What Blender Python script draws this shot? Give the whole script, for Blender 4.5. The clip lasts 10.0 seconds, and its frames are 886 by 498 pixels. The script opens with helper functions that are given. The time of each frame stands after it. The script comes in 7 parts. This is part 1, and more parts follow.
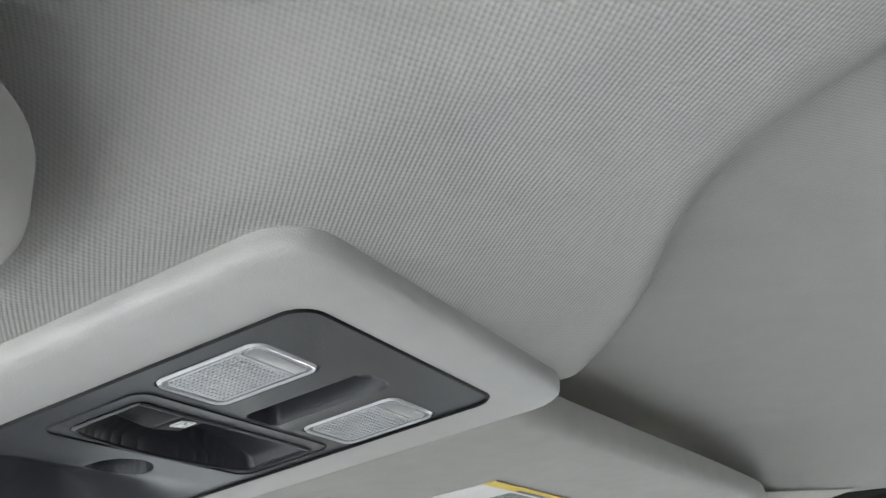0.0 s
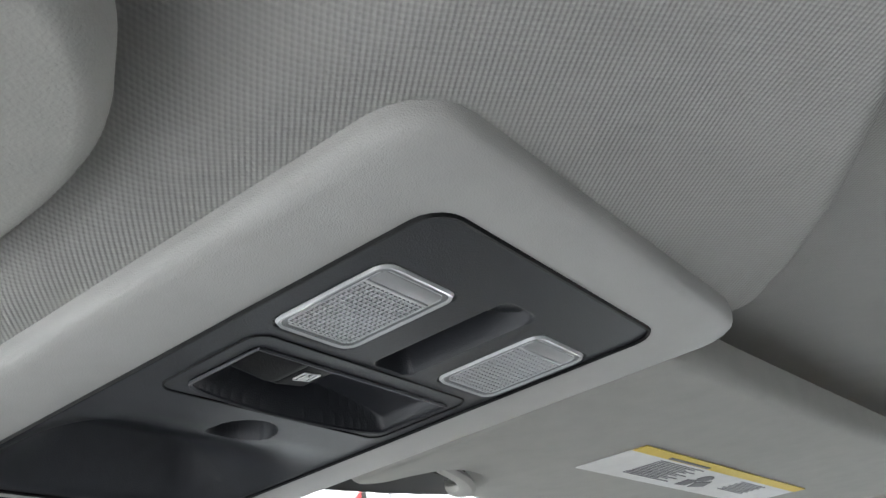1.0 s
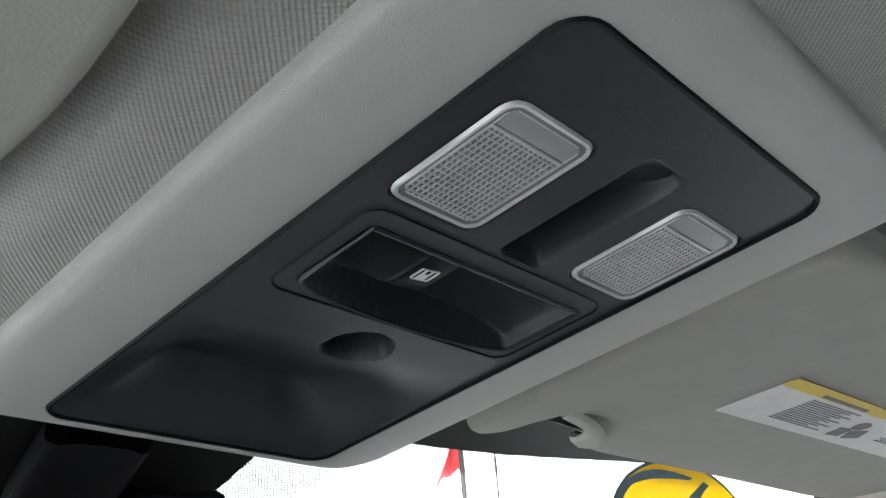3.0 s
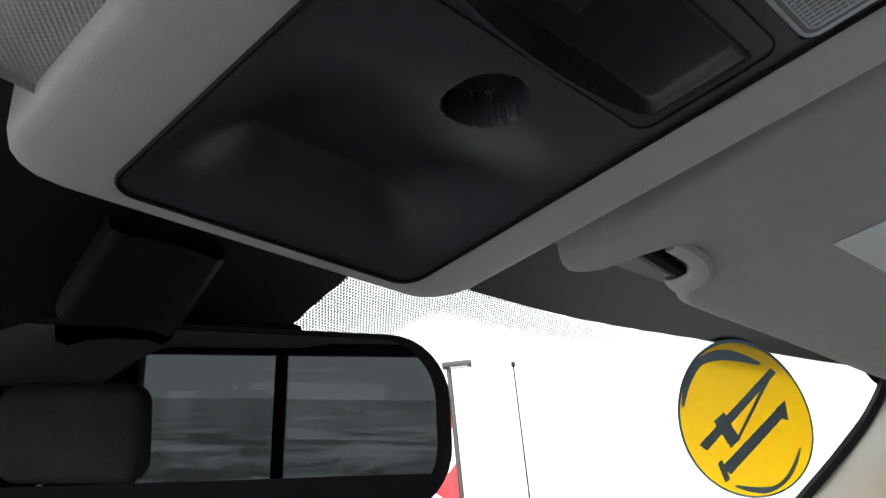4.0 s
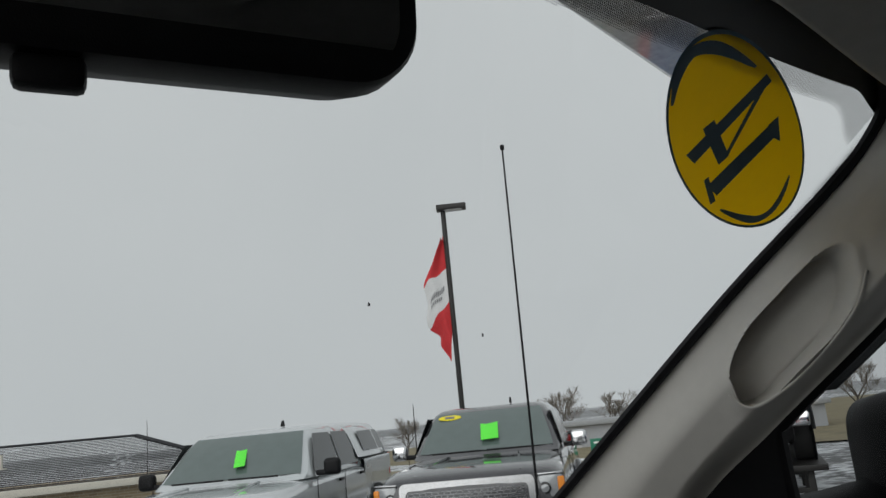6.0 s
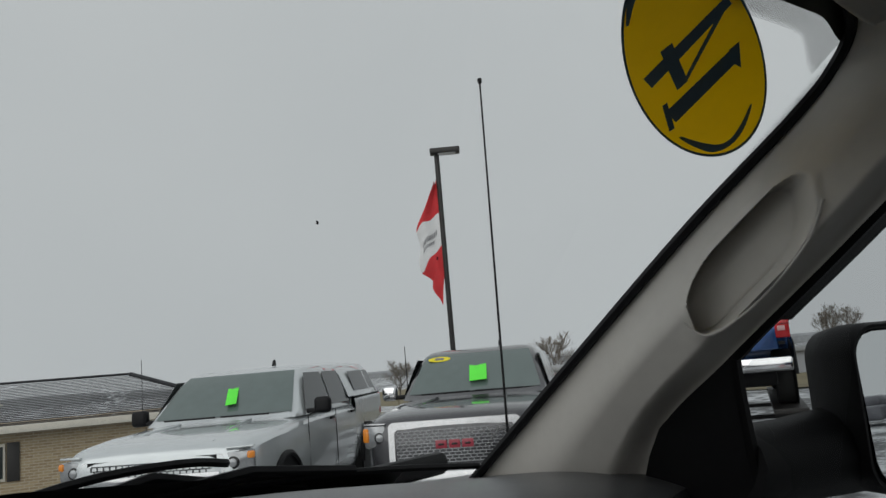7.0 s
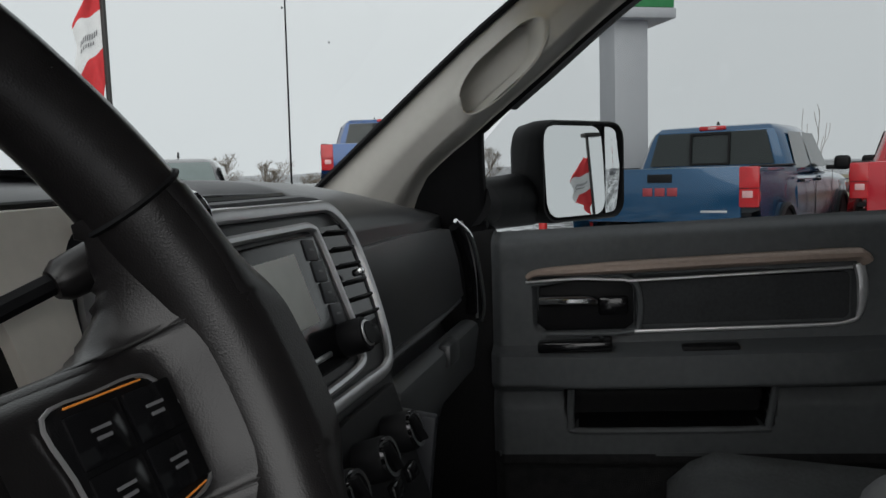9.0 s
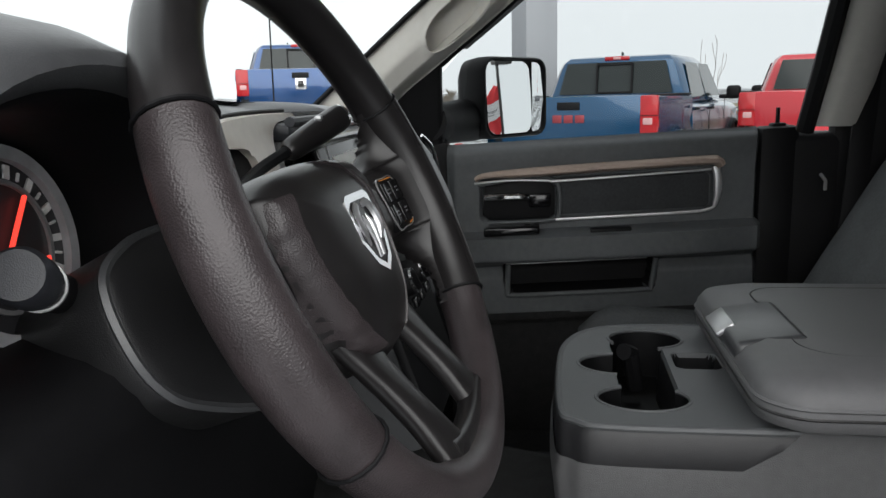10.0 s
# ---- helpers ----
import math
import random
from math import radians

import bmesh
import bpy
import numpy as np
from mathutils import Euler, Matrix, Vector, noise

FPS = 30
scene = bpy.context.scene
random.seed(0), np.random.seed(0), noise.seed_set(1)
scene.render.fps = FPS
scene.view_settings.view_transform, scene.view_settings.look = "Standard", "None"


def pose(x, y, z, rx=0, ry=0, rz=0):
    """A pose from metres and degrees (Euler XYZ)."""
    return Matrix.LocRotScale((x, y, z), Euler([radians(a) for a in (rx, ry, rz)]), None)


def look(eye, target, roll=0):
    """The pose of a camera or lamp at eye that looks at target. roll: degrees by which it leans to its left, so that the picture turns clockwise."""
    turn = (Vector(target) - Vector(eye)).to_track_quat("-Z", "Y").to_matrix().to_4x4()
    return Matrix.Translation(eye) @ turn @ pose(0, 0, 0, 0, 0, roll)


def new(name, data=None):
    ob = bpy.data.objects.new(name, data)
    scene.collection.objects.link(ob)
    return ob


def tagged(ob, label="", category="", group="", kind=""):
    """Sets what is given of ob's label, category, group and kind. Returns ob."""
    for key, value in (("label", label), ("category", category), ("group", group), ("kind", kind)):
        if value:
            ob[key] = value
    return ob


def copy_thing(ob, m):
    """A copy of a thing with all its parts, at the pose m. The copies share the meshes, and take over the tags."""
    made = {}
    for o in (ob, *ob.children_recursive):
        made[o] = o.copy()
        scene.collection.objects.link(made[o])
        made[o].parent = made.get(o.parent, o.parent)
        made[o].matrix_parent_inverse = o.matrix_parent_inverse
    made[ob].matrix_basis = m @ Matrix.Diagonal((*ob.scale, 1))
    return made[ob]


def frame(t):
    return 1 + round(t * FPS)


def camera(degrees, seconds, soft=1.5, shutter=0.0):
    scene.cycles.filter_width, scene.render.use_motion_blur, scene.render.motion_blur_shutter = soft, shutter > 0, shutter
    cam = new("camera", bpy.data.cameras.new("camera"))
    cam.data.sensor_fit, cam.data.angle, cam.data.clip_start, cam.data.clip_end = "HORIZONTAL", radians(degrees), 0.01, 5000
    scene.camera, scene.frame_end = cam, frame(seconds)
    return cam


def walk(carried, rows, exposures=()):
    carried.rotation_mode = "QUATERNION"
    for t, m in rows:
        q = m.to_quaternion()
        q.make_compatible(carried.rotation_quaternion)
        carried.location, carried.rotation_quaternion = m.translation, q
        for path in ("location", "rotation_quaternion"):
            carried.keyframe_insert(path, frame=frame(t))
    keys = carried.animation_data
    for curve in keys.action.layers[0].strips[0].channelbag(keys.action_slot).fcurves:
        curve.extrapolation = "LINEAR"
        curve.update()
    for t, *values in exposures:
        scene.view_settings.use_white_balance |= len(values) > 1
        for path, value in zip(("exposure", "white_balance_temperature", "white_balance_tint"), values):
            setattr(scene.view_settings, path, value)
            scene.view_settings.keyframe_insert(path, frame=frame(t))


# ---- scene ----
cam = camera(59.08, 10.0)
PATH = [
    (0, (-0.2791, -0.3605, 1.7989), (0.5595, -0.0042, 2.2111), -4.45),
    (0.5, (-0.2554, -0.3455, 1.7942), (0.5526, 0.0733, 2.2086), -4.81),
    (1, (-0.2381, -0.3197, 1.7899), (0.5399, 0.1467, 2.2109), -5.12),
    (1.5, (-0.2250, -0.3011, 1.7817), (0.5265, 0.1994, 2.2115), -5.21),
    (2, (-0.2169, -0.2857, 1.7754), (0.5196, 0.2348, 2.2075), -5.17),
    (3.3, (-0.2053, -0.2681, 1.7559), (0.4983, 0.2846, 2.2025), -5.40),
    (3.5, (-0.2056, -0.2368, 1.7503), (0.5145, 0.2934, 2.1980), -5.93),
    (4, (-0.1835, -0.1829, 1.7191), (0.5440, 0.3721, 2.1224), -6.14),
    (4.5, (-0.1776, -0.1750, 1.6937), (0.5551, 0.4145, 2.0338), -5.93),
    (5, (-0.1838, -0.1672, 1.6816), (0.5523, 0.4335, 1.9937), -5.51),
    (5.5, (-0.1558, -0.1491, 1.6445), (0.5903, 0.4602, 1.9128), -5.44),
    (5.7, (-0.1422, -0.1389, 1.6254), (0.6159, 0.4669, 1.8667), -5.56),
    (6.8, (-0.1122, -0.1640, 1.6059), (0.6623, 0.4436, 1.7818), -5.16),
    (7, (-0.1073, -0.1655, 1.5953), (0.6714, 0.4442, 1.7429), -4.90),
    (7.5, (-0.1428, -0.1260, 1.5991), (0.6670, 0.4556, 1.6766), -4.14),
    (8, (-0.2461, -0.0917, 1.5700), (0.6444, 0.3634, 1.5729), -3.51),
    (8.5, (-0.4521, -0.0935, 1.5626), (0.4766, 0.2758, 1.5296), -2.67),
    (9, (-0.5726, -0.1545, 1.5118), (0.3895, 0.1000, 1.4136), -1.83),
    (9.5, (-0.7320, -0.1294, 1.4860), (0.2433, 0.0369, 1.3401), -1.44),
    (10, (-0.9959, -0.1300, 1.5123), (-0.0248, 0.0122, 1.3207), -1.48),
]
walk(cam, [(t, look(eye, target, roll)) for t, eye, target, roll in PATH],
     exposures=((0.0, 4.4), (1.0, 4.0), (2.0, 3.75), (3.3, 3.5), (3.6, 3.25), (4.0, 2.85), (4.5, 1.3), (5.0, 0.65), (5.5, 0.5), (7.0, 0.28), (7.5, 0.34), (8.0, 0.45), (8.5, 0.55), (9.0, 0.8), (9.5, 1.25), (10.0, 1.5)))

# ---- light ----
world = bpy.data.worlds.new("overcast_sky")
scene.world = world
world.use_nodes = True
wn, wl = world.node_tree.nodes, world.node_tree.links
sky_bg = wn["Background"]
geo_n = wn.new("ShaderNodeTexCoord")
sep_n = wn.new("ShaderNodeSeparateXYZ")
ramp_n = wn.new("ShaderNodeValToRGB")
cloud_n = wn.new("ShaderNodeTexNoise")
cloud_n.inputs["Scale"].default_value = 2.2
cloud_n.inputs["Detail"].default_value = 4
mixc = wn.new("ShaderNodeMix")
mixc.data_type, mixc.blend_type = "RGBA", "MULTIPLY"
cl_r = wn.new("ShaderNodeValToRGB")
cl_r.color_ramp.elements[0].color, cl_r.color_ramp.elements[1].color = (0.86, 0.87, 0.88, 1), (1.0, 1.0, 1.0, 1)
ramp_n.color_ramp.elements[0].color, ramp_n.color_ramp.elements[1].color = (0.66, 0.685, 0.705, 1), (0.75, 0.77, 0.80, 1)
e2 = ramp_n.color_ramp.elements.new(0.52)
e2.color = (0.73, 0.75, 0.765, 1)
wl.new(geo_n.outputs["Generated"], sep_n.inputs[0])
wl.new(sep_n.outputs[2], ramp_n.inputs[0])
wl.new(geo_n.outputs["Generated"], cloud_n.inputs["Vector"])
wl.new(cloud_n.outputs[0], cl_r.inputs[0])
mixc.inputs[0].default_value = 1.0
wl.new(ramp_n.outputs[0], mixc.inputs[6])
wl.new(cl_r.outputs[0], mixc.inputs[7])
wl.new(mixc.outputs[2], sky_bg.inputs[0])
sky_bg.inputs[1].default_value = 0.62
sun = new("sun", bpy.data.lights.new("sun", "SUN"))
sun.data.energy, sun.data.angle, sun.data.color = 1.1, radians(80), (1.0, 0.985, 0.96)
sun.matrix_world = look((-9, -2.5, 6.5), (0, 0, 0))

# ---- materials ----


def mat(name, base, rough=0.6, metal=0.0, spot=0.12, scale=30.0, bump=0.0, bscale=400.0, coat=0.0, weave=0.0, alt=None, voronoi=False, spec=0.5, rand=0.0, ramp=(0.32, 0.66)):
    """A surface with colour drift at two scales and fine relief; weave: pitch of a woven cloth in metres."""
    m = bpy.data.materials.new(name)
    m.use_nodes = True
    n, l = m.node_tree.nodes, m.node_tree.links
    p = n["Principled BSDF"]
    co = n.new("ShaderNodeTexCoord").outputs["Object"]
    big, small = n.new("ShaderNodeTexNoise"), n.new("ShaderNodeTexNoise")
    big.inputs["Scale"].default_value, small.inputs["Scale"].default_value = scale * 0.25, scale * 3
    big.inputs["Detail"].default_value, small.inputs["Detail"].default_value = 3, 4
    l.new(co, big.inputs["Vector"])
    l.new(co, small.inputs["Vector"])
    add = n.new("ShaderNodeMath")
    add.operation = "ADD"
    l.new(big.outputs[0], add.inputs[0])
    l.new(small.outputs[0], add.inputs[1])
    half = n.new("ShaderNodeMath")
    half.operation = "MULTIPLY"
    half.inputs[1].default_value = 0.5
    l.new(add.outputs[0], half.inputs[0])
    r = n.new("ShaderNodeValToRGB")
    lo = alt if alt else [c * (1 - spot * 2) for c in base]
    hi = base if alt else [min(1, c * (1 + spot)) for c in base]
    r.color_ramp.elements[0].position, r.color_ramp.elements[1].position = ramp
    r.color_ramp.elements[0].color, r.color_ramp.elements[1].color = (*lo, 1), (*hi, 1)
    l.new(half.outputs[0], r.inputs[0])
    out = r.outputs[0]
    if rand:
        oi = n.new("ShaderNodeObjectInfo")
        hs = n.new("ShaderNodeHueSaturation")
        mr = n.new("ShaderNodeMapRange")
        mr.inputs[3].default_value, mr.inputs[4].default_value = 1 - rand, 1 + rand
        l.new(oi.outputs["Random"], mr.inputs[0])
        l.new(mr.outputs[0], hs.inputs["Value"])
        l.new(out, hs.inputs["Color"])
        out = hs.outputs[0]
    l.new(out, p.inputs["Base Color"])
    rr = n.new("ShaderNodeMapRange")
    rr.inputs[3].default_value, rr.inputs[4].default_value = max(0.02, rough - 0.08), min(1, rough + 0.08)
    l.new(half.outputs[0], rr.inputs[0])
    l.new(rr.outputs[0], p.inputs["Roughness"])
    p.inputs["Metallic"].default_value = metal
    p.inputs["Coat Weight"].default_value = coat
    p.inputs["Specular IOR Level"].default_value = spec
    if bump or weave:
        b = n.new("ShaderNodeBump")
        b.inputs["Strength"].default_value = 1.0
        if weave:
            waves = []
            for axis in (0, 1):
                w = n.new("ShaderNodeMath")
                w.operation = "SINE"
                s = n.new("ShaderNodeSeparateXYZ")
                l.new(co, s.inputs[0])
                k = n.new("ShaderNodeMath")
                k.operation = "MULTIPLY"
                k.inputs[1].default_value = 2 * math.pi / weave
                l.new(s.outputs[axis], k.inputs[0])
                l.new(k.outputs[0], w.inputs[0])
                waves.append(w)
            pr = n.new("ShaderNodeMath")
            pr.operation = "MULTIPLY"
            l.new(waves[0].outputs[0], pr.inputs[0])
            l.new(waves[1].outputs[0], pr.inputs[1])
            l.new(pr.outputs[0], b.inputs["Height"])
            tone, dark_t = n.new("ShaderNodeMapRange"), n.new("ShaderNodeMix")
            tone.inputs[1].default_value, tone.inputs[2].default_value = -1.0, 1.0
            tone.inputs[3].default_value, tone.inputs[4].default_value = 0.90, 1.08
            dark_t.data_type, dark_t.blend_type = "RGBA", "MULTIPLY"
            dark_t.inputs[0].default_value = 1.0
            l.new(pr.outputs[0], tone.inputs[0])
            l.new(out, dark_t.inputs[6])
            l.new(tone.outputs[0], dark_t.inputs[7])
            l.new(dark_t.outputs[2], p.inputs["Base Color"])
        else:
            t = n.new("ShaderNodeTexVoronoi" if voronoi else "ShaderNodeTexNoise")
            t.inputs["Scale"].default_value = bscale
            l.new(co, t.inputs["Vector"])
            l.new(t.outputs[0], b.inputs["Height"])
        b.inputs["Distance"].default_value = bump
        l.new(b.outputs[0], p.inputs["Normal"])
    return m


def glass(name, tint=(0.9, 0.95, 0.93), gloss=0.06):
    m = bpy.data.materials.new(name)
    m.use_nodes = True
    n, l = m.node_tree.nodes, m.node_tree.links
    n.remove(n["Principled BSDF"])
    t, g, mx = n.new("ShaderNodeBsdfTransparent"), n.new("ShaderNodeBsdfGlossy"), n.new("ShaderNodeMixShader")
    t.inputs[0].default_value = (*tint, 1)
    g.inputs["Roughness"].default_value = 0.02
    mx.inputs[0].default_value = gloss
    l.new(t.outputs[0], mx.inputs[1])
    l.new(g.outputs[0], mx.inputs[2])
    l.new(mx.outputs[0], n["Material Output"].inputs[0])
    return m


def glow(name, colour, strength):
    m = bpy.data.materials.new(name)
    m.use_nodes = True
    p = m.node_tree.nodes["Principled BSDF"]
    p.inputs["Base Color"].default_value = (*colour, 1)
    p.inputs["Emission Color"].default_value = (*colour, 1)
    p.inputs["Emission Strength"].default_value = strength
    return m


CLOTH = mat("headliner_cloth", (0.42, 0.415, 0.395), 0.95, spot=0.03, scale=12, bump=0.00016, weave=0.0022, spec=0.15)
CLOTH_SMOOTH = mat("visor_cloth", (0.42, 0.415, 0.39), 0.95, spot=0.04, scale=20, bump=0.0002, bscale=900, spec=0.1)
BEIGE = mat("grey_plastic_grain", (0.47, 0.465, 0.45), 0.55, spot=0.03, scale=30, bump=0.00008, bscale=1800, voronoi=True, spec=0.35)
PILLAR_M = mat("pillar_plastic", (0.50, 0.485, 0.45), 0.62, spot=0.03, scale=20, bump=0.0001, bscale=1500, voronoi=True, spec=0.3)
SLATE = mat("charcoal_plastic", (0.028, 0.030, 0.036), 0.44, spot=0.12, scale=40, bump=0.00008, bscale=1600, voronoi=True)
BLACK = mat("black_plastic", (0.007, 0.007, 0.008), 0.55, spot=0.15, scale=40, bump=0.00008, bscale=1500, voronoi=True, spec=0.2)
GLOSSBLACK = mat("gloss_black", (0.008, 0.008, 0.009), 0.12, spot=0.1)
DASH_M = mat("dash_grain", (0.072, 0.074, 0.078), 0.32, spot=0.08, scale=30, bump=0.0001, bscale=1000, voronoi=True, spec=0.65)
DOOR_M = mat("door_plastic", (0.092, 0.098, 0.103), 0.6, spot=0.1, scale=25, bump=0.0002, bscale=800, voronoi=True)
LEATHER = mat("worn_black_leather", (0.044, 0.036, 0.038), 0.31, spot=0.22, scale=14, bump=0.00020, bscale=850, voronoi=True)
LEATHER_S = mat("smooth_black_vinyl", (0.017, 0.0155, 0.016), 0.30, spot=0.15, scale=20, bump=0.00006, bscale=1300, voronoi=True)
SEAT_M = mat("grey_seat_cloth", (0.125, 0.13, 0.133), 0.9, spot=0.12, scale=60, bump=0.0004, weave=0.003, spec=0.15)
VINYL = mat("grey_vinyl", (0.15, 0.15, 0.155), 0.5, spot=0.06, scale=25, bump=0.0002, bscale=900, voronoi=True)
TRAYGREY = mat("grey_hard_plastic", (0.11, 0.115, 0.12), 0.5, spot=0.06, scale=25, bump=0.0001, bscale=1500, voronoi=True)
CHROME = mat("chrome", (0.78, 0.78, 0.79), 0.12, metal=1.0, spot=0.04)
SATIN = mat("satin_silver_paint", (0.56, 0.56, 0.57), 0.33, metal=0.7, spot=0.05)
TAUPE = mat("pale_metallic_trim", (0.84, 0.79, 0.71), 0.36, metal=0.1, spot=0.04)
WOODISH = mat("brown_satin_trim", (0.40, 0.31, 0.26), 0.36, metal=0.25, spot=0.08)
CARPET = mat("black_carpet", (0.02, 0.02, 0.021), 0.98, spot=0.3, scale=200, bump=0.002, bscale=700)
# the pale base colour paints the glare on the switched-off glass
SCREEN = mat("screen_with_glare", (0.80, 0.82, 0.77), 0.5, spot=0.05, scale=14)
LENS_BACK = mat("grey_lamp_lens", (0.20, 0.205, 0.21), 0.25, spot=0.1, spec=0.6)
LENS = mat("clear_lamp_lens", (0.55, 0.56, 0.57), 0.12, spot=0.05, spec=0.8, coat=0.5)
MIRROR = mat("mirror_glass", (0.82, 0.84, 0.84), 0.02, metal=1.0, spot=0.0)
MIRROR_DIM = mat("dimmed_mirror_glass", (0.24, 0.242, 0.245), 0.03, metal=1.0, spot=0.0)
for m_ in (MIRROR, MIRROR_DIM):
    nt_ = m_.node_tree
    for k_ in list(nt_.nodes["Principled BSDF"].inputs["Roughness"].links):
        nt_.links.remove(k_)
    nt_.nodes["Principled BSDF"].inputs["Roughness"].default_value = 0.01
FRIT = mat("black_ceramic_frit", (0.006, 0.006, 0.006), 0.4, spot=0.1)
STICK_Y = mat("yellow_vinyl", (0.80, 0.52, 0.0), 0.5, spot=0.04)
for m_, c_ in ((STICK_Y, (0.95, 0.56, 0.0, 1)),):
    n_, l_ = m_.node_tree.nodes, m_.node_tree.links
    tr_, mx_ = n_.new("ShaderNodeBsdfTranslucent"), n_.new("ShaderNodeMixShader")
    tr_.inputs[0].default_value = c_
    mx_.inputs[0].default_value = 0.5
    l_.new(n_["Principled BSDF"].outputs[0], mx_.inputs[1])
    l_.new(tr_.outputs[0], mx_.inputs[2])
    l_.new(mx_.outputs[0], n_["Material Output"].inputs[0])
STICK_B = mat("blue_grey_ink", (0.04, 0.11, 0.17), 0.5, spot=0.1)
WHITE = mat("white_print", (0.75, 0.75, 0.74), 0.6, spot=0.05)
YELLOW = mat("yellow_print", (0.75, 0.55, 0.08), 0.6, spot=0.05)
INK = mat("grey_ink", (0.20, 0.20, 0.21), 0.7, spot=0.1)
ORANGE_GLOW = glow("faint_amber_glow", (1.0, 0.35, 0.06), 0.035)
NEEDLE = glow("red_needle", (1.0, 0.06, 0.04), 0.45)
BAND = mat("dark_grey_band", (0.024, 0.024, 0.026), 0.42, spot=0.08, scale=25, bump=0.0001, bscale=1200, voronoi=True)
BASE_CLOTH = mat("grey_base_cloth", (0.105, 0.105, 0.108), 0.7, spot=0.08, scale=30, bump=0.0002, bscale=900, voronoi=True)
DIAL = mat("dial_face", (0.03, 0.03, 0.033), 0.5)
PANE = glass("window_glass", (0.95, 0.975, 0.965), 0.025)
PANE_T = glass("side_window_glass", (0.74, 0.765, 0.76), 0.03)

# ---- building helpers ----


def thing(name, label, category, group="", kind=""):
    return tagged(new(name), label, category, group, kind)


def part(name, bm, material, parent=None, label="", smooth=35, matrix=None):
    """Links a bmesh as one mesh object under a thing or a part."""
    if matrix is not None:
        bmesh.ops.transform(bm, matrix=matrix, verts=bm.verts)
    me = bpy.data.meshes.new(name)
    bmesh.ops.recalc_face_normals(bm, faces=bm.faces)
    bm.to_mesh(me)
    bm.free()
    me.materials.append(material)
    if smooth:
        me.shade_smooth()
        me.set_sharp_from_angle(angle=radians(smooth))
    ob = new(name, me)
    if parent is not None:
        ob.parent = parent
    if label:
        ob["label"] = label
    return ob


def box(size, at=(0, 0, 0), bevel=0.0, rot=(0, 0, 0), seg=2, bm=None):
    b = bmesh.new()
    bmesh.ops.create_cube(b, size=1)
    for v in b.verts:
        v.co = Vector((v.co.x * size[0], v.co.y * size[1], v.co.z * size[2]))
    if bevel:
        bmesh.ops.bevel(b, geom=b.edges[:], offset=min(bevel, min(size) * 0.49), segments=seg, affect="EDGES", profile=0.5)
    bmesh.ops.transform(b, matrix=pose(*at, *rot), verts=b.verts)
    return merge(bm, b)


def merge(bm, b):
    """Adds the mesh b to bm; with no bm, b itself."""
    if bm is None:
        return b
    me = bpy.data.meshes.new("tmp")
    b.to_mesh(me)
    b.free()
    bm.from_mesh(me)
    bpy.data.meshes.remove(me)
    return bm


def cyl(r, depth, at=(0, 0, 0), rot=(0, 0, 0), n=24, r2=None, bevel=0.0, bm=None):
    b = bmesh.new()
    bmesh.ops.create_cone(b, cap_ends=True, segments=n, radius1=r, radius2=r if r2 is None else r2, depth=depth)
    if bevel:
        es = [e for e in b.edges if abs(e.verts[0].co.z - e.verts[1].co.z) < 1e-6]
        bmesh.ops.bevel(b, geom=es, offset=bevel, segments=2, affect="EDGES", profile=0.5)
    bmesh.ops.transform(b, matrix=pose(*at, *rot), verts=b.verts)
    return merge(bm, b)


def grid(rows, closed=False, cap=False, bm=None):
    """A skin over rows of points; closed: each row is a ring."""
    b = bmesh.new()
    vs = [[b.verts.new(p) for p in row] for row in rows]
    for r0, r1 in zip(vs, vs[1:]):
        k = len(r0)
        for i in range(k if closed else k - 1):
            j = (i + 1) % k
            try:
                b.faces.new((r0[i], r0[j], r1[j], r1[i]))
            except ValueError:
                pass
    if cap:
        b.faces.new(vs[0])
        b.faces.new(vs[-1])
    return merge(bm, b)


def tube(points, radius, n=8, closed=False, bm=None, flat=1.0):
    """A round bar along points; radius may be one number or one a point."""
    pts = [Vector(p) for p in points]
    rows, up = [], Vector((0, 0, 1))
    k = len(pts)
    side = None
    for i, p in enumerate(pts):
        a, c = (pts[i - 1], pts[(i + 1) % k]) if closed else (pts[max(i - 1, 0)], pts[min(i + 1, k - 1)])
        d = (c - a).normalized()
        if side is None:
            side = d.cross(up if abs(d.z) < 0.95 else Vector((0, 1, 0))).normalized()
        side = (side - d * side.dot(d)).normalized()
        o = d.cross(side)
        r = radius[i] if isinstance(radius, (list, tuple)) else radius
        rows.append([p + side * math.cos(q) * r + o * math.sin(q) * r * flat for q in [2 * math.pi * j / n for j in range(n)]])
    if closed:
        rows.append(rows[0])
    return grid(rows, closed=True, cap=not closed, bm=bm)


def prism(outline, z0, z1, bevel=0.0, bm=None, seg=2):
    """A slab with the outline in x and y, from z0 to z1."""
    b = bmesh.new()
    lo = [b.verts.new((x, y, z0)) for x, y in outline]
    hi = [b.verts.new((x, y, z1)) for x, y in outline]
    k = len(outline)
    for i in range(k):
        j = (i + 1) % k
        b.faces.new((lo[i], lo[j], hi[j], hi[i]))
    caps = [b.faces.new(lo[::-1]), b.faces.new(hi)]
    if bevel:
        es = [e for f in caps for e in f.edges]
        bmesh.ops.bevel(b, geom=es, offset=bevel, segments=seg, affect="EDGES", profile=0.5)
    return merge(bm, b)


def ring(outline, inner, z0, z1, bm=None):
    """A frame between two outlines with as many points each."""
    rows = [[(x, y, z0) for x, y in inner], [(x, y, z0) for x, y in outline], [(x, y, z1) for x, y in outline], [(x, y, z1) for x, y in inner]]
    rows.append(rows[0])
    return grid(rows, closed=True, bm=bm)


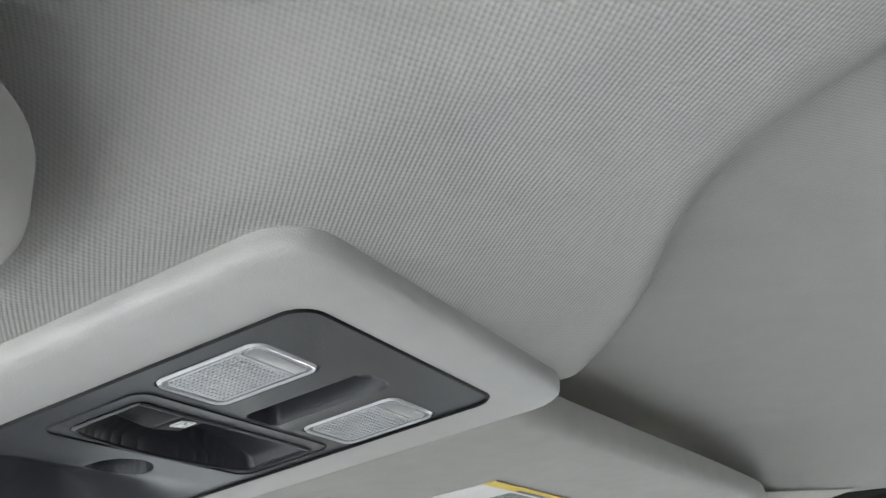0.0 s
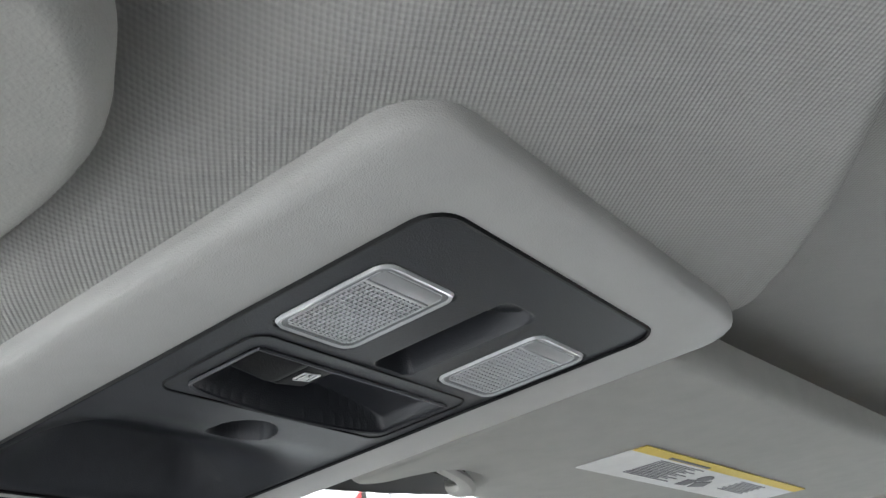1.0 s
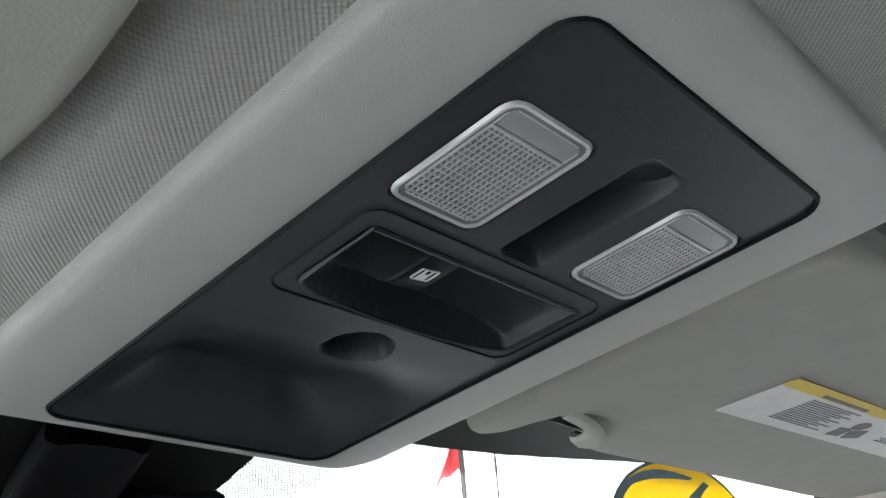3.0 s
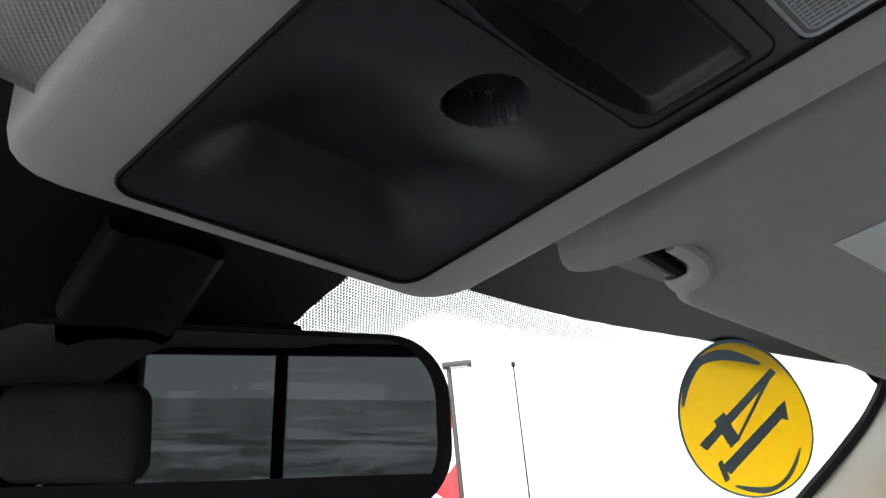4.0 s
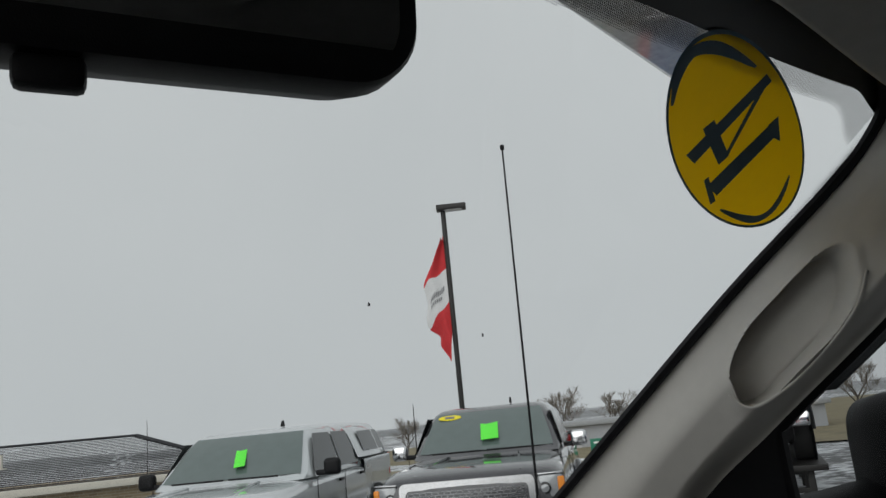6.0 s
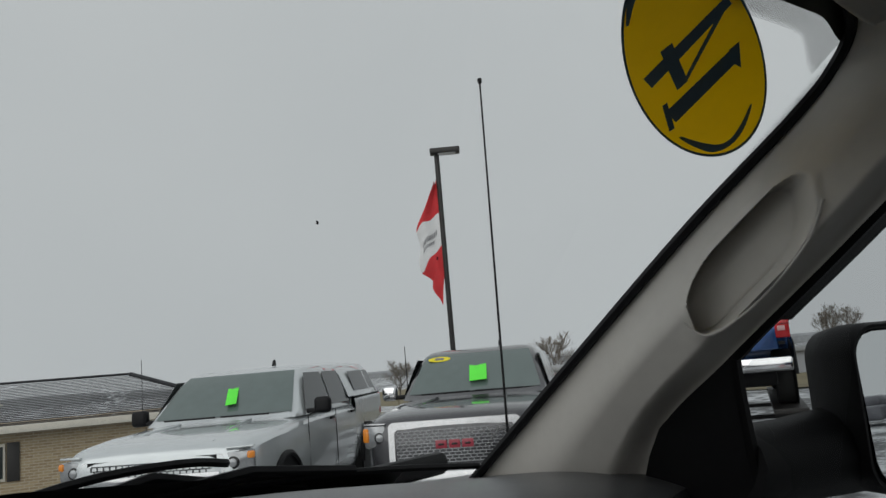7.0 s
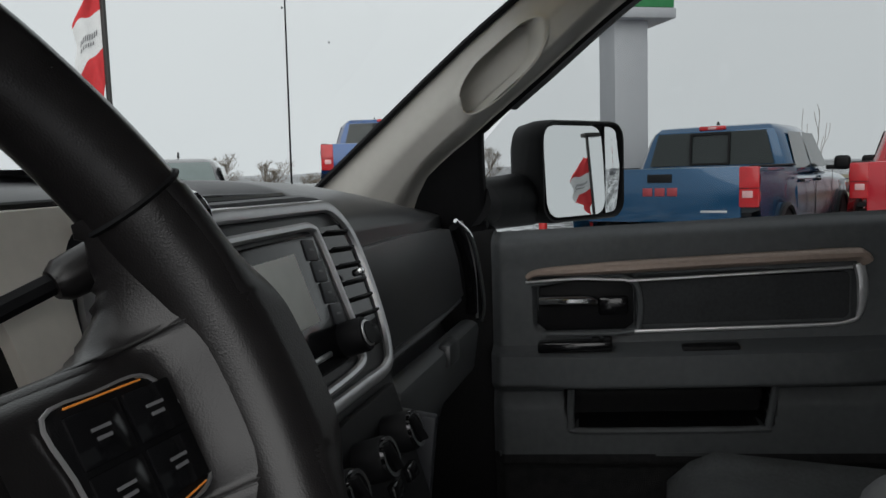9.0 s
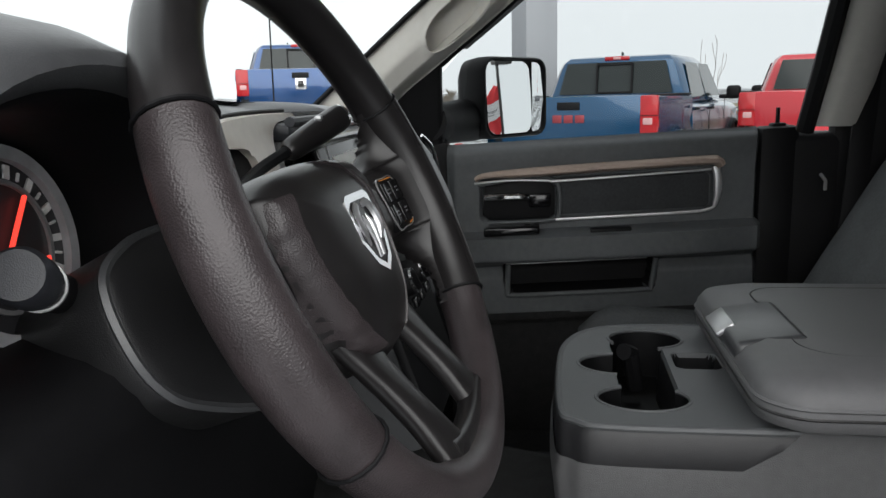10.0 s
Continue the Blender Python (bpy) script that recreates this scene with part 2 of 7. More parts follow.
def rrect(x0, y0, x1, y1, r, n=5):
    pts = []
    for cx, cy, a in ((x1 - r, y1 - r, 0), (x0 + r, y1 - r, 90), (x0 + r, y0 + r, 180), (x1 - r, y0 + r, 270)):
        pts += [(cx + r * math.cos(radians(a + 90 * i / n)), cy + r * math.sin(radians(a + 90 * i / n))) for i in range(n + 1)]
    return pts


def spline(pts, n):
    """n points along a smooth curve through pts."""
    P = [Vector(p) for p in pts]
    out = []
    for k in range(n):
        s = k * (len(P) - 1) / (n - 1)
        i = min(int(s), len(P) - 2)
        t = s - i
        p0, p1, p2, p3 = P[max(i - 1, 0)], P[i], P[i + 1], P[min(i + 2, len(P) - 1)]
        out.append(0.5 * (2 * p1 + (p2 - p0) * t + (2 * p0 - 5 * p1 + 4 * p2 - p3) * t * t + (3 * p1 - p0 - 3 * p2 + p3) * t ** 3))
    return out


def closed_spline(pts, n):
    """n points round a smooth closed curve through pts."""
    k = len(pts)
    wide = spline(list(pts[-3:]) + list(pts) + list(pts[:3]), (k + 5) * 40 + 1)
    core = wide[3 * 40:(k + 3) * 40]
    return [core[int(i * len(core) / n)] for i in range(n)]


def smooth(a, b, x):
    t = min(1.0, max(0.0, (x - a) / (b - a)))
    return t * t * (3 - 2 * t)


def inside(x, y, x0, y0, x1, y1, r, soft):
    """1 inside a rounded rectangle, falling to 0 over soft outside it."""
    dx, dy = max(x0 + r - x, x - x1 + r, 0), max(y0 + r - y, y - y1 + r, 0)
    return 1 - smooth(0, soft, math.hypot(dx, dy) - r)


def field(x0, y0, x1, y1, step, fn, bm=None):
    """A height field z = fn(x, y)."""
    nx, ny = max(2, round((x1 - x0) / step)), max(2, round((y1 - y0) / step))
    return grid([[(x0 + (x1 - x0) * i / nx, y0 + (y1 - y0) * j / ny, fn(x0 + (x1 - x0) * i / nx, y0 + (y1 - y0) * j / ny)) for i in range(nx + 1)] for j in range(ny + 1)], bm=bm)


# ---- cab shell ----


def screen_y(x, z):
    """The windscreen's inner face."""
    return 0.1 - 0.22 * x * x + 1.2 * (1.845 - z)


def pad_rear(x):
    """Rear edge of the padded plateau behind the overhead console."""
    return -0.333 + 0.42 * max(x, -0.3) + 3.6 * max(0.0, x - 0.03) ** 2


def liner_z(x, y):
    """The underside of the headliner: a raised pad round the overhead console, visor recesses either side."""
    z = 1.944 - 0.010 * smooth(-0.15, -0.3, y)
    side = 1 - smooth(0.116, 0.178, -x) if x < 0 else 1 - smooth(0.100, 0.135, x)
    soft = 0.010 + 0.16 * smooth(-0.02, -0.13, x)
    pad = side * smooth(-0.004 - soft, 0.006, y - pad_rear(x))
    top = 1.881 - 0.139 * (max(y, -0.30) + 0.09) - 0.07 * max(x, -0.2)
    z += (top - z) * pad
    z -= 0.02 * smooth(0.1, 0.0, -y) * (1 - pad)
    z -= 0.10 * smooth(0.5, 0.74, abs(x)) ** 1.5 * smooth(-0.10, -0.35, y)
    if abs(x) < 0.088 and y > -0.24:
        z = 1.94
    z -= 0.012 * smooth(0.42, 0.50, -y) * smooth(0.13, 0.24, abs(x))
    return z


bm = field(-0.74, -1.5, 0.74, 0.055, 0.005, liner_z)
for v in bm.verts:
    v.co.y = min(v.co.y, screen_y(v.co.x, 1.895) - 0.012)
back = bmesh.ops.duplicate(bm, geom=bm.verts[:] + bm.edges[:] + bm.faces[:])
bmesh.ops.translate(bm, verts=[g for g in back["geom"] if isinstance(g, bmesh.types.BMVert)], vec=(0, 0, 0.05))
ceiling = tagged(part("ceiling", bm, CLOTH, smooth=80), "light grey woven cloth headliner with a moulded pad", "headliner", kind="structure")
bm = box((1.62, 1.75, 0.02), (0, -0.68, 2.03), 0.008)
tagged(part("roof_panel", bm, mat("white_car_paint", (0.7, 0.7, 0.7), 0.25, coat=0.6)), "white painted steel roof over the cab", "roof", kind="structure")

# windscreen
n = 40
pane = [[(x, screen_y(x, z) + 0.006, z) for x in [0.735 * (2 * i / n - 1) for i in range(n + 1)]] for z in [1.40 + 0.51 * k / 16 for k in range(17)]]
bm = grid(pane)
windscreen = tagged(part("windscreen", bm, PANE, smooth=80), "clear curved laminated windscreen with a black dotted edge", "windscreen", kind="structure")
windscreen.visible_shadow = False


def frit_low(x):
    """Height of the lower edge of the dotted band; it dips behind the inner mirror."""
    a = abs(x)
    return 1.8620 + 0.005 * smooth(0.2, 0.45, a) - 0.022 * smooth(0.63, 0.71, a) - 0.045 * (1 - smooth(0.070, 0.150, a))


def frit_up(x):
    """Height above which the band is solid black."""
    a = abs(x)
    if -0.14 < x < 0.042:
        return frit_low(x) + 0.001
    return 1.8755 + 0.005 * smooth(0.2, 0.45, a) - 0.012 * smooth(0.64, 0.715, a) - 0.050 * (1 - smooth(0.035, 0.085, a))


xs = [0.735 * (2 * i / 160 - 1) for i in range(161)]
bm = grid([[(x, screen_y(x, z) + 0.002, z) for x in xs for z in [frit_up(x) + (1.915 - frit_up(x)) * k / 4]] for k in range(5)])
for s in (-1, 1):
    bm = grid([[(s * x, screen_y(x, z) + 0.002, z) for x in (0.716 + 0.008 * smooth(1.6, 1.5, z), 0.728, 0.745)] for z in [1.41 + 0.02 * k for k in range(25)]], bm=bm)
bm = grid([[(x, screen_y(x, z) + 0.002, z) for x in xs[16:-16]] for z in (1.40, 1.44, 1.47)], bm=bm)
bm = grid([[(x, screen_y(x, z) + 0.002, z) for x in xs[16:-16] for z in [1.47 + (min(1.528, 1.545 - 0.105 * x) - 1.47) * k / 3]] for k in range(4)], bm=bm)
part("black_edge", bm, FRIT, windscreen, "black ceramic edge band")
DOT = [(math.cos(math.pi / 3 * j), math.sin(math.pi / 3 * j)) for j in range(6)]
verts, faces = [], []


def dot(x, z, r):
    base = len(verts)
    for u, v in DOT:
        zz = z + r * 0.64 * v
        verts.append((x + r * u, screen_y(x, zz) + 0.002, zz))
    faces.append(tuple(range(base, base + 6)))


for i in range(-350, 351):
    for k in range(98):
        x, z = i * 0.0020 + 0.0010 * (k % 2), 1.90 - 0.0010 * k
        top, low = frit_up(x), frit_low(x)
        if low < z <= top:
            dot(x, z, 0.00090 - 0.00036 * smooth(0.0045, 0.0, z - low))
for i in range(260):
    z = 1.50 + 0.0018 * i * 0.8
    if z > 1.86:
        break
    for k in range(4):
        dot(0.714 + 0.008 * smooth(1.6, 1.5, z) - 0.0026 * k + 0.0013 * (i % 2), z, 0.0013 - 0.00025 * k)
me = bpy.data.meshes.new("edge_dots")
me.from_pydata(verts, [], faces)
me.materials.append(FRIT)
dots = new("edge_dots", me)
dots.parent = windscreen
tagged(dots, "fading rows of black dots", kind="stuff")


for x, z, r in ((0.284, 1.707, 0.0011), (0.424, 1.688, 0.0010), (-0.083, 1.697, 0.0011)):
    q = Vector((x, screen_y(x, z) + 0.009, z))
    part("dirt_speck", tube([q, q + Vector((0.0007, 0.0, 0.0012)), q + Vector((-0.0004, 0, 0.0024))], [r, r * 0.8, r * 0.35], 6), BLACK, windscreen, "small dark speck of dirt")


def on_screen(x, s, lift=0.0):
    """A place on the glass: s metres down the slope from the top."""
    z = 1.876 - s / 1.562
    return Vector((x, screen_y(x, z) - 0.002 - lift * 0.64, z - lift * 0.77))


# oval number sticker
sticker = thing("windscreen_sticker", "oval yellow vinyl number sticker stuck on the windscreen", "sticker")
SC, SA, SR1, SR2 = (0.547, 0.072), 25.6, 0.154, 0.056


def on_sticker(u, v, lift=0.0):
    a = radians(SA)
    return on_screen(SC[0] + u * math.cos(a) - v * math.sin(a), SC[1] + u * math.sin(a) + v * math.cos(a), lift)


def oval(r0, r1, a0=0, a1=360, lift=0.0, cx=0.0, cy=0.0, n=64):
    rows = []
    for k in range(n + 1):
        q = radians(a0 + (a1 - a0) * k / n)
        rows.append([on_sticker(cx + SR1 * r * math.cos(q), cy + SR2 * r * math.sin(q), lift) for r in (r0, (r0 + r1) / 2, r1)])
    return grid(rows)


part("face", oval(0.0, 0.965), STICK_Y, sticker, "yellow printed face")
part("border", oval(0.965, 1.0, lift=0.0), STICK_B, sticker, "thin blue-grey border")
def ink_quad(corners, name="digit_stroke"):
    """A printed stroke between four places on the glass, given as x and metres down the slope."""
    c = [Vector(q) for q in corners]
    rows = []
    for i in range(7):
        l, r = c[0].lerp(c[3], i / 6), c[1].lerp(c[2], i / 6)
        rows.append([on_screen(*l.lerp(r, k / 2), 0.0006) for k in range(3)])
    part(name, grid(rows), STICK_B, sticker, smooth=0)


def ink_sweep(path, wide, name="swoosh"):
    """A curved printed flourish that tapers to both ends."""
    pts = spline([(x, y, 0) for x, y in path], 30)
    rows = []
    for k, p in enumerate(pts):
        d = (pts[min(k + 1, 29)] - pts[max(k - 1, 0)]).normalized()
        w = wide * math.sin(math.pi * (0.06 + 0.88 * k / 29))
        rows.append([on_screen(p.x - d.y * w * e, p.y + d.x * w * e, 0.0006) for e in (-0.5, 0, 0.5)])
    part(name, grid(rows), STICK_B, sticker, "curved blue-grey flourish", smooth=0)


# the digit four, then the digit one, as seen from behind
ink_quad([(0.5132, 0.0086), (0.5259, 0.0124), (0.5101, 0.0989), (0.4926, 0.0932)])
ink_quad([(0.4885, 0.0676), (0.4936, 0.0574), (0.5451, 0.0846), (0.5413, 0.0952)])
ink_quad([(0.5160, 0.0121), (0.5225, 0.0140), (0.5440, 0.0850), (0.5385, 0.0830)])
ink_quad([(0.5659, 0.0474), (0.5856, 0.0548), (0.5705, 0.1252), (0.5480, 0.1166)])
ink_quad([(0.5680, 0.0390), (0.5963, 0.0606), (0.5833, 0.0590), (0.5640, 0.0490)])
ink_quad([(0.5384, 0.1127), (0.5401, 0.1080), (0.5745, 0.1306), (0.5715, 0.1352)])
ink_sweep([(0.4349, 0.0569), (0.4215, 0.0390), (0.4150, 0.0215), (0.4190, 0.0105), (0.4370, 0.0045), (0.4638, 0.0040), (0.4946, 0.0065)], 0.012)
ink_sweep([(0.5902, 0.1389), (0.6250, 0.1440), (0.6520, 0.1440), (0.6635, 0.1330), (0.6600, 0.1142), (0.6475, 0.0917)], 0.010)

# windscreen trim, header and cowl
bm = bmesh.new()
for s in (-1, 1):
    bm = box((0.03, 0.9, 0.035), (s * 0.77, 0.18, 1.64), 0.01, (-39.8, 0, 0), bm=bm)
tagged(part("trim_pillar", bm, BLACK), "black outer windscreen pillar cover", "trim", kind="structure")
header = [[(x, screen_y(x, 1.90) - 0.012 - 0.055 * k, 1.897 - 0.004 * abs(x) + (0.0, 0.008, 0.02)[k]) for x in xs] for k in range(3)]
bm = grid(header)
tagged(part("trim_header", bm, CLOTH_SMOOTH), "grey cloth header rail over the windscreen", "trim", kind="structure")
bm = box((1.5, 0.36, 0.03), (0, 0.70, 1.43), 0.01, (-12, 0, 0))
for i in range(24):
    bm = box((0.04, 0.12, 0.006), (-0.6 + 0.052 * i, 0.72, 1.445), 0.002, (-12, 0, 0), bm=bm)
tagged(part("cowl", bm, BLACK), "black slatted plastic cowl below the windscreen", "cowl", kind="structure")
rows = []
for k in range(25):
    y = 0.9 + 1.15 * k / 24
    rows.append([(x, y, 1.39 - 0.10 * ((y - 0.9) / 1.15) ** 2 + 0.03 * (1 - (x / 0.8) ** 2) - 0.2 * smooth(0.7, 0.86, abs(x))) for x in [0.86 * (2 * i / 24 - 1) for i in range(25)]])
tagged(part("bonnet", grid(rows), mat("white_bonnet_paint", (0.65, 0.65, 0.65), 0.25, coat=0.6), smooth=80), "white painted bonnet in front of the windscreen", "bonnet", kind="structure")

# wipers
def wiper(pts, blade0, blade1):
    w = thing("windscreen_wiper", "black windscreen wiper resting low on the glass", "wiper", "wipers on the windscreen")
    part("arm", tube(spline(pts, 16), 0.0045, 6), BLACK, w)
    a, b = Vector(blade0), Vector(blade1)
    part("blade", tube([a + (b - a) * k / 12 + Vector((0, 0, 0.02 * math.sin(math.pi * k / 12))) for k in range(13)], 0.0042, 6), BLACK, w, "black rubber blade")
    part("bridge", tube([a.lerp(b, 0.3) + Vector((0, 0, 0.016)), a.lerp(b, 0.5) + Vector((0, -0.006, 0.032)), a.lerp(b, 0.7) + Vector((0, 0, 0.018))], 0.006, 6), BLACK, w)
    return w


wiper([(0.02, 0.56, 1.473), (0.12, 0.515, 1.505), (0.22, 0.490, 1.526), (0.31, 0.482, 1.528), (0.36, 0.485, 1.521)], (0.06, 0.528, 1.488), (0.71, 0.448, 1.467))
wiper([(-0.62, 0.50, 1.458), (-0.48, 0.51, 1.483), (-0.38, 0.51, 1.498), (-0.28, 0.515, 1.498)], (-0.60, 0.455, 1.463), (0.06, 0.535, 1.478))
wiper([(0.64, 0.53, 1.448), (0.52, 0.52, 1.463), (0.40, 0.515, 1.473), (0.33, 0.51, 1.483)], (0.12, 0.520, 1.491), (0.46, 0.490, 1.481))

# own aerial on the far wing
aerial = thing("whip_aerial", "thin black whip aerial on the truck's wing", "aerial")
part("mast", tube([(1.0, 0.60, 1.16), (1.004, 0.60, 1.5), (1.02, 0.6, 2.10)], [0.0035, 0.0022, 0.0016], 6), BLACK, aerial)
part("tip", cyl(0.004, 0.01, (1.02, 0.6, 2.10), n=10, bevel=0.002), BLACK, aerial)
part("base", cyl(0.02, 0.05, (1.0, 0.60, 1.14), n=16, r2=0.008), BLACK, aerial)
bm = box((0.34, 1.9, 0.5), (0.96, 1.15, 0.9), 0.1)
tagged(part("wing_panel", bm, mat("white_wing_paint", (0.65, 0.65, 0.65), 0.25, coat=0.6)), "white painted front wing of the truck", "wing", kind="structure")

# ---- passenger pillar with grab handle ----
NP = 420
edge_a = spline([(0.722, 0.50, 1.42), (0.716, 0.30, 1.588), (0.716, 0.14, 1.722), (0.722, 0.02, 1.815), (0.716, -0.022, 1.852), (0.690, -0.045, 1.877), (0.62, -0.055, 1.895)], NP)
edge_b = spline([(0.80, 0.27, 1.41), (0.768, 0.225, 1.50), (0.745, 0.13, 1.575), (0.712, 0.02, 1.655), (0.682, -0.12, 1.76), (0.662, -0.25, 1.835), (0.645, -0.40, 1.875)], NP)
NT = 110
rows = []
for i in range(NP):
    a, b, row = edge_a[i], edge_b[i], []
    s = i / (NP - 1)
    for k in range(NT + 1):
        t = k / NT
        p = a.lerp(b, t)
        bulge = smooth(0.0, 0.5, t) * smooth(1.0, 0.72, t)
        p += Vector((-0.9, -0.45, 0.0)).normalized() * 0.052 * bulge * (1 - 0.75 * smooth(0.5, 0.8, s)) * (1 - 0.35 * smooth(0.3, 0.0, s))
        hole = inside(s, t * 0.35, 0.302, 0.106, 0.483, 0.266, 0.058, 0.008)
        lip = inside(s, t * 0.35, 0.294, 0.098, 0.491, 0.274, 0.07, 0.02) - hole
        p += Vector((0.85, 0.5, 0.0)).normalized() * (0.047 * hole - 0.004 * max(0, lip))
        row.append(p)
    rows.append(row)
pillar = tagged(part("trim_pillar", grid(rows), PILLAR_M, smooth=70), "pale grey moulded windscreen pillar trim with a grab recess", "pillar", kind="structure")
bm = tube(spline([rows[int(NP * u)][int(NT * v)] + Vector((-0.004, -0.002, 0)) for u, v in ((0.285, 0.52), (0.305, 0.71), (0.36, 0.80), (0.42, 0.82), (0.475, 0.76), (0.502, 0.62))], 40), 0.0016, 6)
part("rolled_edge", bm, PILLAR_M, pillar)
rows_l = [[Vector((-p.x, p.y, p.z)) for p in row] for row in rows]
tagged(part("trim_pillar", grid(rows_l), PILLAR_M, smooth=70), "pale grey moulded windscreen pillar trim", "pillar", kind="structure")
# weather strip along the glass
part("weather_strip", tube([p + Vector((-0.004, -0.004, 0)) for p in edge_a[:380:3]], 0.006, 6), BLACK, pillar, "black rubber weather strip")

# ---- overhead console ----
CON = pose(0.0, -0.09, 1.872, -8, 4, -3.5) @ pose(0.0009, -0.0028, 0, 0, 0, -2.8) @ Matrix(((1, -0.093, 0, 0), (0, 1, 0, 0), (0, 0, 1, 0), (0, 0, 0, 1)))
console = thing("overhead_console", "grey overhead console with a dark switch panel and two lamps", "console")


def bezel_ring(k, h):
    """The surround grows unevenly out from the dark panel: widest to the rear, narrow in front."""
    pts = rrect(-0.0693 - 0.0365 * k, -0.1338 - 0.0265 * k, 0.0693 + 0.0352 * k, 0.1338 + 0.0075 * k, 0.010 + 0.010 * k)
    return [(x - (0.006 * k * smooth(0.06, 0.14, y) if x > 0 else 0.0), y, h) for x, y in pts]


bm = grid([bezel_ring(k, h) for k, h in ((0.0, 0.010), (0.012, 0.0), (0.25, -0.001), (0.80, -0.001), (0.92, 0.0002), (0.97, 0.0016), (0.995, 0.005), (1.0, 0.02), (1.0, 0.05))], closed=True)
part("bezel", bm, BEIGE, console, "light grey grained plastic surround", matrix=CON, smooth=60)


LAMP_AT = ((-0.0390, -0.0789), (0.0478, -0.0789))


def panel_h(u, v):
    """Depth of the dark panel's hollows."""
    h = 0.0
    ramp_v = smooth(-0.111, -0.080, v)
    h += (0.004 + 0.011 * ramp_v) * inside(u, v, -0.0025, -0.110, 0.0150, -0.0515, 0.003, 0.002)
    arc = 1 - ((u - 0.005) / 0.055) ** 2
    bowl = inside(u, v, -0.0465, -0.0365, 0.0560, -0.0030 + 0.0075 * arc, 0.002, 0.0025)
    h += bowl * 0.019 * max(0.0, arc) ** 0.55
    h += 0.016 * inside(u, v, -0.0093, 0.0164, 0.0167, 0.0424, 0.0129, 0.0016)
    side = 1 - smooth(0.028, 0.0665, abs(u))
    h += 0.026 * smooth(0.026, 0.104, v) * (1 - smooth(0.100, 0.131, v)) * side ** 0.7
    for cx, cy in LAMP_AT:
        h += 0.004 * inside(u, v, cx - 0.0185, cy - 0.0252, cx + 0.0185, cy + 0.0252, 0.005, 0.001)
    return h


part("switch_panel", field(-0.0693, -0.1338, 0.0693, 0.1338, 0.0008, panel_h), SLATE, console, "charcoal plastic panel with hollows", matrix=CON, smooth=50)


def loop(pts, z, r, bm=None):
    return tube([(x, y, z) for x, y in pts], r, 5, closed=True, bm=bm)


part("seam", loop([(x, y) for x, y in rrect(-0.0558, -0.0472, 0.0620, 0.0069, 0.007)], -0.0001, 0.00055), BLACK, console, matrix=CON)
part("gap", loop(rrect(-0.0695, -0.1340, 0.0695, 0.1340, 0.0102), -0.0002, 0.0011), BLACK, console, matrix=CON)
bowl_rim = [(-0.0475, -0.0378), (0.0570, -0.0378), (0.0570, -0.0025)] + [(0.0048 + 0.0522 * math.cos(math.pi * k / 14), -0.0025 + 0.0085 * math.sin(math.pi * k / 14)) for k in range(1, 14)] + [(-0.0475, -0.0025)]
part("recess_rim", loop(bowl_rim, -0.0002, 0.0009), SLATE, console, "raised rim round the switch bowl", matrix=CON)
rocker = part("rocker_switch", box((0.019, 0.025, 0.012), (-0.0085, -0.0215, 0.0105), 0.003, (0, -8, 0), bm=box((0.030, 0.029, 0.014), (-0.0270, -0.0215, 0.0115), 0.0065, (0, 8, 0), seg=5)), BLACK, console, "black rear window rocker switch", matrix=CON, smooth=50)
bm = ring(rrect(-0.0055, -0.0045, 0.0055, 0.0045, 0.0008), rrect(-0.0049, -0.0039, 0.0049, 0.0039, 0.0005), -0.0003, 0.0003)
bm = box((0.0042, 0.0044, 0.0006), (0.0, 0.0018, 0), bm=bm)
bm = box((0.0006, 0.0085, 0.0006), (-0.002, 0, 0), bm=bm)
bm = box((0.0006, 0.0085, 0.0006), (0.002, 0, 0), bm=bm)
part("icon", bm, WHITE, rocker, "white sliding window symbol", matrix=CON @ pose(-0.0085, -0.0215, 0.0105, 0, -8, 0) @ pose(-0.001, 0.0, -0.0063, 0, 0, 0) @ Matrix.Diagonal((0.8, 0.8, 1, 1)))


def lens_h(u, v, w, l):
    h = 0.0008 * inside(u, v, -w + 0.003, -l + 0.003, w - 0.003, l - 0.003, 0.003, 0.001)
    return h - 0.0012 * inside(u, v, -w, -l, w, l, 0.005, 0.0004)


for cx, cy in LAMP_AT:
    m = CON @ pose(cx, cy, 0.0012)
    lamp = part("reading_lamp", field(-0.0178, -0.0245, 0.0178, 0.0245, 0.001, lambda u, v: lens_h(u, v, 0.0175, 0.0242)), LENS_BACK, console, "clear ribbed lamp lens", matrix=m, smooth=25)
    part("lens_rim", loop(rrect(-0.0178, -0.0246, 0.0178, 0.0246, 0.005), -0.0008, 0.0011), LENS, lamp, "bright clear rim", matrix=m)
    part("lens_rim", loop(rrect(-0.0152, -0.0220, 0.0152, 0.0220, 0.003), -0.0006, 0.0006), LENS, lamp, "bright clear rim", matrix=m)
    part("lens_bar", box((0.0304, 0.0016, 0.0016), (0, -0.0138, -0.0008), 0.0006), LENS, lamp, matrix=m)
    part("plain_band", box((0.0292, 0.0068, 0.0012), (0, -0.0182, -0.0007), 0.0005), mat("frosted_lens", (0.36, 0.365, 0.37), 0.3, spot=0.1), lamp, "plain frosted end of the lens", matrix=m)
    bm = bmesh.new()
    for k in range(15):
        bm = box((0.0005, 0.0350, 0.0014), (-0.0147 + 0.0021 * k, 0.0043, -0.0004), bm=bm)
    for k in range(15):
        bm = box((0.0300, 0.0005, 0.0014), (0, -0.0118 + 0.0023 * k, -0.00045), bm=bm)
    part("lens_ribs", bm, LENS, lamp, "fine grid of clear ribs", matrix=m, smooth=0)

